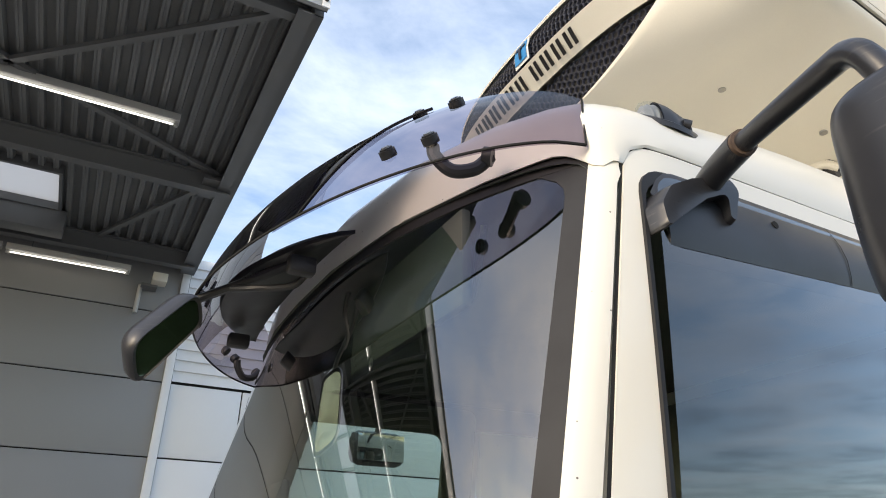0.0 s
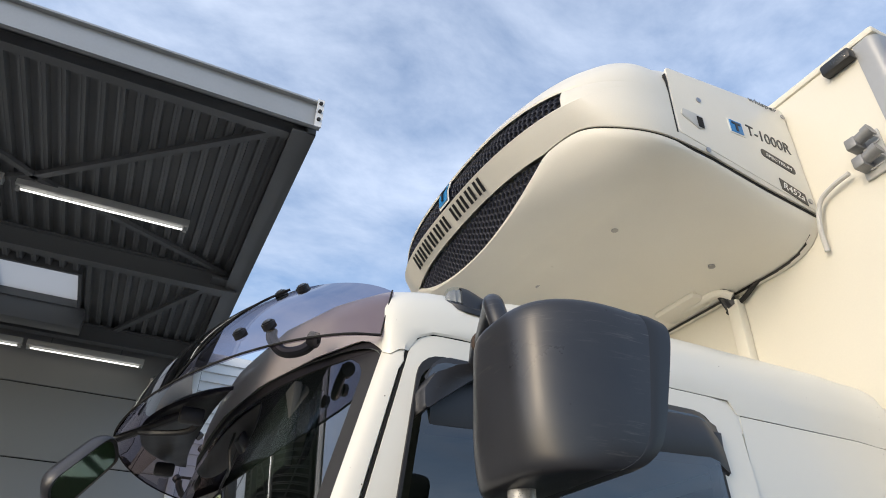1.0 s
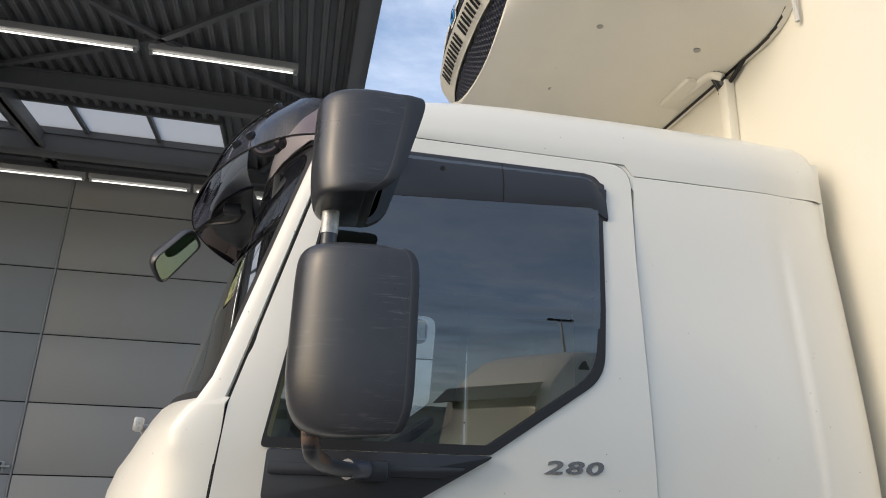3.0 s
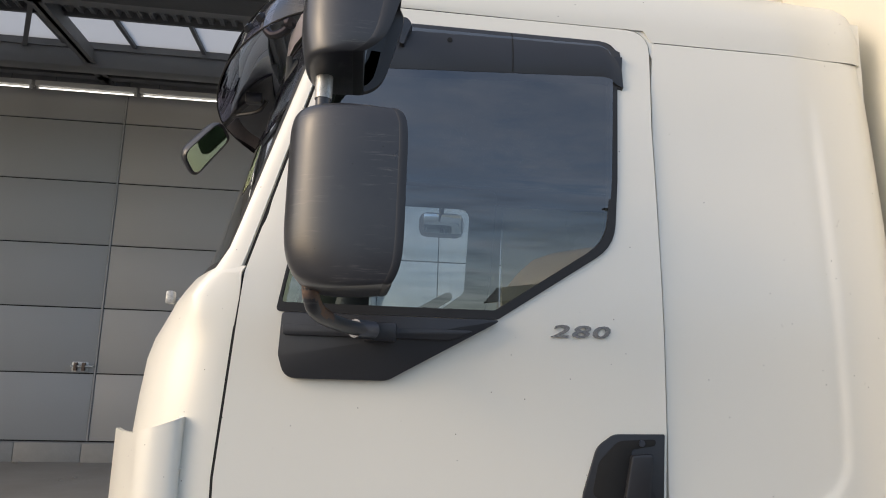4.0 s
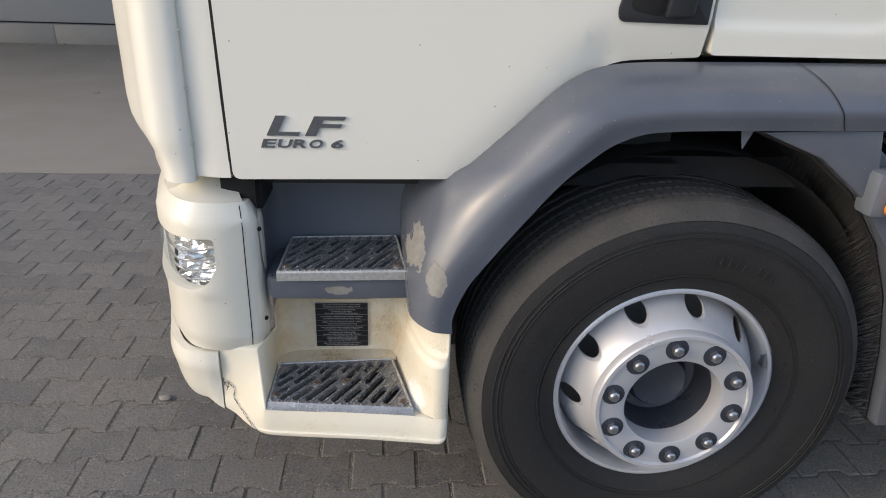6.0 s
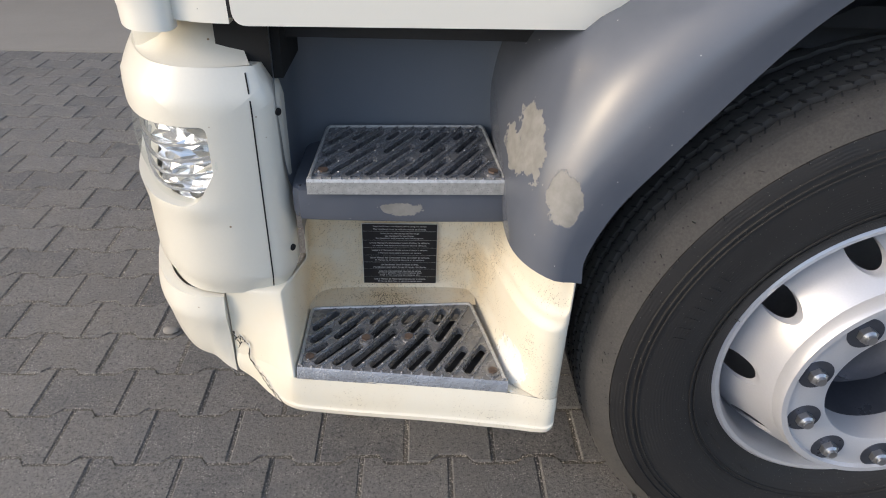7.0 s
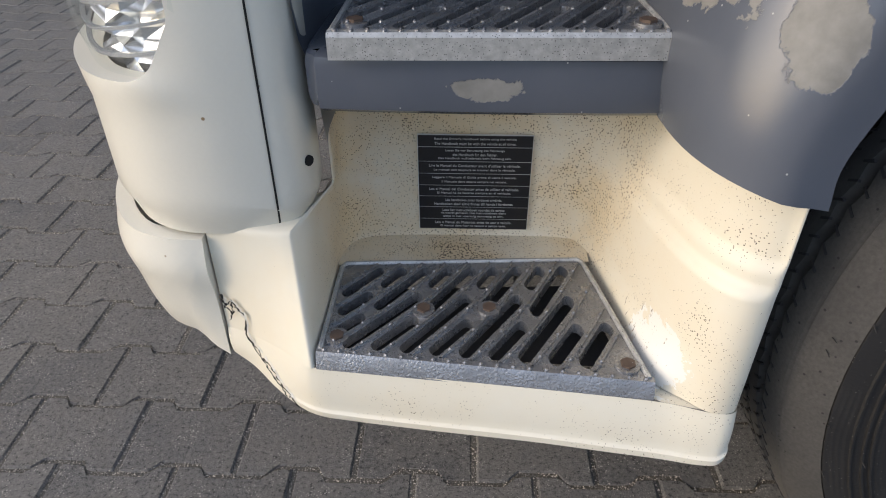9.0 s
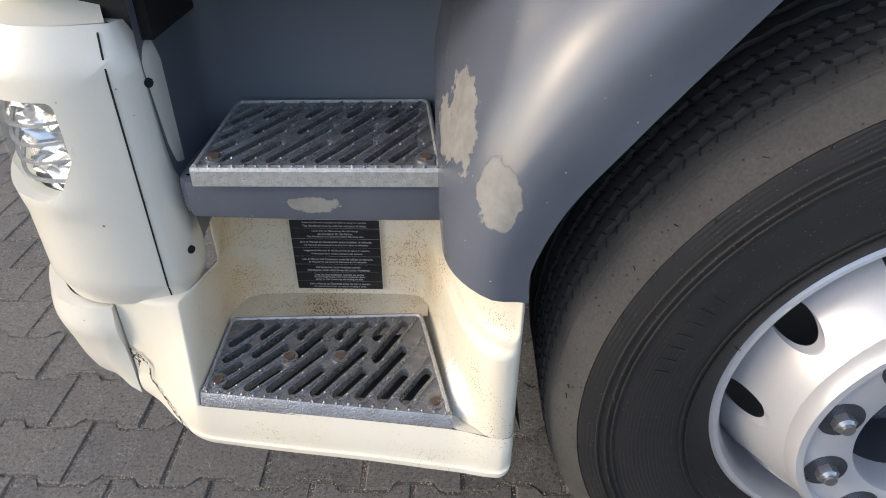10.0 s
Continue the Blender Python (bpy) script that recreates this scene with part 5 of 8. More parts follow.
def tread(name, fl_, fr_, bl_, br_, skirt, count=10, out=0.004, run=0.44, tray=-0.010, hw=0.0072):
    """A cast step plate with slanted slots, ridges with studs, and a front flange; tray is the height of the shade
    sheet.
    """
    FL, FR, BL, BR = (Vector(p) for p in (fl_, fr_, bl_, br_))
    L, dpt = (FR - FL).length, (BL - FL).length

    def at(u, v, h=0.0):
        p = lerp(lerp(FL, FR, u), lerp(BL, BR, u), v)
        return Vector((p.x, p.y, p.z + h))

    def slot(u0, va, vb):
        """A slanted slot with round ends, in metres of the plate."""
        a, b = Vector(((u0 + run * va) * L, va * dpt)), Vector(((u0 + run * vb) * L, vb * dpt))
        d = (b - a).normalized()
        n = Vector((-d.y, d.x))
        out = []
        for c, s in ((b, 1), (a, -1)):
            for k in range(6):
                w = math.pi * (k / 5 - 0.5)
                out.append(c + d * s * math.cos(w) * hw + n * s * -math.sin(w) * hw)
        return out
    holes, lines = [], []
    for k in range(-7, count + 1):
        u0 = (k + 0.55) / count
        lines.append(u0)
        for va, vb in (((0.10, 0.36), (0.50, 0.88)) if k % 2 else ((0.10, 0.60), (0.74, 0.88))):
            lo = max(va, (0.055 - u0) / run)
            hi = min(vb, (0.945 - u0) / run)
            if hi - lo > 0.10:
                holes.append(slot(u0, lo, hi))
    bm = fill(rounded([(0, 0, 0.008), (L, 0, 0.008), (L, dpt, 0.012), (0, dpt, 0.012)]), holes)
    for v in bm.verts:
        v.co = at(v.co.x / L, v.co.z / dpt)
    bmesh.ops.recalc_face_normals(bm, faces=bm.faces)
    if sum(f.normal.z for f in bm.faces) < 0:
        bmesh.ops.reverse_faces(bm, faces=bm.faces)
    r = bmesh.ops.extrude_edge_only(bm, edges=[e for e in bm.edges if len(e.link_faces) == 1])
    for g in r["geom"]:
        if isinstance(g, bmesh.types.BMVert):
            g.co.z -= 0.014
    t = part(name, bm, "tread_metal", truck, "scratched galvanised step plate with slanted slots")
    # dark sheet added to stand in for the shade below the slots
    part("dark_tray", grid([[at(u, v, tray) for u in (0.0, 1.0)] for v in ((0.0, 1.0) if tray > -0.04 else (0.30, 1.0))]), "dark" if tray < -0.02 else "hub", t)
    bm = pipe([at(u, v, 0.0005) for u, v in ((0.012, 0.02), (0.012, 0.5), (0.013, 0.90), (0.016, 0.955), (0.030, 0.98), (0.07, 0.985), (0.5, 0.985), (0.93, 0.985), (0.970, 0.98), (0.984, 0.955), (0.987, 0.90), (0.988, 0.5), (0.988, 0.02))], 0.0032, 6, 6)
    part("rim", bm, "steel", t, "worn bright rim")
    rows_ = []
    for k in range(25):
        p = at(k / 24, 0)
        rows_.append([p + Vector((0, 0.006, 0.0015)), p + Vector((0, -0.001, 0.001)), p + Vector((0, -0.004, -0.003)), p + Vector((0, -out, -skirt)), p + Vector((0, 0.004, -skirt))])
    part("flange", grid(rows_), "steel" if tray > -0.02 else "tread_metal", t, "pitted front edge")
    for u0 in lines:
        lo, hi = max(0.03, (0.03 - u0 - 0.5 / count) / run), min(0.96, (0.965 - u0 - 0.5 / count) / run)
        if hi - lo < 0.15:
            continue
        u1 = u0 + 0.5 / count
        w = 0.0062
        rr = []
        for q in range(7):
            v = lerp(lo, hi, q / 6)
            u = u1 + run * v
            rr.append([at(u - w, v, -0.001), at(u - w * 0.45, v, 0.0036), at(u + w * 0.45, v, 0.0036), at(u + w, v, -0.001)])
        ridge = part("ridge", grid(rr), "tread_metal", t)
    bm = bmesh.new()
    for u0 in lines:
        for q in range(5):
            v = 0.10 + q * 0.19
            u = u0 + 0.5 / count + run * v
            if 0.04 < u < 0.96:
                bmesh.ops.create_icosphere(bm, subdivisions=1, radius=0.0025, matrix=Matrix.Translation(at(u, v, 0.0034)))
    for k in range(21):
        bmesh.ops.create_icosphere(bm, subdivisions=1, radius=0.0029, matrix=Matrix.Translation(at((k + 0.5) / 21, 0.01, 0.0012)))
    tagged(part("grip_stud", bm, "tread_metal", t), kind="stuff")
    return t, at


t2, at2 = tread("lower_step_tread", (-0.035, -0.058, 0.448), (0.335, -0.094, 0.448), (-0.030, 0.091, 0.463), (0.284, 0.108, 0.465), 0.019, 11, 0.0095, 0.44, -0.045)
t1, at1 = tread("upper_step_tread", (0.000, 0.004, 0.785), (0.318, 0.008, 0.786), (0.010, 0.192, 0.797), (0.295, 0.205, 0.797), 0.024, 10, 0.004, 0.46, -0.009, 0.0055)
for t, f, spots in ((t2, at2, ((0.055, 0.15), (0.945, 0.10), (0.335, 0.47), (0.565, 0.50))), (t1, at1, ((0.07, 0.13), (0.94, 0.12)))):
    for u, v in spots:
        p = f(u, v)
        part("washer", cyl(bmesh.new(), p + Vector((0, 0, -0.004)), p + Vector((0, 0, 0.0028)), 0.0135, 20), "tread_metal", t)
        part("bolt", cyl(bmesh.new(), p + Vector((0, 0, 0.002)), p + Vector((0, 0, 0.0055)), 0.0085, 6), "rust", t, "rusty hexagon bolt")

# handbook notice on the recess wall, in eight languages
NX0, NX1, NYW = 0.068, 0.2145, 0.1625
dec = part("notice_plate", boxes(((NX0, NYW, 0.473), (NX1, NYW + 0.003, 0.612))), "white_mark", step_body, "black notice with lines of small white print")
ys = [0.612, 0.5955, 0.5752, 0.5578, 0.5405, 0.5240, 0.5075, 0.4890, 0.473]
NOTICE = (("Read the Driver's Handbook before using the vehicle", "The Handbook must be with the vehicle at all times."), ("Lesen Sie vor Benutzung des Fahrzeugs", "das Handbuch f\u00fcr den Fahrer.", "Das Handbuch mu\u00df jederzeit beim Fahrzeug sein."), ("Lire le Manuel du Conducteur avant d'utiliser le v\u00e9hicule.", "Le manuel doit toujours se trouver dans le v\u00e9hicule."), ("Leggere il Manuale di Guida prima di usare il veicolo.", "Il Manuale deve essere sempre nel veicolo."), ("Lea el Manual del Conductor antes de utilizar el veh\u00edculo.", "El Manual ha de llevarse siempre en el veh\u00edculo."), ("L\u00e4s handboken innan fordonet anv\u00e4nds.", "Handboken skall alltid finnas till han" "ds i fordonet."), ("Lees het instructieboek voordat de eerste", "rit wordt gemaakt. Het instructieboek dient", "altijd in het voertuig aanwezig te zijn."), ("Leia o Manual do Motorista antes de usar o ve\u00edculo.", "O manual deve ficar no ve\u00edculo o tempo todo."))
for k, lines_ in enumerate(NOTICE):
    part("notice_field", boxes(((NX0 + 0.0008, NYW - 0.0012, ys[k + 1] + 0.0005), (NX1 - 0.0008, NYW - 0.0001, ys[k] - 0.0005))), "black_mark", dec)
    hgt = (ys[k] - ys[k + 1]) / (len(lines_) + 0.7)
    for q, words_ in enumerate(lines_):
        wd = 0.00202 * len(words_)
        part("print_line", moved(lettering(words_, wd, 0.0036, 0.0003, 0.0, 1.0), Matrix.Translation(((NX0 + NX1) / 2 - wd / 2, NYW - 0.0015, ys[k] - hgt * (q + 0.85) - 0.0018))), "grey_mark", dec)

# ---- fender over the front wheel ----
ST = [((0.318, 0.045, 0.700), (0.421, -0.112, 0.688)), ((0.312, 0.10, 0.745), (0.421, -0.128, 0.735)), ((0.303, 0.175, 0.82), (0.452, -0.135, 0.812)), ((0.305, 0.200, 0.90), (0.506, -0.136, 0.888)), ((0.330, 0.180, 0.985), (0.575, -0.136, 0.978)), ((0.395, 0.090, 1.030), (0.640, -0.136, 1.057)), ((0.455, 0.020, 1.060), (0.695, -0.136, 1.108)), ((0.545, 0.006, 1.140), (0.745, -0.136, 1.146)), ((0.665, 0.004, 1.252), (0.805, -0.136, 1.170)), ((0.765, 0.003, 1.293), (0.875, -0.136, 1.178)), ((0.95, 0.003, 1.303), (1.0, -0.136, 1.182)), ((1.20, 0.003, 1.307), (1.226, -0.136, 1.185)), ((1.45, 0.004, 1.309), (1.45, -0.136, 1.189)), ((1.60, 0.012, 1.308), (1.60, -0.13, 1.190))]
U = smooth_path([a for a, b in ST], 5)
W = smooth_path([b for a, b in ST], 5)
rows = []
for a, b in zip(U, W):
    row = []
    for k in range(15):
        t = k / 14
        e = math.sin(t * math.pi / 2) ** 0.75
        p = a.lerp(b, t)
        cz = 0.055 * math.sin(t * math.pi) * lerp(0.25, 1.0, ease(1.02, 1.20, a.z))
        cx = -0.035 * math.sin(t * math.pi) * ease(1.22, 0.85, a.z)
        row.append(Vector((p.x + cx, lerp(a.y, -0.155, e) + 0.019 * ease(0.75, 1.0, t), p.z + cz * (0.35 + 0.65 * ease(1.31, 1.15, a.z)))))
    row.append(b + Vector((0.004, 0.02, -0.004)))
    row.append(b + Vector((0.008, 0.12, -0.004)))
    rows.append(row)
fend = part("front_fender", grid(rows), "fender", truck, "grey plastic fender with pale filler patches")
mid_row = min(rows, key=lambda r: abs(r[0].x - 1.21))
part("fender_seam", grid([[Vector((lerp(1.185, 1.246, (k / 14) ** 1.6) + o, p.y - 0.0015, p.z + 0.0012)) for o in (-0.0016, 0.0016)] for k, p in enumerate(mid_row[:15])]), "gap", fend)
# dark sheet added to keep the inside of the arch in shade
part("arch_lining", grid([[b, b + Vector((0.0, 0.02, 0.012)), b + Vector((0, 0.56, 0.03))] for b in [r[14] for r in rows]]), "dark", truck)
part("fender_tail", thick(grid([[Vector((x, y + 0.02 * (x - 1.6), z + o)) for y, z in ((0.02, 1.308), (-0.05, 1.304), (-0.11, 1.27), (-0.135, 1.22), (-0.132, 1.19))] for x, o in ((1.60, 0.0), (1.66, -0.01), (1.70, -0.03), (1.73, -0.07))]), 0.006), "fender", truck, "rounded rear end of the grey fender")
arch = []
for k in range(33):
    a = math.radians(-20 + 220 * k / 32)
    arch.append([Vector((0.975 + 0.565 * math.cos(a), y, 0.53 + 0.58 * math.sin(a))) for y in (-0.02, 0.1, 0.3, 0.55)])
part("wheel_house", grid(arch), "dark", truck)
part("wheel_house_wall", boxes(((0.35, 0.52, 0.25), (1.65, 0.56, 1.25))), "dark", truck)
part("chassis_rail", boxes(((0.2, 0.62, 0.55), (7.0, 0.70, 0.82))), "dark", truck)
# rear leg of the arch with bristles
RA = [(1.068, 1.178), (1.23, 1.185), (1.345, 1.185), (1.360, 1.105), (1.44, 1.045), (1.523, 0.955), (1.565, 0.80), (1.60, 0.60), (1.622, 0.386), (1.575, 0.386), (1.545, 0.60), (1.505, 0.76), (1.44, 0.90), (1.34, 1.03), (1.22, 1.12)]
rear = part("arch_rear_leg", prism([Vector(p) for p in RA], -0.085, -0.128, 0.006), "fender", truck, "grey rear leg of the wheel arch")
part("arch_flange", thick(grid([[Vector((x, y, z)) for y in (-0.085, 0.0, 0.15)] for x, z in ((1.575, 0.386), (1.545, 0.60), (1.505, 0.76), (1.44, 0.90), (1.34, 1.03), (1.22, 1.12), (1.068, 1.178))]), 0.006), "dark", rear)
# amber marker on a bracket
mk = part("side_marker", boxes(((1.34, -0.165, 0.995), (1.425, -0.10, 1.10), 0.012)), "grey", truck, "grey bracket of the amber side lamp")
bm = prism(rounded([(1.36, 1.005, 0.015), (1.422, 1.012, 0.018), (1.43, 1.10, 0.018), (1.375, 1.105, 0.02)]), -0.166, -0.200, 0.012)
part("amber_lens", bm, "amber", mk, "amber side marker lens")
part("lens_screw", cyl(bmesh.new(), (1.405, -0.199, 1.088), (1.405, -0.203, 1.088), 0.004, 8), "gap", mk)
part("lens_screw", cyl(bmesh.new(), (1.398, -0.199, 1.022), (1.398, -0.203, 1.022), 0.004, 8), "gap", mk)

# ---- front wheel ----
WX, WZ = 0.981, 0.4957


def rubber(profile, seg=120):
    """A turned body of the tyre, let out beyond the rim and flattened where it stands."""
    bm_ = ring([(r, d) for r, d in profile], seg, (WX, 0, WZ))
    for v_ in bm_.verts:
        if v_.co.z < 0.004:
            v_.co.z = 0.004 + (v_.co.z - 0.004) * 0.05
    return bm_


wheel = part("wheel", bmesh.new(), "rim", truck, "silver steel wheel with ten nuts and black tyre")
TP = [(0.278, -0.078), (0.292, -0.096), (0.32, -0.114), (0.37, -0.129), (0.42, -0.134), (0.455, -0.131), (0.476, -0.1245)]
part("tyre", rubber([(0.27, 0.12), (0.272, -0.06)] + TP + [(0.480, -0.110)]), "tyre", wheel, "black tyre sidewall")
# tread: ribs, grooves and the worn shoulder
part("tyre_shoulder", rubber([(0.4775, -0.1240), (0.4835, -0.1195), (0.496, -0.109), (0.506, -0.0985), (0.5095, -0.0935), (0.503, -0.091)]), "shoulder", wheel, "dusty grey tyre shoulder")
def zigzag(bm_, from_y):
    """Lets the groove edges of a rib run in small teeth."""
    for v_ in bm_.verts:
        if v_.co.y > from_y:
            q = (math.atan2(v_.co.z - WZ, v_.co.x - WX) / (2 * math.pi) * 75) % 1.0
            v_.co.y += 0.0028 * (4 * abs(q - 0.5) - 1)
    return bm_


part("tread_rib", zigzag(rubber([(0.5060, -0.0915), (0.5110, -0.088), (0.5155, -0.073), (0.5165, -0.0605), (0.502, -0.058)], 300), -0.065), "shoulder", wheel, "worn grey outer rib")
for y0, y1 in ((-0.046, -0.014), (-0.003, 0.030), (0.041, 0.074), (0.085, 0.118), (0.129, 0.160)):
    part("tread_rib", zigzag(rubber([(0.502, y0), (0.5175, y0 + 0.002), (0.519, (y0 + y1) / 2), (0.5175, y1 - 0.002), (0.502, y1)], 300), -1), "tread", wheel)
part("tread_base", rubber([(0.480, -0.10), (0.503, -0.088), (0.503, 0.16), (0.40, 0.18), (0.28, 0.16)]), "tyre", wheel)
bm = bmesh.new()
rng = random.Random(4)
for k in range(150):
    a = 2 * math.pi * k / 150
    for yy in (-0.064, -0.042, -0.018, 0.001, 0.026, 0.045):
        m_ = Matrix.Translation((WX, 0, WZ)) @ Matrix.Rotation(-a, 4, "Y") @ Matrix.Translation((0.5172 if yy > -0.05 else 0.5155, yy, 0))
        bmesh.ops.create_cube(bm, size=1, matrix=m_ @ Matrix.Rotation(0.5 if yy > -0.05 else -0.4, 4, "X") @ Matrix.Diagonal((0.0034, 0.013, 0.0026, 1)))
tagged(part("tread_sipe", bm, "dark", wheel), kind="stuff")
bm = bmesh.new()
for k in range(110):
    a = rng.uniform(0, 2 * math.pi)
    r = rng.choice((0.4765, 0.4765, 0.495, 0.44, 0.33, 0.31))
    y = {0.4765: -0.122, 0.495: -0.108, 0.44: -0.131}.get(r, -0.112)
    m_ = Matrix.Translation((WX, 0, WZ)) @ Matrix.Rotation(-a, 4, "Y") @ Matrix.Translation((r, y - 0.004, 0))
    bmesh.ops.create_cone(bm, cap_ends=True, segments=4, radius1=0.0011, radius2=0.0005, depth=0.012, matrix=m_ @ Matrix.Rotation(1.57 + rng.uniform(-0.5, 0.5), 4, "X"))
tagged(part("rubber_hair", bm, "tyre", wheel), kind="stuff")
for r in (0.328, 0.336, 0.432, 0.440, 0.452):
    y = np.interp(r, [p[0] for p in TP], [p[1] for p in TP])
    part("sidewall_ring", rubber([(r - 0.002, y + 0.001), (r - 0.001, y - 0.0025), (r + 0.001, y - 0.0025), (r + 0.002, y + 0.001)]), "tyre", wheel)
for a0, n_, r in ((60, 9, 0.395), (150, 7, 0.405), (255, 10, 0.395), (330, 6, 0.40)):
    bm = bmesh.new()
    for k in range(n_):
        a = math.radians(a0 + k * 3.0)
        m_ = Matrix.Translation((WX, 0, WZ)) @ Matrix.Rotation(-a, 4, "Y") @ Matrix.Translation((r - 0.01, -0.1325, 0))
        bmesh.ops.create_cube(bm, size=1, matrix=m_ @ Matrix.Diagonal((0.022, 0.0016, 0.004, 1)))
    tagged(part("sidewall_marking", bm, "tyre", wheel, "moulded markings, unreadable"), kind="stuff")
# rim and disc with hand holes
part("rim_flange", ring([(0.266, -0.03), (0.268, -0.066), (0.271, -0.084), (0.276, -0.0925), (0.283, -0.094), (0.289, -0.090), (0.2915, -0.082), (0.290, -0.066)], 96, (WX, 0, WZ)), "rim", wheel)
part("rim_barrel", ring([(0.268, -0.066), (0.2665, -0.04), (0.2655, -0.01), (0.262, 0.03), (0.262, 0.10)], 72, (WX, 0, WZ)), "rim", wheel)
NH = 10
disc = bmesh.new()
prof_r = [0.190, 0.197, 0.204, 0.213, 0.224, 0.236, 0.248, 0.258, 0.266]
prof_y = [-0.157, -0.151, -0.142, -0.127, -0.107, -0.083, -0.056, -0.030, -0.004]
RA_, RB_, RC_ = 0.190, 0.266, 0.2375
sect_a = math.pi / NH
cor = [math.atan2(b, a) for a, b in ((sect_a * RC_, RB_ - RC_), (-sect_a * RC_, RB_ - RC_), (-sect_a * RC_, RA_ - RC_), (sect_a * RC_, RA_ - RC_))]
phis = sorted(set([2 * math.pi * k / 40 - math.pi for k in range(40)] + cor))
for h in range(NH):
    base = 2 * math.pi * h / NH + math.radians(42.5 - 36)
    loops = []
    for f, back in ((-0.10, 0.014), (-0.02, 0.004), (0.0, 0.0), (0.06, 0.0), (0.2, 0), (0.45, 0), (0.7, 0), (1.0, 0)):
        lp = []
        for ph in phis:
            c, s = math.cos(ph), math.sin(ph)
            k = min(sect_a * RC_ / max(abs(c), 1e-6), ((RB_ - RC_) if s > 0 else (RC_ - RA_)) / max(abs(s), 1e-6))
            e = 1 / math.hypot(c / 0.0260, s / 0.0200)
            d = lerp(e, k, max(f, 0)) * (1 + min(f, 0) * 0.6)
            a, r = base + d * c / RC_, RC_ + d * s
            lp.append(disc.verts.new((WX + r * math.cos(a), float(np.interp(r, prof_r, prof_y)) + back, WZ + r * math.sin(a))))
        loops.append(lp)
    for A, B in zip(loops, loops[1:]):
        for q in range(len(A)):
            disc.faces.new((A[q], A[(q + 1) % len(A)], B[(q + 1) % len(A)], B[q]))
bmesh.ops.remove_doubles(disc, verts=disc.verts, dist=2e-4)
bmesh.ops.recalc_face_normals(disc, faces=disc.faces)
part("disc", disc, "rim", wheel)
part("nut_ring", ring([(0.190, -0.157), (0.186, -0.160), (0.130, -0.160), (0.124, -0.157), (0.122, -0.148), (0.122, -0.10)], 72, (WX, 0, WZ)), "rim", wheel)
part("disc_step", ring([(0.186, -0.159), (0.1895, -0.1665), (0.199, -0.1665), (0.2035, -0.160), (0.2045, -0.136)], 72, (WX, 0, WZ)), "rim", wheel)
part("hub", ring([(0.122, -0.105), (0.112, -0.06), (0.105, -0.035), (0.085, -0.028), (0.075, -0.06), (0.07, -0.066), (0.0, -0.068)], 48, (WX, 0, WZ)), "hub", wheel, "dark oily wheel hub")
part("brake_drum", ring([(0.0, 0.03), (0.26, 0.03)], 24, (WX, 0, WZ)), "socket", wheel)
for k in range(10):
    a = math.radians(96.5 + 36 * k)
    c = Vector((WX + 0.1610 * math.cos(a), 0, WZ + 0.1610 * math.sin(a)))
    # dark disc colours in the shade of a recessed nut seat
    part("nut_seat", cyl(bmesh.new(), c + Vector((0, -0.1595, 0)), c + Vector((0, -0.1612, 0)), 0.0285, 28), "hub", wheel)
    bm = cyl(bmesh.new(), c + Vector((0, -0.160, 0)), c + Vector((0, -0.172, 0)), 0.0145, 6)
    cyl(bm, c + Vector((0, -0.172, 0)), c + Vector((0, -0.1755, 0)), 0.0125, 12, 0.009)
    cyl(bm, c + Vector((0, -0.1755, 0)), c + Vector((0, -0.180, 0)), 0.008, 12)
    part("wheel_nut", bm, "nut", wheel, "steel wheel nut with stud")
wv = part("balance_weight", boxes(((WX + 0.255, -0.092, WZ + 0.055), (WX + 0.270, -0.070, WZ + 0.125), 0.003)), "nut", wheel, "grey balance weight clip")

# wheels behind, hidden by the body, carry the truck
for x, y in ((5.6, 0.0), (5.6, 2.0), (WX, 2.02)):
    part("far_wheel", ring([(0.20, -0.05), (0.29, -0.13), (0.40, -0.16), (0.47, -0.15), (0.50, -0.10), (0.50, 0.10), (0.40, 0.14), (0.25, 0.10)], 48, (x, y, 0.497)), "tyre", truck, "black tyre")

# bristles of the spray guard
bm = bmesh.new()
path = smooth_path([(1.575, 0, 0.36), (1.545, 0, 0.60), (1.505, 0, 0.76), (1.44, 0, 0.90), (1.34, 0, 1.03), (1.22, 0, 1.12)], 30)
for p in path:
    for q in range(9):
        y = rng.uniform(-0.09, 0.03)
        d = (Vector((WX, 0, WZ)) - p).normalized() * rng.uniform(0.02, 0.06) + Vector((rng.uniform(-0.01, 0.01), rng.uniform(-0.01, 0.01), rng.uniform(-0.02, 0.0)))
        a = p + Vector((rng.uniform(-0.004, 0.004), y, rng.uniform(-0.006, 0.006)))
        t_ = Vector((0.0012, 0.0006, 0.0012))
        bm.faces.new([bm.verts.new(v) for v in (a - t_, a + t_, a + d)])
tagged(part("bristle", bm, "tread", rear, "matted spray guard bristles"), kind="stuff")
part("spray_guard_back", thick(grid([[p + Vector((0.02, y, 0.01)) for y in (-0.08, 0.04)] for p in path[::6]]), 0.01), "dark", rear)
part("bracket_tip", prism([Vector((1.035, 1.178)), Vector((1.065, 1.178)), Vector((1.046, 1.135))], -0.10, -0.104), "grey", rear)
part("strut", prism([Vector(p) for p in ((1.18, 1.186), (1.30, 1.19), (1.42, 1.10), (1.42, 1.045), (1.345, 1.07))], -0.05, -0.10, 0.004), "fender", rear, "grey stay of the fender")

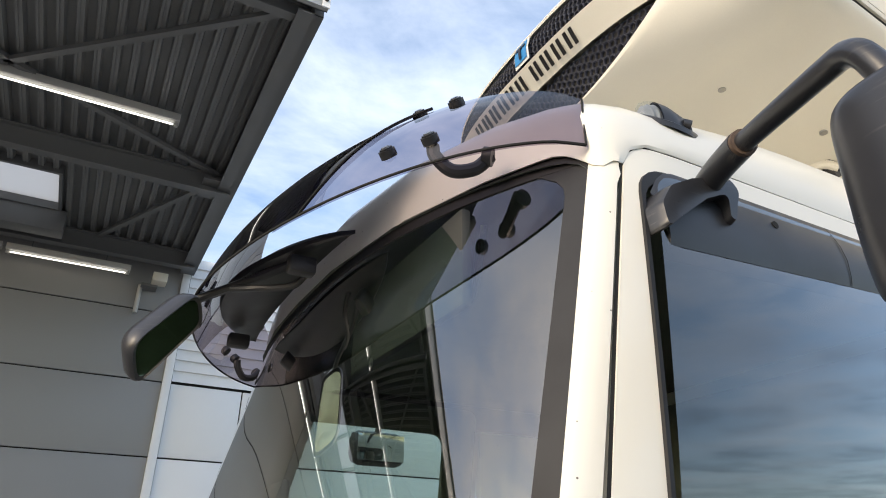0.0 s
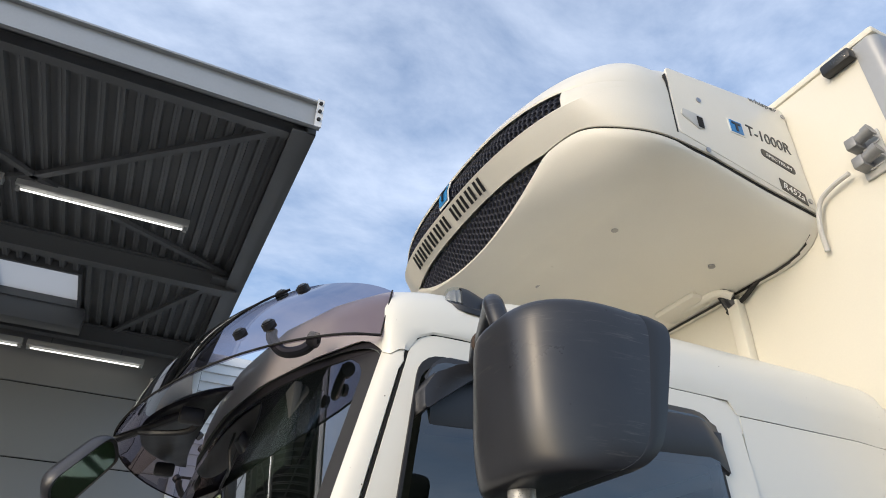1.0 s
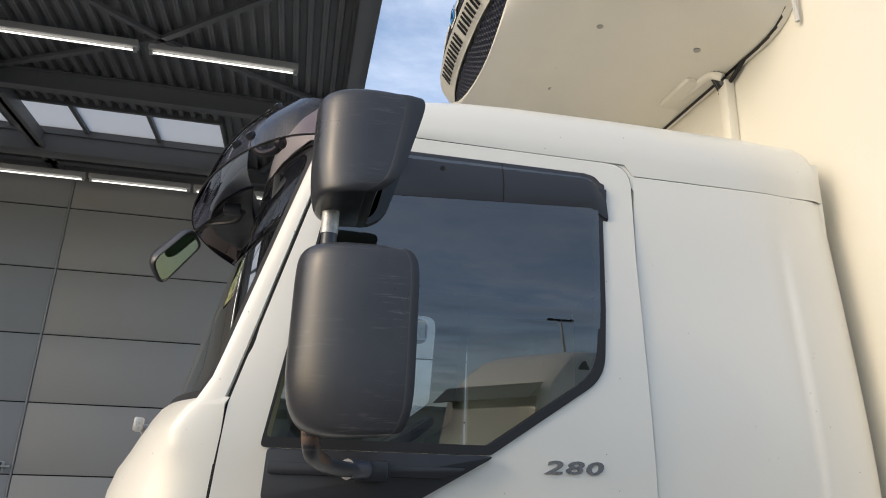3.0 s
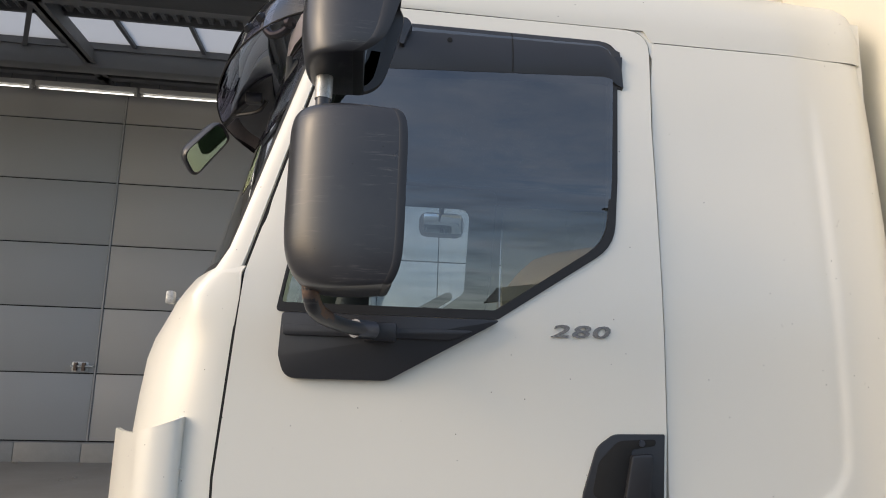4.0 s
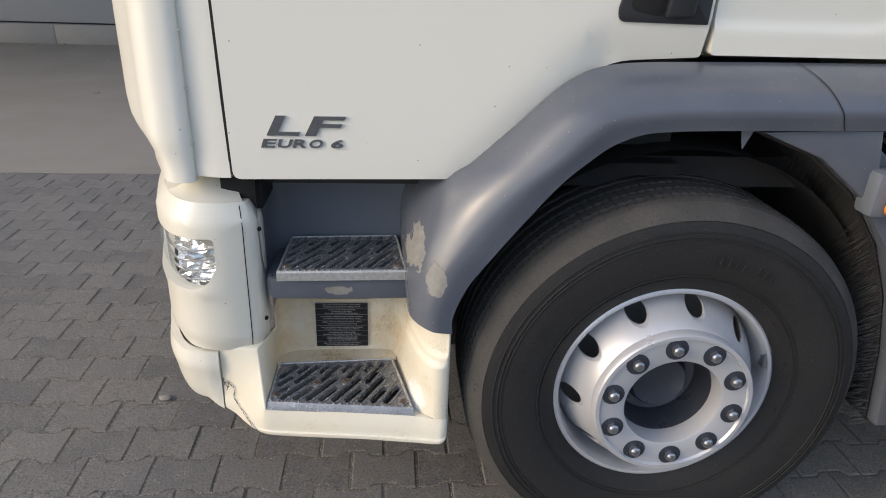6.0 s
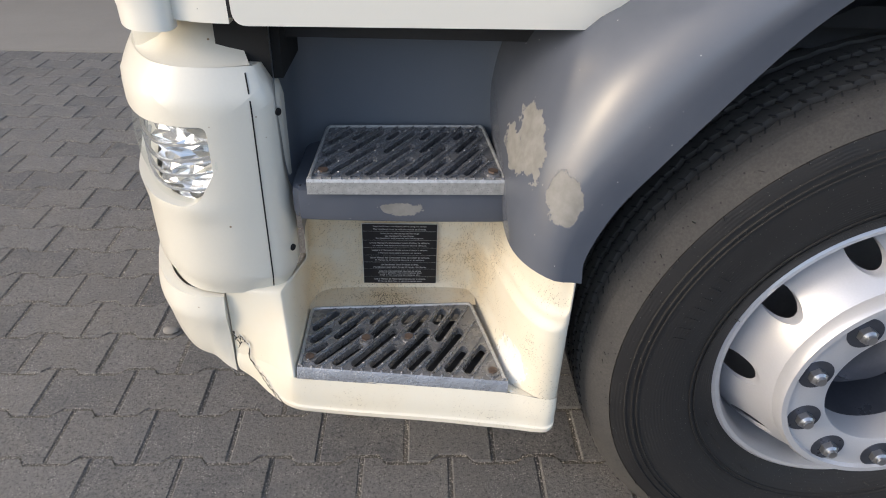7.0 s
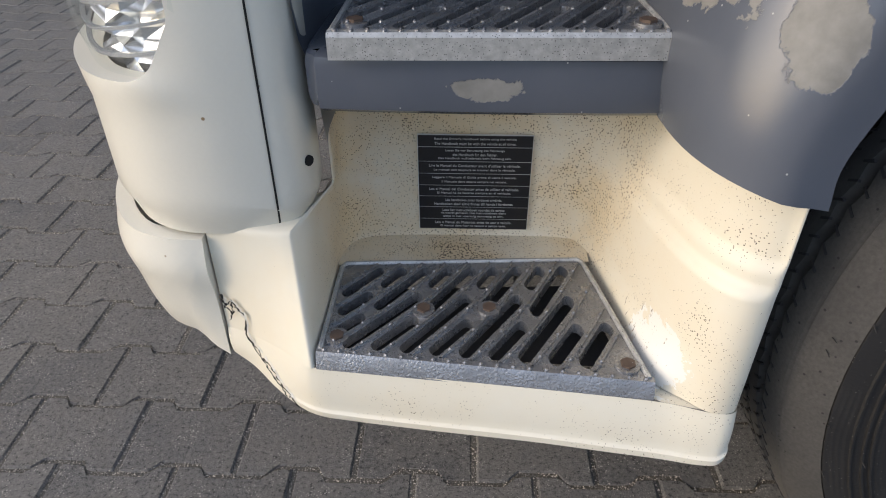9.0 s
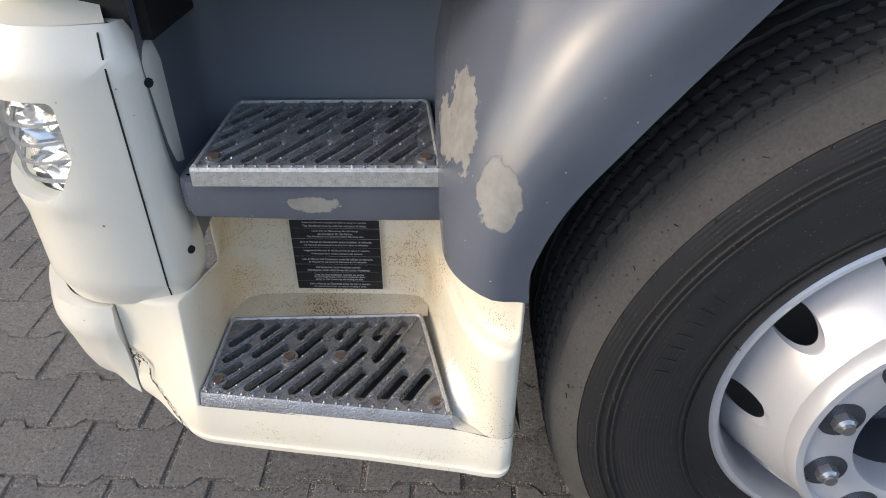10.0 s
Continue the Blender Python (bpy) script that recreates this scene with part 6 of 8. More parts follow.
# ---- driver's side mirrors ----
marm = part("mirror_arm", pipe([(0.226, -0.030, 2.592), (0.207, -0.075, 2.585), (0.173, -0.15, 2.572), (0.127, -0.25, 2.553), (0.109, -0.284, 2.541), (0.103, -0.303, 2.517), (0.110, -0.318, 2.46), (0.118, -0.323, 2.40), (0.120, -0.325, 2.2), (0.120, -0.325, 1.90), (0.119, -0.322, 1.835), (0.133, -0.275, 1.800), (0.185, -0.165, 1.783), (0.235, -0.09, 1.780)], 0.0155, 14, 8), "mirror_plastic", truck, "dark bent tube carrying two mirrors")
part("arm_sleeve", cyl(bmesh.new(), (0.1195, -0.3245, 2.22), (0.1195, -0.3235, 2.30), 0.0175, 14), "steel", marm, "worn bare metal of the tube")
part("arm_rust", pipe([(0.1195, -0.3240, 1.87), (0.119, -0.322, 1.835), (0.130, -0.284, 1.806), (0.150, -0.236, 1.793)], 0.0163, 14, 6), "rusty_tube", marm, "rusted bend of the tube")
part("arm_clamp", cyl(bmesh.new(), (0.2075, -0.073, 2.5855), (0.2045, -0.080, 2.5845), 0.0205, 16), "rust", marm)
part("arm_socket", cyl(bmesh.new(), (0.205, -0.12, 1.781), (0.245, -0.075, 1.780), 0.021, 14), "hub", marm)
part("foot_collar", pipe([(0.262, 0.045, 2.588), (0.250, 0.015, 2.592), (0.234, -0.018, 2.591), (0.2075, -0.073, 2.5855)], 0.0215, 16, 6), "mirror_plastic", marm, "thick socket of the arm")
FT = rounded([(0.140, 2.522, 0.02), (0.140, 2.478, 0.008), (0.164, 2.498, 0.03), (0.232, 2.550, 0.05), (0.284, 2.574, 0.015), (0.280, 2.532, 0.004), (0.291, 2.526, 0.005), (0.300, 2.555, 0.02), (0.312, 2.585, 0.02), (0.297, 2.606, 0.02), (0.206, 2.578, 0.04), (0.160, 2.554, 0.03)], 6)
bm = fill(FT, (), [0.18, 0.21, 0.24, 0.27, 0.30], [2.50, 2.53, 2.56, 2.59])
for v in bm.verts:
    v.co.y = yb(v.co.x, v.co.z) - 0.036 - 0.008 * ease(2.50, 2.60, v.co.z)
bmesh.ops.recalc_face_normals(bm, faces=bm.faces)
if sum(f.normal.y for f in bm.faces) > 0:
    bmesh.ops.reverse_faces(bm, faces=bm.faces)
r = bmesh.ops.extrude_edge_only(bm, edges=[e for e in bm.edges if len(e.link_faces) == 1])
mv = [g for g in r["geom"] if isinstance(g, bmesh.types.BMVert)]
fc = Vector((0.245, 0, 2.565))
for v in mv:
    v.co += Vector(((v.co.x - fc.x) * 0.06, 0.012, (v.co.z - fc.z) * 0.08))
r = bmesh.ops.extrude_edge_only(bm, edges=[g for g in r["geom"] if isinstance(g, bmesh.types.BMEdge) and len(g.link_faces) == 1])
for g in r["geom"]:
    if isinstance(g, bmesh.types.BMVert):
        g.co.y += 0.05
foot = part("mirror_foot", bm, "mirror_plastic", marm, "dark plastic foot of the mirror arm")


def mirror_shell(z0, z1, x0, x1, ya, yb_, cut=0.0, name="mirror_housing"):
    """A convex moulded housing, open to the rear, with the glass set in."""
    rows_ = []
    H = z1 - z0
    NZ = 30
    for k in range(NZ + 1):
        v = 0.5 - 0.5 * math.cos(math.pi * k / NZ)
        # the housing rounds off at its top and foot
        s_ = 2 * v - 1
        e = max((1 - abs(s_) ** (9 if s_ > 0 else 4.2)) ** 0.5, 0.03)
        low = 0.50 if s_ < 0 else 0.74
        row = []
        for i in range(29):
            th = math.pi * i / 28
            c_, q_ = math.cos(th), abs(math.sin(th))
            side = math.copysign(abs(c_) ** 0.62, c_)
            y = (ya + yb_) / 2 + (ya - yb_) / 2 * side * (0.88 + 0.12 * e)
            # the face turns away gently towards the outer end
            dep = (q_ ** 0.62) * (x1 - x0 - cut * (1 - v) ** 1.2) * (low + (1 - low) * e) * (1 - 0.10 * max(c_, 0) ** 2)
            xe = x1 - cut * (1 - v) ** 1.2 - (0.016 * s_ ** 9 if s_ > 0 else (0.034 if cut else 0.018) * abs(s_) ** 6)
            row.append(Vector((xe - dep, y, z0 + H * (0.5 + (v - 0.5) * (0.95 + 0.05 * q_ ** 0.5)))))
        rows_.append(row)
    bm_ = grid(rows_)
    # caps
    top = [bm_.verts.new(p) for p in rows_[-1]]
    bot = [bm_.verts.new(p) for p in rows_[0]]
    bm_.faces.new(top)
    bm_.faces.new(bot[::-1])
    bmesh.ops.remove_doubles(bm_, verts=bm_.verts, dist=1e-5)
    bmesh.ops.recalc_face_normals(bm_, faces=bm_.faces)
    return bm_, rows_


for nm, z0, z1, x0, x1, ya, y2, cut, lab in (("lower_mirror", 1.836, 2.180, 0.063, 0.268, -0.445, -0.195, 0.0, "large dark grey scratched mirror housing"), ("upper_mirror", 2.266, 2.487, 0.073, 0.243, -0.455, -0.222, 0.034, "smaller dark grey wide-angle mirror housing")):
    bm, rr = mirror_shell(z0, z1, x0, x1, ya, y2, cut)
    sh = part(nm, bm, "mirror_plastic", truck, lab)
    # rear frame ring and glass
    fr_ = bmesh.new()
    outer = [Vector((r[0].x, r[0].y, r[0].z)) for r in rr] + [Vector((r[-1].x, r[-1].y, r[-1].z)) for r in rr[::-1]]
    c0 = sum(outer, Vector()) / len(outer)
    hood = 0.042 if nm == "upper_mirror" else 0.016
    loops = []
    for dx, sc in ((0.0, 1.0), (0.001, 1.003), (hood * 0.5, 1.004), (hood, 0.985), (hood, 0.93), (0.004, 0.90)):
        loops.append([fr_.verts.new(c0 + (p - c0) * sc + Vector((dx * (0.45 + 0.55 * ((p.z - z0) / (z1 - z0)) if nm == "upper_mirror" else 1), 0, 0))) for p in outer])
    for A, B in zip(loops, loops[1:]):
        for k in range(len(A)):
            fr_.faces.new((A[k], A[(k + 1) % len(A)], B[(k + 1) % len(A)], B[k]))
    bmesh.ops.recalc_face_normals(fr_, faces=fr_.faces)
    part("mirror_frame", fr_, "black", sh)
    gl_ = bmesh.new()
    gl_.faces.new([gl_.verts.new(c0 + (p - c0) * 0.93 + Vector((0.006, 0, 0))) for p in outer])
    part("mirror_pane", gl_, "mirror", sh, "mirror glass")

# mirrors of the far side, seen through the cab
bm, rr = mirror_shell(1.838, 2.205, 0.055, 0.268, 0.165, 0.445)
moved(bm, Matrix.Translation((0, 2 * CY, 0)))
part("far_mirror", bm, "mirror_plastic", truck, "dark grey mirror housing of the far side")
km = part("kerb_mirror", boxes(((0.555, 2.33, 2.470), (0.830, 2.42, 2.625), 0.045)), "mirror_plastic", truck, "dark kerb mirror above the far door")
part("mirror_pane", boxes(((0.578, 2.322, 2.488), (0.808, 2.329, 2.606), 0.003)), "mirror", km, "mirror glass")
part("bracket", pipe([(0.69, 2.38, 2.61), (0.69, 2.30, 2.68), (0.69, 2.05, 2.70), (0.69, 1.95, 2.68)], 0.014, 8), "black", km)
part("far_mirror_arm", pipe([(0.12, 2.3, 2.50), (0.12, 2.32, 2.1), (0.12, 2.31, 1.83), (0.20, 2.15, 1.78), (0.23, 2.0, 1.78)], 0.0165, 10), "mirror_plastic", truck)

# ---- roof marker lamp ----
def on_roof(t, side, up):
    """A point by the lamp's axis: along it, across it, above the roof."""
    x, y = lerp(0.213, 0.339, t) + 0.25 * side, lerp(0.122, 0.094, t) + side
    return Vector((x, y, lerp(2.768, 2.744, t) + 0.55 * side + up))


rows = []
for k in range(19):
    t = 0.03 + 0.80 * k / 18
    u = (t - 0.03) / 0.80
    w = 0.026 * (1 - (1 - min(1, u / 0.5)) ** 2.2) ** 0.5 * (1 - 0.45 * ease(0.55, 1.0, u))
    h = 0.044 * (1 - (1 - min(1, u / 0.42)) ** 2.2) ** 0.5 * (1 - 0.30 * ease(0.5, 1.0, u))
    rows.append([on_roof(t, -max(w, 0.001) * math.cos(a), max(h, 0.001) * math.sin(a) + 0.004) for a in (math.pi * q / 14 for q in range(15))])
ml = part("marker_lamp", grid(rows[7:]), "black", truck, "small black roof marker lamp with clear front")
back = sum(rows[-1], Vector()) / 15
bm = grid([rows[-1], [back + Vector((0.004, 0, 0))] * 15])
bmesh.ops.remove_doubles(bm, verts=bm.verts, dist=1e-5)
part("lamp_back", bm, "black", ml)
part("marker_lens", grid([[p + Vector((0.0012 * (k % 2), 0, -0.0012 * (k % 2))) for p in r] for k, r in enumerate(rows[:8])]), "lens", ml, "clear ribbed lens")
axis = [sum(r, Vector()) / 15 - Vector((0, 0, 0.01)) for r in rows[:8]]
part("marker_core", grid([[p.lerp(c, 0.22 + 0.10 * (k % 2)) + Vector((0.004, 0, 0)) for p in r] for k, (r, c) in enumerate(zip(rows[:8], axis))]), "socket", ml, "grey ribbed reflector behind the lens")
part("side_reflector", cyl(bmesh.new(), on_roof(0.70, -0.012, 0.014), on_roof(0.80, -0.016, 0.014), 0.011, 14), "black", ml)
rows = []
for k in range(17):
    t = k / 16
    w = 0.030 * max(math.sin(math.pi * min(t * 1.15, 1 - (1 - t) * 0.85)), 0.02) ** 0.7
    rows.append([on_roof(t, -w, -0.010), on_roof(t, -w * 1.02, 0.002), on_roof(t, -w * 0.8, 0.006), on_roof(t, 0, 0.008), on_roof(t, w * 0.8, 0.006), on_roof(t, w, -0.004)])
part("lamp_pad", grid(rows), "black", ml)

# ---- smoked sun visor ----
def visor_line(xe, ye, ze, xm, zm, n=30, p=1.68):
    out = []
    for k in range(2 * n + 1):
        th = math.pi * k / (2 * n)
        y = CY - (CY - ye) * math.copysign(abs(math.cos(th)) ** (2 / p), math.cos(th))
        s = abs(math.sin(th)) ** (2 / p)
        out.append(Vector((xe - (xe - xm) * s, y, ze + (zm - ze) * s)))
    return out


vb, vt = visor_line(0.074, 0.10, 2.645, -0.362, 2.628), visor_line(0.104, 0.132, 2.770, -0.195, 2.893)
rows = []
for k in range(13):
    t = k / 12
    row = []
    for i, (a, b) in enumerate(zip(vb, vt)):
        p = a.lerp(b, t)
        out = Vector((-0.55, (p.y - CY) * 0.35, 0.55)).normalized() * 0.026 * math.sin(t * math.pi) * min(1, i / 12, (len(vb) - 1 - i) / 12)
        row.append(p + out)
    rows.append(row)
# a dark middle sheet with slanting ends, and a paler wing screwed on at either end
last = len(vb) - 1
at_low = max(i for i, p in enumerate(vb) if p.y < 0.54)
at_high = max(i for i, p in enumerate(vt) if p.y < 0.37)
sheet = []
for k, r in enumerate(rows):
    i0 = lerp(at_low, at_high, k / 12)
    row = []
    for q in range(61):
        i = lerp(i0, last - i0, q / 60)
        row.append(r[int(i)].lerp(r[min(int(i) + 1, last)], i - int(i)))
    sheet.append(row)
vis = part("sun_visor", thick(grid(sheet), 0.003), "visor_dark", truck, "dark smoked acrylic sun visor over the windscreen")
for a_, b_ in ((0, at_low + 2), (last - at_low - 2, last)):
    part("visor_wing", grid([[p + Vector((0.004, 0, -0.004)) for p in r[a_:b_ + 1]] for r in rows]), "visor", vis, "paler brown smoked end piece")
part("visor_edge", pipe([r[0] + Vector((-0.001, 0, 0.001)) for r in sheet], 0.002, 6, 2), "gap", vis)
part("visor_edge", pipe(vb[::4] + [vb[-1]], 0.0028, 6, 4), "gap", vis)
part("visor_edge", pipe([r[0] for r in rows], 0.002, 6, 2), "gap", vis)
KN = [(-0.112, 0.275, 2.692), (-0.158, 0.349, 2.693), (-0.040, 0.302, 2.802), (-0.068, 0.394, 2.822)]
for c in KN + [(x, 2 * CY - y, z) for x, y, z in KN]:
    p = Vector(c)
    q = min((v for r in rows for v in r), key=lambda v: (v - p).length)
    n = Vector((-0.66, -0.38 if p.y < CY else 0.38, 0.65)).normalized()
    p = p + n * (q - p).dot(n)
    kn = cyl(bmesh.new(), p - n * 0.012, p + n * 0.003, 0.0155, 20)
    cyl(kn, p + n * 0.003, p + n * 0.006, 0.012, 16)
    part("visor_knob", kn, "black", vis, "black fixing knob")
    part("knob_cap", cyl(bmesh.new(), p + n * 0.006, p + n * 0.0085, 0.0075, 14), "nut", vis)
# small bracket hooks at the roof edge, and the arched rail over the middle
for sg in (1, -1):
    def side(x, y, z, sg=sg):
        return Vector((x, y if sg > 0 else 2 * CY - y, z))
    part("visor_bracket", pipe([side(-0.020, 0.235, 2.672), side(-0.045, 0.245, 2.645), side(-0.080, 0.262, 2.640), side(-0.104, 0.276, 2.668), side(-0.108, 0.280, 2.69)], 0.012, 10), "black", vis, "black visor bracket")
    part("bracket_foot", cyl(bmesh.new(), side(-0.022, 0.225, 2.664), side(-0.034, 0.235, 2.668), 0.017, 14), "black", vis)
    part("clamp", boxes((tuple(min(a, b) for a, b in zip(side(-0.225, 0.70, 2.60), side(-0.165, 0.735, 2.64))), tuple(max(a, b) for a, b in zip(side(-0.225, 0.70, 2.60), side(-0.165, 0.735, 2.64))), 0.008)), "black", vis)
rows_r = []
for k in range(41):
    q = k / 40
    y = lerp(0.60, 1.42, q)
    f = math.sin(math.pi * q) ** 0.7
    x = ws_x(y)
    prof = ((0.004, 0.0), (-0.06, -0.020), (-0.125, -0.034), (-0.150, -0.028), (-0.155, -0.013), (-0.12, 0.017), (-0.04, 0.032), (0.004, 0.027))
    rows_r.append([Vector((x + a_ * f, y, 2.668 + b_ * (0.15 + 0.85 * f))) for a_, b_ in prof])
part("visor_rail", grid(rows_r), "black", vis, "black arched visor rail")

# ---- front mirror on its arm ----
FN = Vector((0.72, -0.56, -0.42)).normalized()
FU = Vector((0.13, 0.0, 0.124)).normalized()
FU = (FU - FN * FU.dot(FN)).normalized()
FV = FN.cross(FU).normalized()
if FV.z < 0:
    FV = -FV
FC = Vector((-0.410, 1.0, 2.515))
mo = rounded([(-0.118, -0.058, 0.03), (0.098, -0.050, 0.03), (0.116, 0.045, 0.045), (-0.092, 0.056, 0.05)], 6)
loops = []
for sc, d in ((0.90, 0.004), (0.99, 0.006), (1.02, 0.0), (1.02, -0.010), (0.97, -0.028), (0.86, -0.043), (0.66, -0.053), (0.35, -0.058)):
    loops.append([FC + FU * p.x * sc + FV * p.y * sc + FN * d for p in mo])
bm = grid(loops, closed=True)
bm.faces.new([bm.verts.new(p) for p in loops[-1]])
bmesh.ops.remove_doubles(bm, verts=bm.verts, dist=1e-5)
bmesh.ops.recalc_face_normals(bm, faces=bm.faces)
fmir = part("front_mirror", bm, "mirror_plastic", truck, "small kerb mirror before the windscreen")
bm = bmesh.new()
bm.faces.new([bm.verts.new(FC + FU * p.x * 0.91 + FV * p.y * 0.91 + FN * 0.003) for p in mo])
bmesh.ops.recalc_face_normals(bm, faces=bm.faces)
part("mirror_pane", bm, "tinted_mirror", fmir, "mirror glass coloured dark green for the windscreen's reflection")
part("mirror_arm", pipe([FC + FU * 0.06 - FN * 0.05, FC + FU * 0.12 - FN * 0.02 + FV * 0.0, Vector((-0.27, 0.86, 2.625)), Vector((-0.20, 0.76, 2.645))], 0.011, 8), "black", fmir)
part("arm_bracket", pipe([Vector((-0.30, 0.90, 2.612)), Vector((-0.26, 0.84, 2.600)), Vector((-0.19, 0.80, 2.605)), Vector((-0.16, 0.78, 2.64))], 0.008, 8), "black", fmir)

# ---- refrigerated box ----
BX, BY0, BY1, BT, BB = 1.745, -0.268, 2.288, 4.105, 0.98
bx = part("cargo_box", boxes(((BX, BY0 + 0.03, BB), (8.6, BY1 - 0.03, BT - 0.02))), "box", truck, "cream white insulated cargo box")
rows = []
for r_, (a0, a1) in ((0.03, (0, 90)),):
    pass
for y0, sg in ((BY0, 1), (BY1, -1)):
    rows = []
    for z in (BB, BT - 0.02):
        row = [Vector((BX - 0.004, y0 + sg * 0.085, z)), Vector((BX - 0.006, y0 + sg * 0.04, z))]
        for k in range(7):
            a = math.radians(90 * k / 6)
            row.append(Vector((BX - 0.006 + 0.03 - 0.03 * math.cos(a), y0 + sg * (0.03 - 0.03 * math.sin(a)), z)))
        row += [Vector((BX + 0.09, y0 - sg * 0.004, z)), Vector((BX + 0.092, y0, z))]
        rows.append(row)
    part("corner_strip", grid(rows), "fascia", bx, "riveted aluminium corner strip")
k = 0
z = 1.35
while z < 3.64:
    for y in (-0.195, -0.238):
        bm = bmesh.new()
        bmesh.ops.create_uvsphere(bm, u_segments=8, v_segments=5, radius=0.0075, matrix=Matrix.Translation((BX - 0.006, y, z + (0.02 if y < -0.2 else 0))))
        part("rivet", bm, "nut", bx)
    z += 0.275
part("box_roof_edge", boxes(((BX - 0.012, BY0 - 0.004, BT - 0.03), (8.6, BY1 + 0.004, BT + 0.004), 0.012)), "box", bx)
part("corner_cap", boxes(((BX - 0.016, BY0 - 0.01, 3.63), (BX + 0.1, BY0 + 0.09, 3.665), 0.005)), "fascia", bx)
# clearance lamp in the top corner
cl_ = part("clearance_lamp", boxes(((BX - 0.045, -0.185, 4.015), (BX + 0.0, -0.065, 4.065), 0.010)), "black", bx, "black clearance lamp at the top edge")
part("lamp_window", boxes(((BX - 0.049, -0.170, 4.025), (BX - 0.043, -0.105, 4.055), 0.003)), "lens", cl_)
# control sockets with cable
sb = part("socket_plate", boxes(((BX - 0.012, -0.150, 3.53), (BX, -0.055, 3.70), 0.004)), "trough", bx, "grey plate with two screw-capped sockets")
for z in (3.660, 3.578):
    bm = cyl(bmesh.new(), (BX - 0.05, -0.075, z), (BX - 0.05, -0.125, z + 0.012), 0.021, 18)
    cyl(bm, (BX - 0.05, -0.125, z + 0.012), (BX - 0.05, -0.150, z + 0.018), 0.025, 12)
    part("socket", bm, "socket", sb, "grey socket with ribbed cap")
    part("socket_foot", boxes(((BX - 0.075, -0.10, z - 0.024), (BX - 0.010, -0.06, z + 0.020), 0.006)), "socket", sb)
    part("cap_chain", pipe([(BX - 0.05, -0.15, z - 0.012), (BX - 0.06, -0.165, z - 0.045), (BX - 0.05, -0.10, z - 0.045)], 0.003, 6), "steel", sb)
part("cable", pipe([(BX - 0.03, -0.02, 3.585), (BX - 0.03, 0.05, 3.575), (BX - 0.03, 0.11, 3.545), (BX - 0.03, 0.14, 3.46), (BX - 0.02, 0.15, 3.36)], 0.009, 8), "trough", sb, "grey cable")
part("drain_duct", boxes(((BX - 0.045, 0.545, 2.4), (BX, 0.60, 3.36), 0.008)), "box", bx, "cream cable duct on the box front")
part("hose", pipe([(BX - 0.03, 0.575, 3.34), (BX - 0.05, 0.585, 3.40), (BX - 0.08, 0.575, 3.45)], 0.024, 10), "black", bx, "black drain hose")
part("hose", pipe([(BX - 0.03, 0.60, 3.34), (BX - 0.045, 0.615, 3.40), (BX - 0.07, 0.62, 3.45)], 0.014, 8), "black", bx)
part("seal_cable", pipe([(BX - 0.02, 0.18, 3.50), (BX - 0.02, 0.26, 3.42), (BX - 0.02, 0.42, 3.405), (BX - 0.02, 0.52, 3.36), (BX - 0.02, 0.62, 3.33)], 0.010, 8), "gasket", bx)
# side guard and reflector below the box
sg_ = part("side_guard", boxes(((1.60, -0.235, 0.40), (3.4, -0.215, 0.90), 0.008)), "box", truck, "white side guard panel")
part("reflector", boxes(((1.615, -0.242, 0.425), (1.72, -0.236, 0.468), 0.003)), "amber", sg_, "amber side reflector")
part("guard_bracket", boxes(((1.66, -0.21, 0.50), (1.70, 0.5, 0.60))), "dark", truck)
part("fuel_tank", boxes(((1.75, 0.05, 0.42), (2.6, 0.60, 0.92), 0.05)), "dark", truck)
part("air_pipe", pipe([(1.62, 0.05, 1.15), (1.70, -0.02, 1.12), (1.80, -0.02, 1.16)], 0.03, 10), "trough", truck)
part("sub_frame", boxes(((1.72, -0.20, 0.92), (8.5, 2.2, 0.985))), "dark", truck)

# ---- refrigeration unit ----
UXR, UY0, UY1 = 1.742, 0.145, 1.875
UW = (UY1 - UY0) / 2
TIP, TIPU = 0.64, 0.80
SIDE_X = [1.10, 1.18, 1.26, 1.34, 1.42, 1.50, 1.58, 1.66, 1.742]


def seam_front(u):
    return 3.668 + 0.022 * math.sin(math.pi * max(0, u - TIP) / (1 - TIP)) - 0.043 * ease(0.78, 1.0, u)


def seam_side(x):
    return float(np.interp(x, [1.10, 1.24, 1.49, 1.742], [3.625, 3.614, 3.56, 3.52]))


def low_edge(u):
    return 3.542 + 0.20 * u * u + 0.245 * u ** 4 if u < TIP else seam_front(u)


def high_edge(u):
    return 3.680 - 0.029 * u * u if u < TIP else seam_front(u)


def under_z(x):
    return float(np.interp(x, [0.78, 1.16, 1.742], [3.532, 3.548, 3.385]))


def unit_row(F, zfront, zside, ins=0.0, n=72, p=2.7):
    """One level line of the unit's hull: near flank, bowed front, far flank."""
    front = []
    for k in range(n + 1):
        th = math.pi * k / n
        c = math.copysign(abs(math.cos(th)) ** (2 / p), math.cos(th))
        f = F(abs(c)) if callable(F) else F
        front.append(Vector((1.10 - (1.10 - f) * abs(math.sin(th)) ** (2 / p), CY - (UW - ins) * c, zfront(abs(c)))))
    near_ = [Vector((x, CY - UW + ins, zside(x))) for x in SIDE_X[:0:-1]]
    return near_ + front + [Vector((p.x, 2 * CY - p.y, p.z)) for p in near_[::-1]]


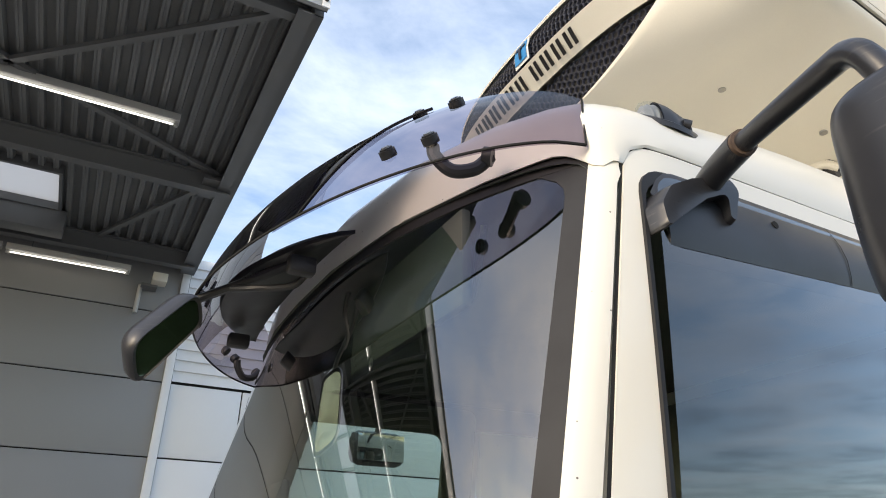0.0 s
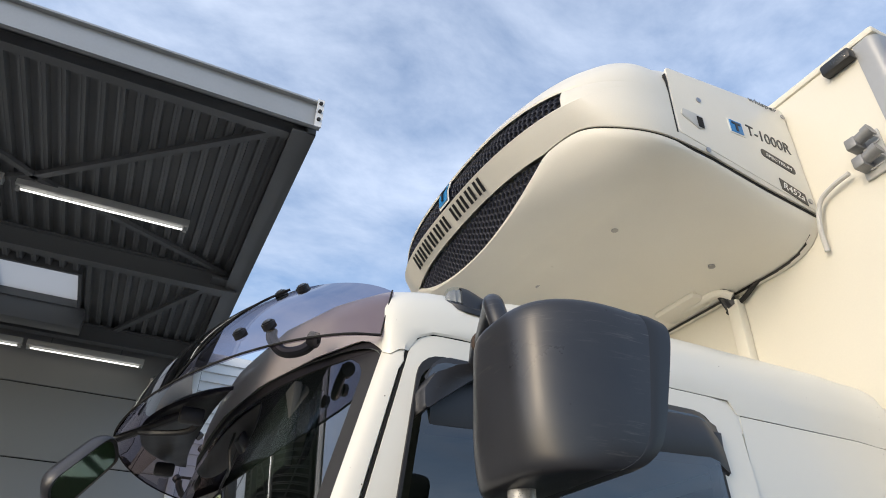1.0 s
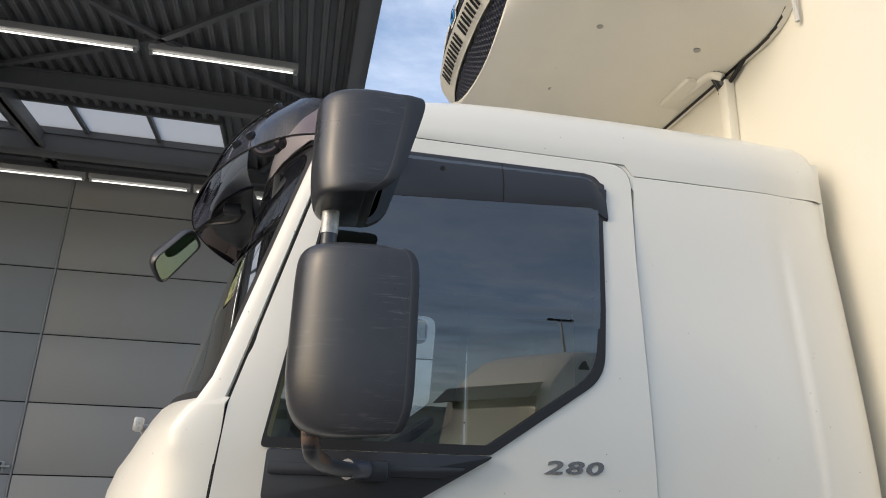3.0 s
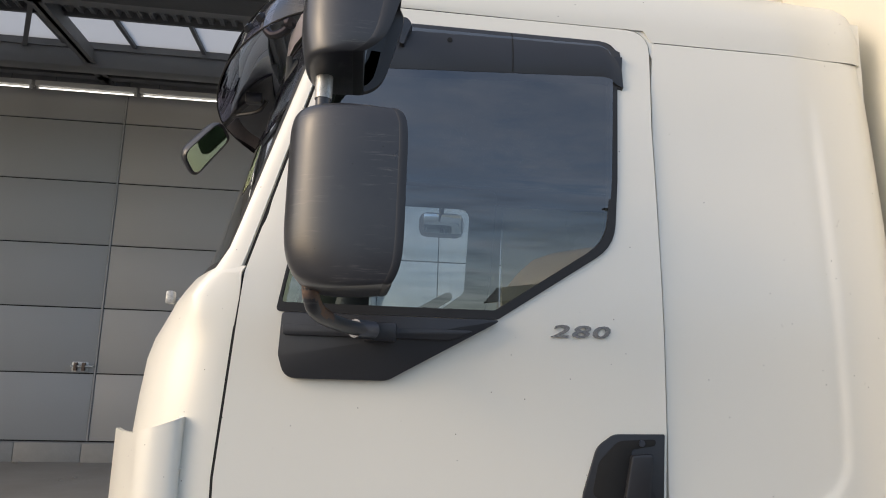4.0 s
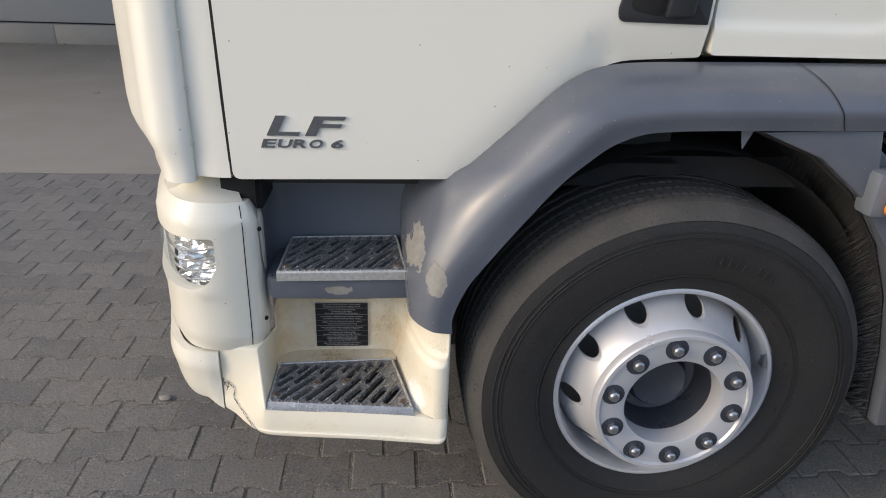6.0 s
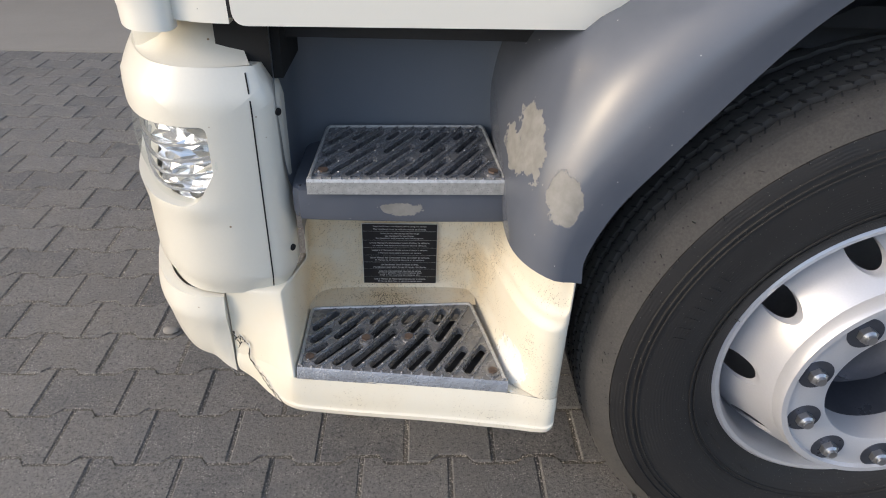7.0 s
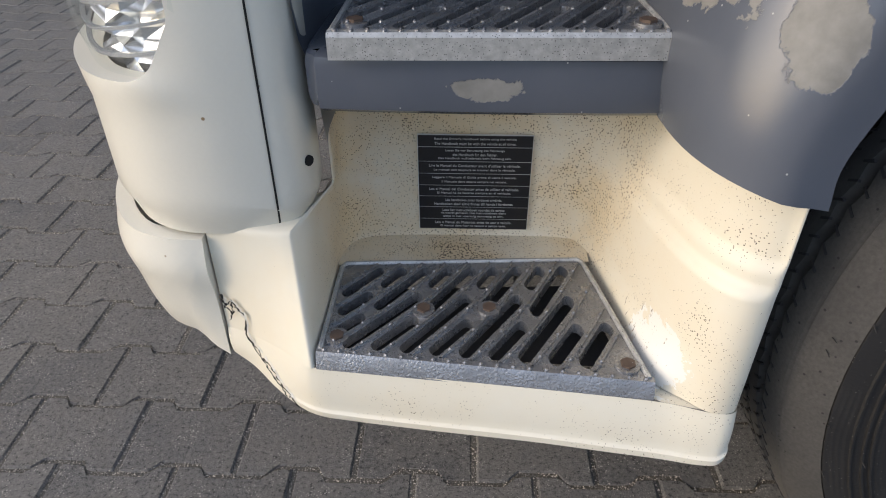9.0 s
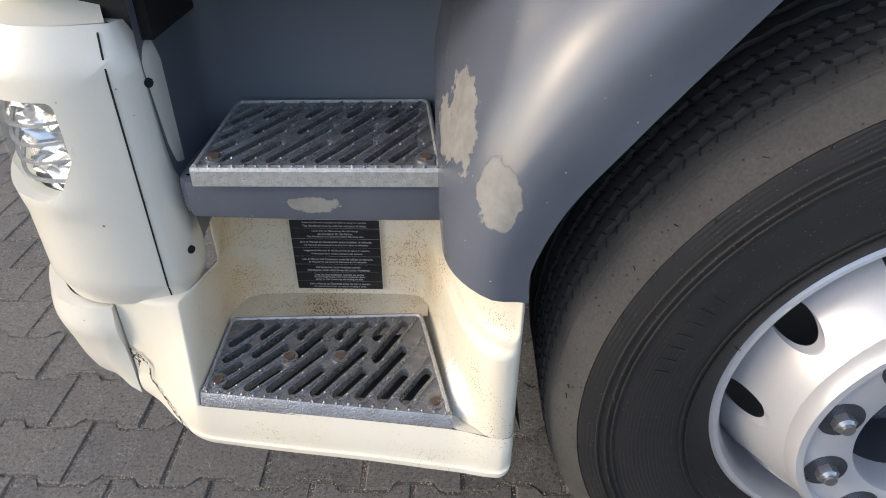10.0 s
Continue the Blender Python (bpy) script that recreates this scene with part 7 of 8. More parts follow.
def capped(rows_):
    """The hull closed across its last line."""
    bm_ = grid(rows_)
    L = rows_[-1]
    m = len(L) // 2
    for k in range(m):
        q = [bm_.verts.new(v) for v in (L[k], L[k + 1], L[-2 - k], L[-1 - k])]
        if k < m - 1 or len(L) % 2 == 0:
            bm_.faces.new(q)
        else:
            bm_.verts.remove(q[2])
            bm_.faces.new((q[0], q[1], q[3]))
    bmesh.ops.remove_doubles(bm_, verts=bm_.verts, dist=1e-5)
    bmesh.ops.recalc_face_normals(bm_, faces=bm_.faces)
    return bm_


unit = part("refrigeration_unit", bmesh.new(), "unit", truck, "cream white nose mounted refrigeration unit")


def F_low(u):
    return lerp(0.785, 0.730, min(1, u / TIP) ** 2)


def F_high(u):
    return 0.724 + 0.006 * min(1, u / TIP) ** 2


def belt_top(u):
    return 3.748 + 0.075 * u ** 4


def grille_top(u):
    return 3.872 - 0.03 * u * u


# belt between the intakes, then the upper cover
rows = [unit_row(F_high, lambda u: high_edge(u) + 0.006, lambda x: seam_side(x) + 0.005, 0.010),
        unit_row(lambda u: F_high(u) - 0.004, lambda u: high_edge(u) + 0.004, lambda x: seam_side(x) + 0.003, 0.002),
        unit_row(lambda u: F_high(u) - 0.008, lambda u: high_edge(u) + 0.008, lambda x: seam_side(x) + 0.006),
        unit_row(0.672, lambda u: lerp(high_edge(u), belt_top(u), 0.55), lambda x: lerp(seam_side(x), 3.80, 0.4)),
        unit_row(0.640, lambda u: belt_top(u) - 0.006, lambda x: 3.80), unit_row(0.644, belt_top, lambda x: 3.805)]
part("belt_cover", grid(rows), "unit", unit, "smooth cream belt cover")
up_rows = [unit_row(0.644, belt_top, lambda x: 3.805), unit_row(0.640, lambda u: (belt_top(u) + grille_top(u)) / 2, lambda x: 3.84),
           unit_row(0.656, grille_top, lambda x: 3.88)]
bm = grid(up_rows)
bmesh.ops.delete(bm, geom=[f for f in bm.faces if abs(f.calc_center_median().y - CY) < TIPU * UW and f.calc_center_median().x < 1.05], context="FACES")
far_half = bm.copy()
bmesh.ops.delete(bm, geom=[f for f in bm.faces if f.calc_center_median().y > CY], context="FACES")
bmesh.ops.delete(far_half, geom=[f for f in far_half.faces if f.calc_center_median().y < CY], context="FACES")
part("grille_surround", bm, "unit", unit)
part("grille_surround", far_half, "unit", unit)
rows = [unit_row(0.656, grille_top, lambda x: 3.88), unit_row(0.652, lambda u: grille_top(u) + 0.008, lambda x: 3.89), unit_row(0.685, lambda u: 3.935 - 0.03 * u * u, lambda x: 3.935 + 0.02 * (x - 1.1), 0.004), unit_row(0.735, lambda u: 4.000 - 0.04 * u * u, lambda x: 3.985 + 0.05 * (x - 1.1), 0.018), unit_row(0.80, lambda u: 4.062 - 0.05 * u * u, lambda x: 4.035 + 0.05 * (x - 1.1), 0.050), unit_row(0.87, lambda u: 4.105 - 0.05 * u * u, lambda x: 4.075 + 0.03 * (x - 1.1), 0.10), unit_row(0.96, lambda u: 4.140 - 0.04 * u * u, lambda x: 4.11, 0.19), unit_row(1.04, lambda u: 4.155 - 0.02 * u * u, lambda x: 4.14, 0.32)]
part("upper_shell", capped(rows), "unit", unit, "smooth cream upper cover")
# lower tray
rows = [unit_row(lambda u: F_low(u) + 0.02, lambda u: low_edge(u) + 0.004, lambda x: seam_side(x) - 0.008, 0.022), unit_row(lambda u: F_low(u) + 0.003, lambda u: low_edge(u) + 0.003, lambda x: seam_side(x) - 0.009, 0.012), unit_row(lambda u: F_low(u) - 0.005, lambda u: low_edge(u) - 0.004, lambda x: seam_side(x) - 0.015, 0.008)]
for f, dF, ins in ((0.15, 0.006, 0.009), (0.32, 0.014, 0.018), (0.50, 0.028, 0.034), (0.70, 0.050, 0.062), (0.86, 0.085, 0.10), (0.96, 0.13, 0.15), (1.0, 0.18, 0.21)):
    r = unit_row(lambda u, dF=dF, f=f: lerp(F_low(u) - 0.01, 0.775, f) + dF, low_edge, seam_side, ins)
    for p in r:
        p.z = lerp(p.z - 0.010, min(under_z(p.x), p.z - 0.014), f)
    rows.append(r)
part("lower_tray", capped(rows), "unit", unit, "cream rounded underside tray")
seam_line = [r for r in unit_row(lambda u: F_high(u) + 0.012, lambda u: seam_front(max(u, TIP)), seam_side, 0.010) if abs(r.y - CY) > TIP * UW * 0.97]
for half_ in (seam_line[:len(seam_line) // 2], seam_line[len(seam_line) // 2:]):
    part("seam", grid([[p + Vector((0, 0, d)) for p in half_] for d in (-0.010, 0.010)]), "gap", unit)
part("vertical_seam", boxes(((1.104, UY0 - 0.002, 3.66), (1.109, UY0 + 0.01, 3.945))), "gap", unit)
edge_ = [r[0] for r in rows] + [r[-1] for r in rows[::-1]]
mid_ = sum(edge_, Vector()) / len(edge_)
part("rear_flange", grid([[Vector((x, mid_.y + (p.y - mid_.y) * 0.992, mid_.z + (p.z - mid_.z) * 0.95)) for p in edge_] for x in (UXR - 0.03, BX)]), "gasket", unit, "black rubber seal against the box")


def hull(u, v, low, off=0.0):
    """A place on the bowed front: u across, v between the edges of an intake."""
    a = abs(u)
    s = 1 - (1 - a ** 2.7) ** (1 / 2.7)
    if low:
        F, z = lerp(F_low(a), F_high(a), v), lerp(low_edge(a), high_edge(a), v)
    else:
        F, z = lerp(0.644, 0.656, v) - 0.012 * math.sin(math.pi * v), lerp(belt_top(a), grille_top(a), v)
    return Vector((F + (1.10 - F) * s + off, CY + UW * u, z))


def intake(name, low, lim):
    """A recessed dark field under a mesh of hexagon cells."""
    g = part(name, grid([[hull(lim * (2 * k / 48 - 1), v / 6, low, 0.022) for v in range(7)] for k in range(49)]), "dark", unit, "dark blue-black hexagon mesh intake")
    bm_ = bmesh.new()
    R = 0.0150
    hgt = 0.15 if low else 0.125
    for col in range(-31, 32):
        for row in range(0, 8):
            cy, cz = col * R * 1.5, (row + 0.5 * (col % 2)) * R * 1.732
            u = cy / UW
            if abs(u) > lim - 0.012:
                continue
            a = abs(u)
            H = (high_edge(a) - low_edge(a)) if low else grille_top(a) - belt_top(a)
            H = math.hypot(H, 0.055 * (1 - a / lim)) if low else H
            z0 = cz - 0.004
            if z0 < -R or z0 > H + R * 0.2:
                continue

            def put(dy, dz, off):
                uu = max(-lim, min(lim, (cy + dy) / UW))
                return bm_.verts.new(hull(uu, min(1, max(0, (z0 + dz) / max(H, 0.001))), low, off))
            loops = []
            for rad, off in ((1.0, 0.012), (0.84, 0.010), (0.80, 0.019)):
                loops.append([put(rad * R * math.cos(math.pi / 3 * q), rad * R * math.sin(math.pi / 3 * q), off) for q in range(6)])
            for A, B in zip(loops, loops[1:]):
                for q in range(6):
                    bm_.faces.new((A[q], A[(q + 1) % 6], B[(q + 1) % 6], B[q]))
    tagged(part("hexagon_mesh", bm_, "mesh", g, smooth=0), kind="stuff")
    return g


intake("lower_grille", True, TIP)
ug = intake("upper_grille", False, TIPU)
for e in (-1, 1):
    part("grille_end", grid([[hull(e * TIPU, v / 6, False, o) for v in range(7)] for o in (0.0, 0.022)]), "unit", unit)
# brand lettering as plain dark slanted bars on the belt
for k, y in enumerate([1.43 - 0.066 * q for q in range(6)] + [1.43 - 0.066 * 6.45 - 0.066 * q for q in range(4)]):
    for d0, d1 in ((0.0, 0.015), (0.029, 0.044)):
        rows = []
        for dy in (d0, d1):
            row = []
            for v in (0.22, 0.5, 0.80):
                yy = y - dy - (v - 0.22) * 0.02
                a = abs(yy - CY) / UW
                bow = 1 - (1 - a ** 2.7) ** (1 / 2.7)
                F = float(np.interp(v, [0, 0.55, 1], [0.718, 0.672, 0.640])) - 0.004
                row.append(Vector((F + (1.10 - F) * bow, yy, lerp(high_edge(a), belt_top(a), v) - 0.002)))
            rows.append(row)
        part("letter_bar", thick(grid(rows), 0.002), "black_mark", unit, "black bar lettering")
lg = part("logo_plate", thick(grid([[hull(u, v, False, -0.006) for v in (0.06, 0.5, 0.94)] for u in (-0.05, 0, 0.05)]), 0.003), "white_mark", unit, "white and blue square emblem")
part("logo_field", thick(grid([[hull(u, v, False, -0.010) for v in (0.14, 0.5, 0.86)] for u in (-0.042, 0, 0.042)]), 0.002), "blue_mark", lg)
part("logo_bar", thick(grid([[hull(u, v, False, -0.013) for v in (0.62, 0.72)] for u in (-0.034, 0.034)]), 0.002), "black_mark", lg)
part("logo_bar", thick(grid([[hull(u, v, False, -0.013) for v in (0.22, 0.45, 0.64)] for u in (-0.010, 0.004)]), 0.002), "black_mark", lg)
YS = UY0 - 0.003
part("side_panel", prism(rounded([(1.115, 3.665, 0.02), (1.735, 3.532, 0.01), (1.735, 4.035, 0.02), (1.115, 3.985, 0.02)]), UY0 + 0.01, YS, 0.004), "unit", unit, "flat cream service door")
lt = part("door_latch", prism(rounded([(1.140, 3.755, 0.012), (1.215, 3.715, 0.012), (1.245, 3.73, 0.01), (1.245, 3.785, 0.01), (1.15, 3.79, 0.015)]), YS, YS - 0.004, 0.002), "trough", unit, "recessed paddle latch")
part("latch_slot", boxes(((1.212, YS - 0.006, 3.725), (1.238, YS - 0.003, 3.775))), "gap", lt)
for x, z in ((1.247, 3.872), (1.232, 3.625), (1.722, 3.995), (1.712, 3.568)):
    part("quarter_turn", cyl(bmesh.new(), (x, YS, z), (x, YS - 0.004, z), 0.011, 14), "nut", unit, "steel quarter-turn fastener")
em = part("emblem", boxes(((1.378, YS - 0.003, 3.772), (1.450, YS, 3.842))), "white_mark", unit, "white and blue square emblem")
part("emblem_field", boxes(((1.384, YS - 0.005, 3.778), (1.444, YS - 0.003, 3.836))), "blue_mark", em)
part("emblem_bar", boxes(((1.392, YS - 0.0065, 3.818), (1.436, YS - 0.005, 3.828))), "black_mark", em)
part("emblem_bar", boxes(((1.408, YS - 0.0065, 3.786), (1.420, YS - 0.005, 3.818))), "black_mark", em)
part("model_text", moved(lettering("T-1000R", 0.225, 0.052, 0.001, 0.0, 1.0), Matrix.Translation((1.470, YS - 0.001, 3.798)) @ Matrix.Rotation(0.06, 4, "Y")), "black_mark", unit, "black lettering T-1000R")
part("series_text", moved(lettering("whisper", 0.155, 0.028, 0.001), Matrix.Translation((1.54, YS - 0.001, 4.000))), "beam", unit, "thin lettering whisper")
pl = part("range_plate", prism(rounded([(1.516, 3.715, 0.018), (1.518, 3.752, 0.018), (1.682, 3.715, 0.02), (1.680, 3.676, 0.018)]), YS, YS - 0.002), "black_mark", unit, "black oval plate")
part("plate_text", moved(lettering("SPECTRUM", 0.125, 0.014, 0.0005), Matrix.Translation((1.538, YS - 0.0028, 3.719)) @ Matrix.Rotation(0.22, 4, "Y")), "white_mark", pl, "white lettering SPECTRUM")
gp = part("gas_plate", prism([Vector(p) for p in ((1.572, 3.576), (1.572, 3.628), (1.692, 3.592), (1.692, 3.540))], YS, YS - 0.002), "black_mark", unit, "black refrigerant label")
part("plate_text", moved(lettering("R452a", 0.100, 0.030, 0.0005), Matrix.Translation((1.582, YS - 0.0028, 3.584)) @ Matrix.Rotation(0.29, 4, "Y")), "white_mark", gp, "white lettering R452a")
for x, y in ((1.17, 0.59), (1.158, 0.918), (1.15, 1.10), (1.15, 1.43), (1.55, 0.5)):
    part("tray_screw", cyl(bmesh.new(), (x, y, under_z(x) + 0.006), (x, y, under_z(x) - 0.004), 0.014, 14), "nut", unit)
part("drain_elbow", pipe([(1.66, 0.85, 3.415), (1.665, 0.70, 3.405), (1.672, 0.60, 3.40), (1.70, 0.56, 3.37)], 0.018, 10), "unit", unit, "cream drain pipe")
part("drain_cover", boxes(((1.60, 0.66, 3.395), (1.72, 0.90, 3.43), 0.02)), "unit", unit)

# ---- far flank and inside of the cab ----
fx = fill(rounded(D), [rounded([(p[0], p[1], *p[2:]) for p in inset(DW, 0.01)])], [], [1.85, 2.1, 2.35])
for v in fx.verts:
    v.co.y = 2 * CY - yb(v.co.x, v.co.z)
part("far_door", thick(fx, 0.02), "paint", truck, "white far door with window")
fg = fill(rounded(DW), (), [], [1.85, 2.1, 2.35])
for v in fg.verts:
    v.co.y = 2 * CY - yb(v.co.x, v.co.z) - 0.015
o = part("far_window", fg, "clear_glass", truck)
o.visible_shadow = False
part("far_quarter", boxes(((0.98, 1.93, 1.32), (1.68, 1.97, 2.62))), "paint", truck)
fr2 = fill(rounded(inset(DW, -0.05)), [rounded([(0.07, 1.98), (0.64, 1.99, 0.03), (0.775, 2.09, 0.06), (0.79, 2.545, 0.06), (0.17, 2.545, 0.03)])], [], [1.85, 2.1, 2.35])
for v in fr2.verts:
    v.co.y = 2 * CY - yb(v.co.x, v.co.z) - 0.05
part("far_door_trim", thick(fr2, 0.02), "liner", truck, "pale green grey inner door frame")
rows = [[Vector((ws_x(y) + 0.03 if k == 0 else x, y, 2.60 + (0.08 if k else 0.0) + h * 0.2)) for y, h in [(lerp(CY, a, 0.955), b) for a, b in sect]] for k, x in enumerate((0.1, 0.35, 0.9, 1.64))]
part("headliner", grid(rows), "liner", truck, "pale cab headliner")
rows = []
for z in [1.88 + 0.06 * k for k in range(13)]:
    xd = -0.0615 + (z - 1.911) * 0.266
    far_e = 2 * CY - edge_y(z)
    rows.append([Vector((pillar_x(z) + 0.030, far_e - 0.030, z)), Vector((pillar_x(z) + 0.020, far_e - 0.075, z)), Vector((pillar_x(z) + 0.045, far_e - 0.100, z)), Vector((xd + 0.075, 2 * CY - 0.135, z)), Vector((xd + 0.125, 2 * CY - 0.105, z))])
part("pillar_trim", thick(grid(rows), 0.006), "pillar_trim", truck, "pale green grey inner pillar trim")
part("cab_floor", boxes(((-0.15, 0.10, 0.98), (1.66, 1.92, 1.06))), "dark", truck)
part("cab_back", boxes(((1.58, 0.12, 1.1), (1.62, 1.90, 2.66))), "liner", truck)
rows = [[Vector((x, y, z)) for y in (0.10, 0.5, 1.5, 1.92)] for x, z in ((-0.16, 1.78), (-0.10, 1.84), (0.05, 1.84), (0.12, 1.72), (0.10, 1.4))]
part("dashboard", grid(rows), "interior", truck, "dark dashboard")
part("inner_door", boxes(((0.0, 0.055, 1.10), (0.95, 0.075, 1.80))), "interior", truck)
for yy in (0.45, 1.5):
    st_ = part("seat", boxes(((0.42, yy - 0.24, 1.25), (0.90, yy + 0.24, 1.42), 0.05)), "interior", truck, "dark cloth cab seat")
    part("backrest", moved(boxes(((-0.07, -0.23, 0.0), (0.07, 0.23, 0.46), 0.05)), Matrix.Translation((0.92, yy, 1.36)) @ Matrix.Rotation(0.2, 4, "Y")), "interior", st_)
sw = bmesh.new()
R_ = 0.22
pts = [Vector((R_ * math.cos(2 * math.pi * k / 36), R_ * math.sin(2 * math.pi * k / 36), 0)) for k in range(37)]
sm = Matrix.Translation((0.30, 0.47, 1.80)) @ Matrix.Rotation(radians(-32), 4, "Y")
swo = part("steering_wheel", pipe([sm @ p for p in pts], 0.014, 8, 1), "black", truck, "black steering wheel")
part("wheel_boss", moved(boxes(((-0.07, -0.06, -0.04), (0.07, 0.06, 0.01), 0.02)), sm), "black", swo)
for a in (0.3, 2.84, 4.71):
    part("wheel_spoke", bar(sm @ Vector((0, 0, -0.01)), sm @ Vector((R_ * math.cos(a), R_ * math.sin(a), 0)), 0.035, 0.012), "black", swo)
part("inner_sun_blind", boxes(((-0.04, 0.30, 2.42), (-0.02, 0.80, 2.60), 0.006)), "interior", truck)
part("cab_mirror", boxes(((0.06, 1.62, 2.16), (0.09, 1.80, 2.30), 0.02)), "black", truck, "dark inner mirror")

# small sticker on the sleeper panel, lettering as bars
sk = part("sticker", boxes(((1.515, yq(1.53, 1.37) - 0.003, 1.352), (1.578, yq(1.53, 1.37) + 0.01, 1.376))), "white_mark", truck, "small black and white sticker")
part("sticker_mark", boxes(((1.516, yq(1.53, 1.37) - 0.004, 1.353), (1.538, yq(1.53, 1.37) - 0.003, 1.375))), "black_mark", sk)
part("sticker_bar", boxes(((1.542, yq(1.53, 1.37) - 0.004, 1.365), (1.576, yq(1.53, 1.37) - 0.003, 1.373))), "black_mark", sk)
part("sticker_bar", boxes(((1.542, yq(1.53, 1.37) - 0.004, 1.356), (1.570, yq(1.53, 1.37) - 0.003, 1.361))), "black_mark", sk)

# ---- small stones lying about ----
for x_, y_, r_ in ((-0.533, 0.571, 0.018), (-2.9, 6.07, 0.030), (-3.53, 8.54, 0.030), (-4.87, 9.80, 0.05), (-5.28, 9.70, 0.035), (-3.62, 8.30, 0.024)):
    st = bmesh.new()
    bmesh.ops.create_icosphere(st, subdivisions=2, radius=r_)
    rg = random.Random(int(r_ * 1000) + int(x_ * 10))
    for v in st.verts:
        v.co = Vector((v.co.x * 1.3, v.co.y * 0.9, v.co.z * 0.45)) * rg.uniform(0.86, 1.12)
        v.co += Vector((x_, y_, r_ * 0.36 + (0.003 if y_ > 3.2 else 0)))
    pebble = tagged(part("stone", st, "concrete"), "small pale stone lying on the paving", "stone", "loose stones")

# ---- yard behind the camera: parked truck and lamp mast ----
def parked_truck(x0, y0, label):
    """A high-roof tractor with a box behind it, standing with its nose towards -x; y0 is its near flank."""
    t = thing("parked_truck", label, "truck", (x0 + 1, y0 - 1.2, 0))
    y1 = y0 - 2.45
    rows_ = []
    for z, xf, ins in ((0.75, 0.02, 0.02), (1.1, 0.0, 0.0), (1.9, 0.03, 0.0), (2.0, 0.06, 0.01), (2.75, 0.22, 0.05), (2.95, 0.27, 0.07), (3.3, 0.55, 0.10), (3.6, 0.85, 0.14), (3.78, 1.2, 0.22), (3.84, 1.75, 0.30)):
        rows_.append([Vector((x0 + xa, ya, z)) for xa, ya in [(2.0, y0 - ins), (xf + 0.35, y0 - ins), (xf + 0.12, y0 - ins - 0.05), (xf + 0.03, y0 - ins - 0.16), (xf, y0 - ins - 0.4), (xf - 0.04, (y0 + y1) / 2), (xf, y1 + ins + 0.4), (xf + 0.03, y1 + ins + 0.16), (xf + 0.12, y1 + ins + 0.05), (xf + 0.35, y1 + ins), (2.0, y1 + ins)]])
    bm_ = grid(rows_)
    bm_.faces.new([bm_.verts.new(p) for p in rows_[-1]])
    bmesh.ops.remove_doubles(bm_, verts=bm_.verts, dist=1e-4)
    bmesh.ops.recalc_face_normals(bm_, faces=bm_.faces)
    part("cab", bm_, "paint", t, "white high-roof cab")
    part("back_panel", boxes(((x0 + 1.97, y1 + 0.05, 0.75), (x0 + 2.01, y0 - 0.05, 3.75))), "paint", t)
    part("windscreen", grid([[Vector((x0 + xf, y, z)) for y in (y0 - 0.20, (y0 + y1) / 2, y1 + 0.20)] for z, xf in ((1.95, 0.005), (2.3, 0.08), (2.72, 0.17))]), "dark_glass", t, "dark windscreen")
    part("sun_visor", thick(grid([[Vector((x0 + xf, y, z)) for y in (y0 - 0.12, (y0 + y1) / 2, y1 + 0.12)] for z, xf in ((2.66, -0.06), (2.82, 0.10), (2.95, 0.22))]), 0.02), "black", t, "dark sun visor")
    for xa, xb in ((0.45, 1.18),):
        part("side_window", grid([[Vector((x0 + x_, y0 + (0.004 if z < 2.3 else -0.038), z)) for x_ in (xa + 0.12 * (z - 2.0), xb)] for z in (2.02, 2.72)]), "dark_glass", t, "dark side window")
    part("door_gap", boxes(((x0 + 1.24, y0 - 0.02, 1.1), (x0 + 1.255, y0 + 0.004, 2.8))), "gap", t)
    part("roof_mark", prism(rounded([(x0 + 0.95, 3.30, 0.03), (x0 + 1.25, 3.33, 0.03), (x0 + 1.15, 3.55, 0.05)]), y0 - 0.13, y0 - 0.10), "black", t, "dark roof vent")
    for z0, z1 in ((1.95, 2.32), (2.36, 2.60)):
        part("mirror", boxes(((x0 + 0.16, y0 + 0.06, z0), (x0 + 0.36, y0 + 0.30, z1), 0.05)), "paint", t, "white mirror housing")
    part("bumper", boxes(((x0 - 0.06, y1 + 0.04, 0.35), (x0 + 0.5, y0 - 0.04, 1.05), 0.06)), "grey", t)
    part("grille", boxes(((x0 - 0.05, y1 + 0.5, 1.12), (x0 - 0.02, y0 - 0.5, 1.78), 0.02)), "black", t)
    for x_ in (x0 + 1.1, x0 + 5.0):
        for y_ in (y0 - 0.2, y1 + 0.2):
            part("wheel", ring([(0.0, -0.10), (0.22, -0.10), (0.29, -0.14), (0.42, -0.16), (0.50, -0.12), (0.50, 0.12), (0.3, 0.14)], 32, (x_, y_, 0.50)), "tyre", t, "black tyre")
    part("chassis", boxes(((x0 + 0.4, y1 + 0.8, 0.6), (x0 + 9.5, y0 - 0.8, 0.95))), "dark", t)
    part("box_body", boxes(((x0 + 2.35, y1 - 0.03, 1.1), (x0 + 9.6, y0 + 0.03, 3.75), 0.03)), "beam", t, "grey box body")
    for k_ in range(4):
        part("roof_lamp", boxes(((x0 + 1.7 + 0.4 * k_, y0 - 0.30, 3.83), (x0 + 1.82 + 0.4 * k_, y0 - 0.22, 3.90), 0.02)), "black", t)
    return t


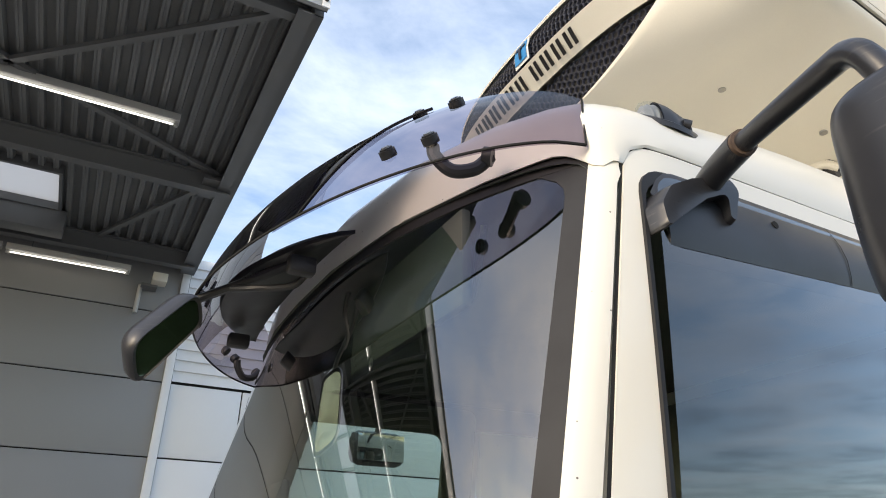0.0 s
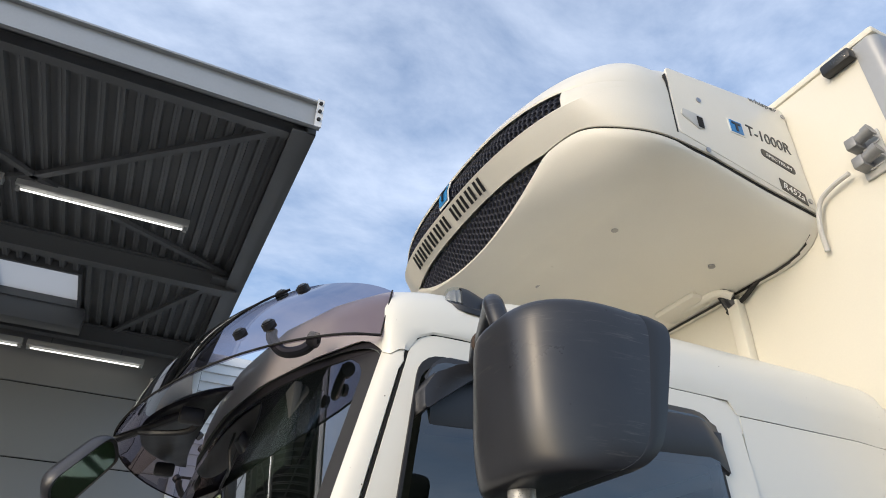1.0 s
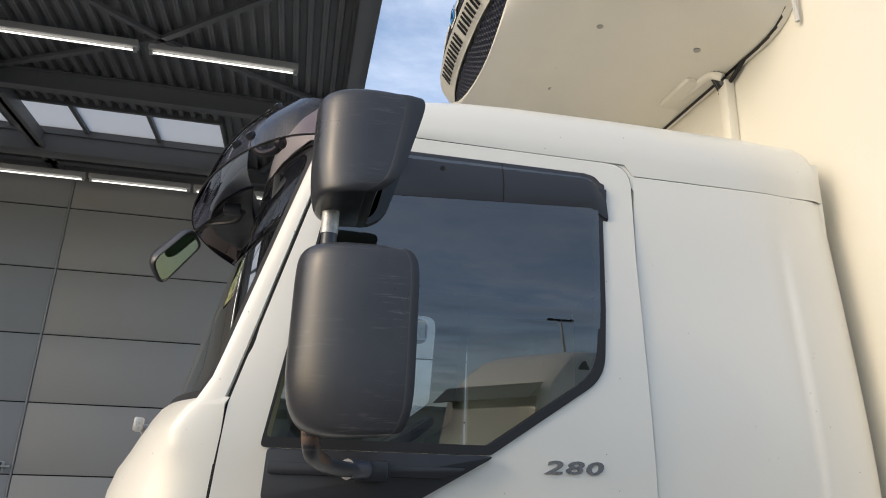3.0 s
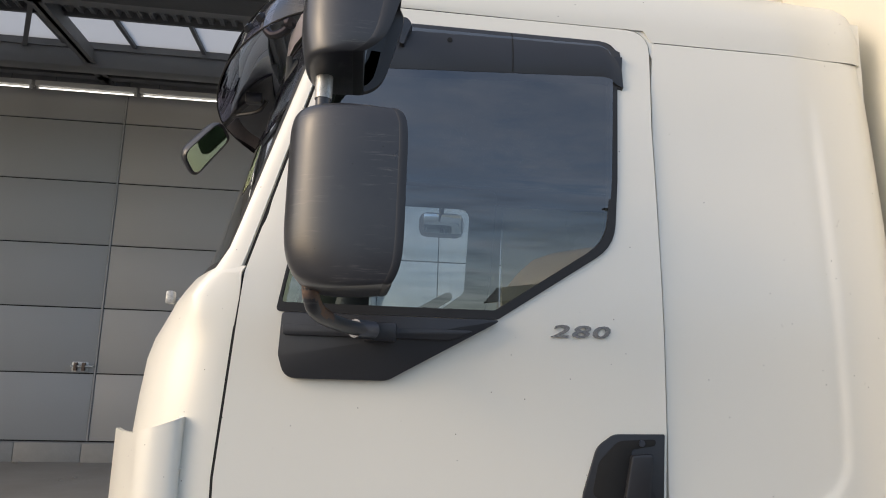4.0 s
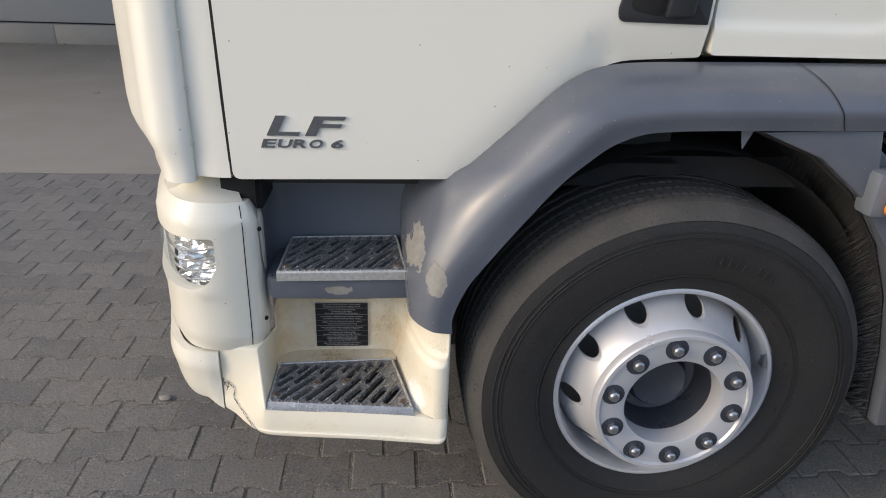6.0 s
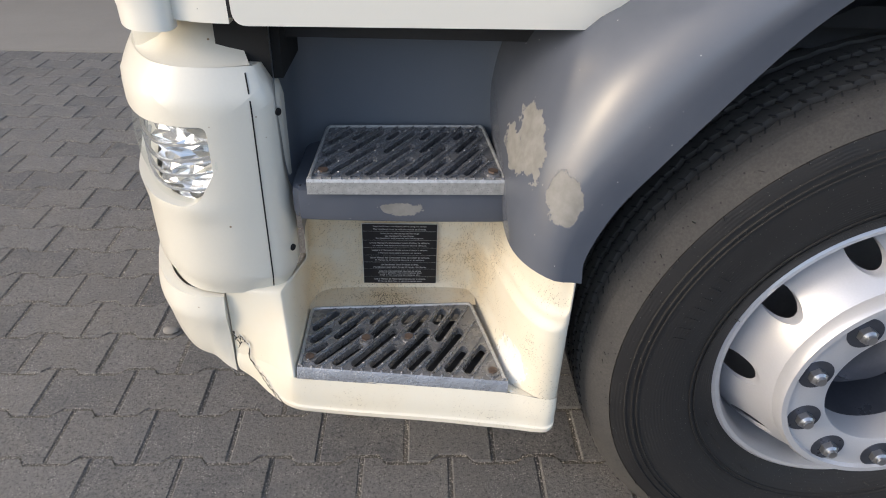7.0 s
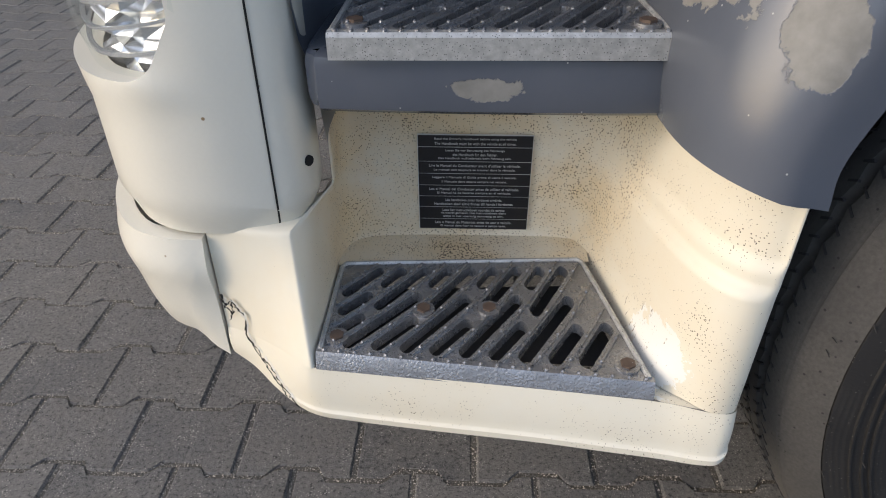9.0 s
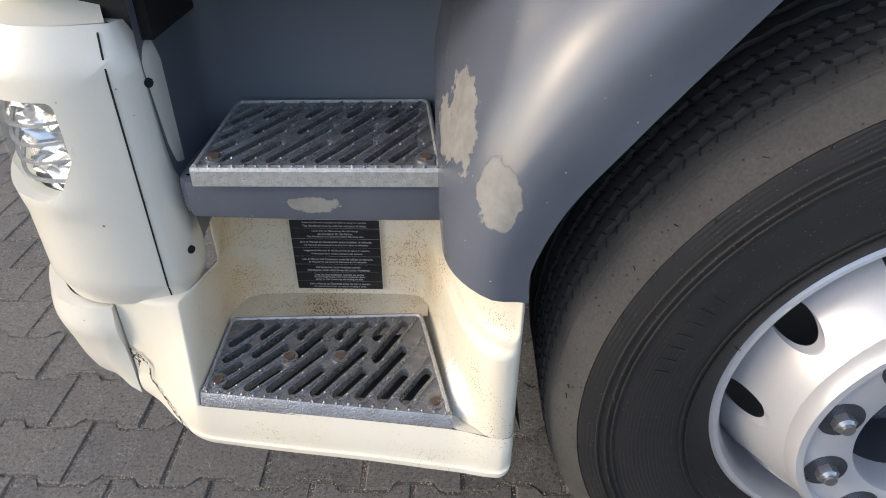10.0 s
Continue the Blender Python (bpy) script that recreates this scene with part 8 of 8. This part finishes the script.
yard_truck = parked_truck(2.95, -8.2, "white high-roof tractor with a grey box parked in the yard")
yard_truck.rotation_euler = (0, 0, radians(-26))
yard_truck.scale = (1.05, 1.05, 1.05)
hall = thing("far_hall", "long low grey industrial hall across the yard", "hall", (0, -62, 0))
part("wall", boxes(((-70, -75, 0), (70, -62, 6.4))), "panel", hall)
part("roof_edge", boxes(((-70.2, -75.2, 6.4), (70.2, -61.8, 6.9), 0.05)), "beam", hall)
for k in range(14):
    part("hall_door", boxes(((-66 + k * 9.6, -62.03, 0), (-61.5 + k * 9.6, -61.97, 4.6), 0.02)), "beam", hall, "dark roller door")
    part("hall_window", boxes(((-60.8 + k * 9.6, -62.03, 4.9), (-57.4 + k * 9.6, -61.97, 5.8), 0.02)), "dark_glass", hall, "dark strip window")
mast = thing("lamp_mast", "tall galvanised yard lamp mast with floodlights", "lamp mast", (13.2, -30.0, 0))
part("pole", cyl(bmesh.new(), (13.2, -30, -0.02), (13.2, -30, 11.5), 0.15, 12, 0.06), "steel", mast)
part("cross_arm", boxes(((12.55, -30.05, 11.45), (13.85, -29.95, 11.55))), "steel", mast)
for k in range(4):
    part("floodlight", boxes(((12.5 + k * 0.38, -30.2, 11.55), (12.78 + k * 0.38, -29.85, 11.72), 0.03)), "dark", mast)

# ---- paving blocks ----
BL_, BW_ = 0.2070, 0.1480
Y_TOP = 3.232
X0B, ROW0 = 0.0505, 0.2595


def wave(x, ph):
    """The toothed joint between two rows."""
    t = ((x - ph) / BL_) % 1.0
    a = 0.0108
    if t < 0.20 or t >= 0.86:
        return a
    if t < 0.26:
        return lerp(a, -a, (t - 0.20) / 0.06)
    if t < 0.76:
        return -a
    return lerp(-a, a, (t - 0.76) / 0.10)


def block_outline(row):
    """One block's outline about its lower left joint, with its toothed long sides."""
    g = 0.0036
    own, below, above = (row % 2) * 0.5 * BL_, ((row + 1) % 2) * 0.5 * BL_, ((row + 1) % 2) * 0.5 * BL_
    us = [0.0, 0.10, 0.20, 0.26, 0.34, 0.50, 0.56, 0.66, 0.70, 0.76, 0.81, 0.86, 0.93, 1.0]
    us = sorted(set(us + [(u + 0.5) % 1.0 for u in us]))
    xs_ = [lerp(g, BL_ - g, u) for u in us]
    # own joints lie where the joint below is high and the joint above is low
    lowr = [Vector((x, g + wave(x, 0.5 * BL_))) for x in xs_]
    uppr = [Vector((x, BW_ - g + wave(x, 0.0))) for x in xs_]
    return lowr + uppr[::-1]


def block_mesh(z=0.0, out=None, ox=0, oy=0):
    bm_ = out or bmesh.new()
    P = block_outline(0)
    c = Vector((BL_ / 2, BW_ / 2))
    n = len(P)
    ch = 0.0035
    top = [bm_.verts.new((ox + c.x + (p.x - c.x) * (1 - ch / 0.09), oy + c.y + (p.y - c.y) * (1 - ch / 0.07), z)) for p in P]
    mid = [bm_.verts.new((ox + p.x, oy + p.y, z - 0.004)) for p in P]
    low = [bm_.verts.new((ox + p.x, oy + p.y, z - 0.03)) for p in P]
    bm_.faces.new(top)
    for A, B in ((top, mid), (mid, low)):
        for k in range(n):
            bm_.faces.new((A[k], B[k], B[(k + 1) % n], A[(k + 1) % n]))
    return bm_


paving = tagged(part("road", boxes(((-8, -7, -0.10), (6, 3.233, -0.0040))), "sand"), "dark grey interlocking concrete block paving", "paving", kind="structure")
bm = block_mesh()
bm.normal_update()
bme = bpy.data.meshes.new("paving_block")
bm.to_mesh(bme)
bm.free()
bme.materials.append(M["block"])
rest = bmesh.new()
rng = random.Random(7)
near = 0
k0, k1 = -48, int((Y_TOP - ROW0) / BW_)
for row in range(k0, k1 + 1):
    y = ROW0 + row * BW_
    for col in range(-38, 30):
        x = X0B + col * BL_ + (row % 2) * 0.5 * BL_
        z = rng.uniform(-0.0022, 0.0014)
        inside = -2.35 < x < 0.75 and -0.12 < y < 3.0 and not (x > -0.15 and y > 0.42)
        if inside and near < 300 and not (x > 0.45):
            ob = new("paving_block", bme)
            ob.parent = paving
            ob.location = (x, y, z)
            ob.rotation_euler = (rng.uniform(-0.006, 0.006), rng.uniform(-0.006, 0.006), 0)
            near += 1
        elif not (x > 0.2 and y > 0.9):
            block_mesh(z, rest, x, y)
rest.normal_update()
tagged(part("paving_rest", rest, "block", paving, sharp=False, smooth=0), kind="stuff")

# sand grains: thick along the joints, thin and clouded over the blocks
gr = np.random.default_rng(19)


def grains(points, sizes):
    """Four-sided grains resting at the given places, in one mesh."""
    tet = np.array([(1, 0, -0.3), (-0.5, 0.87, -0.3), (-0.5, -0.87, -0.3), (0, 0, 0.9)])
    turn = gr.uniform(0, 6.283, len(points))
    co = np.empty((len(points), 4, 3))
    co[:, :, 0] = np.cos(turn)[:, None] * tet[:, 0] - np.sin(turn)[:, None] * tet[:, 1]
    co[:, :, 1] = np.sin(turn)[:, None] * tet[:, 0] + np.cos(turn)[:, None] * tet[:, 1]
    co[:, :, 2] = tet[:, 2]
    co = co * sizes[:, None, None] * gr.uniform(0.6, 1.4, (len(points), 1, 3)) + points[:, None, :]
    base = np.arange(len(points))[:, None, None] * 4
    faces = (base + np.array([(0, 2, 1), (0, 1, 3), (1, 2, 3), (2, 0, 3)])[None]).reshape(-1, 3)
    me_ = bpy.data.meshes.new("sand_grains")
    me_.from_pydata(co.reshape(-1, 3).tolist(), [], faces.tolist())
    me_.materials.append(M["grain"])
    return me_


spots_ = []
for row in range(-6, 12):
    y = ROW0 + row * BW_
    for col in range(-8, 6):
        x = X0B + col * BL_ + (row % 2) * 0.5 * BL_
        for q in range(120):
            along_x = gr.uniform(0, BL_)
            spots_.append((x + along_x, y + wave(along_x, 0.5 * BL_) + gr.normal(0, 0.0034), -0.0022))
        for q in range(70):
            spots_.append((x + gr.normal(0, 0.0032), y + gr.uniform(0, BW_), -0.0022))
        thickly = gr.uniform(0.3, 1.0)
        for q in range(int(75 * thickly)):
            spots_.append((x + gr.uniform(0, BL_), y + gr.uniform(0, BW_), 0.0002))
spots_ = np.array(spots_)
joint_sand = new("sand_grains", grains(spots_, np.where(spots_[:, 2] < 0, gr.uniform(0.0008, 0.0022, len(spots_)), gr.uniform(0.0005, 0.0013, len(spots_)))))
joint_sand.parent = paving
tagged(joint_sand, kind="stuff")
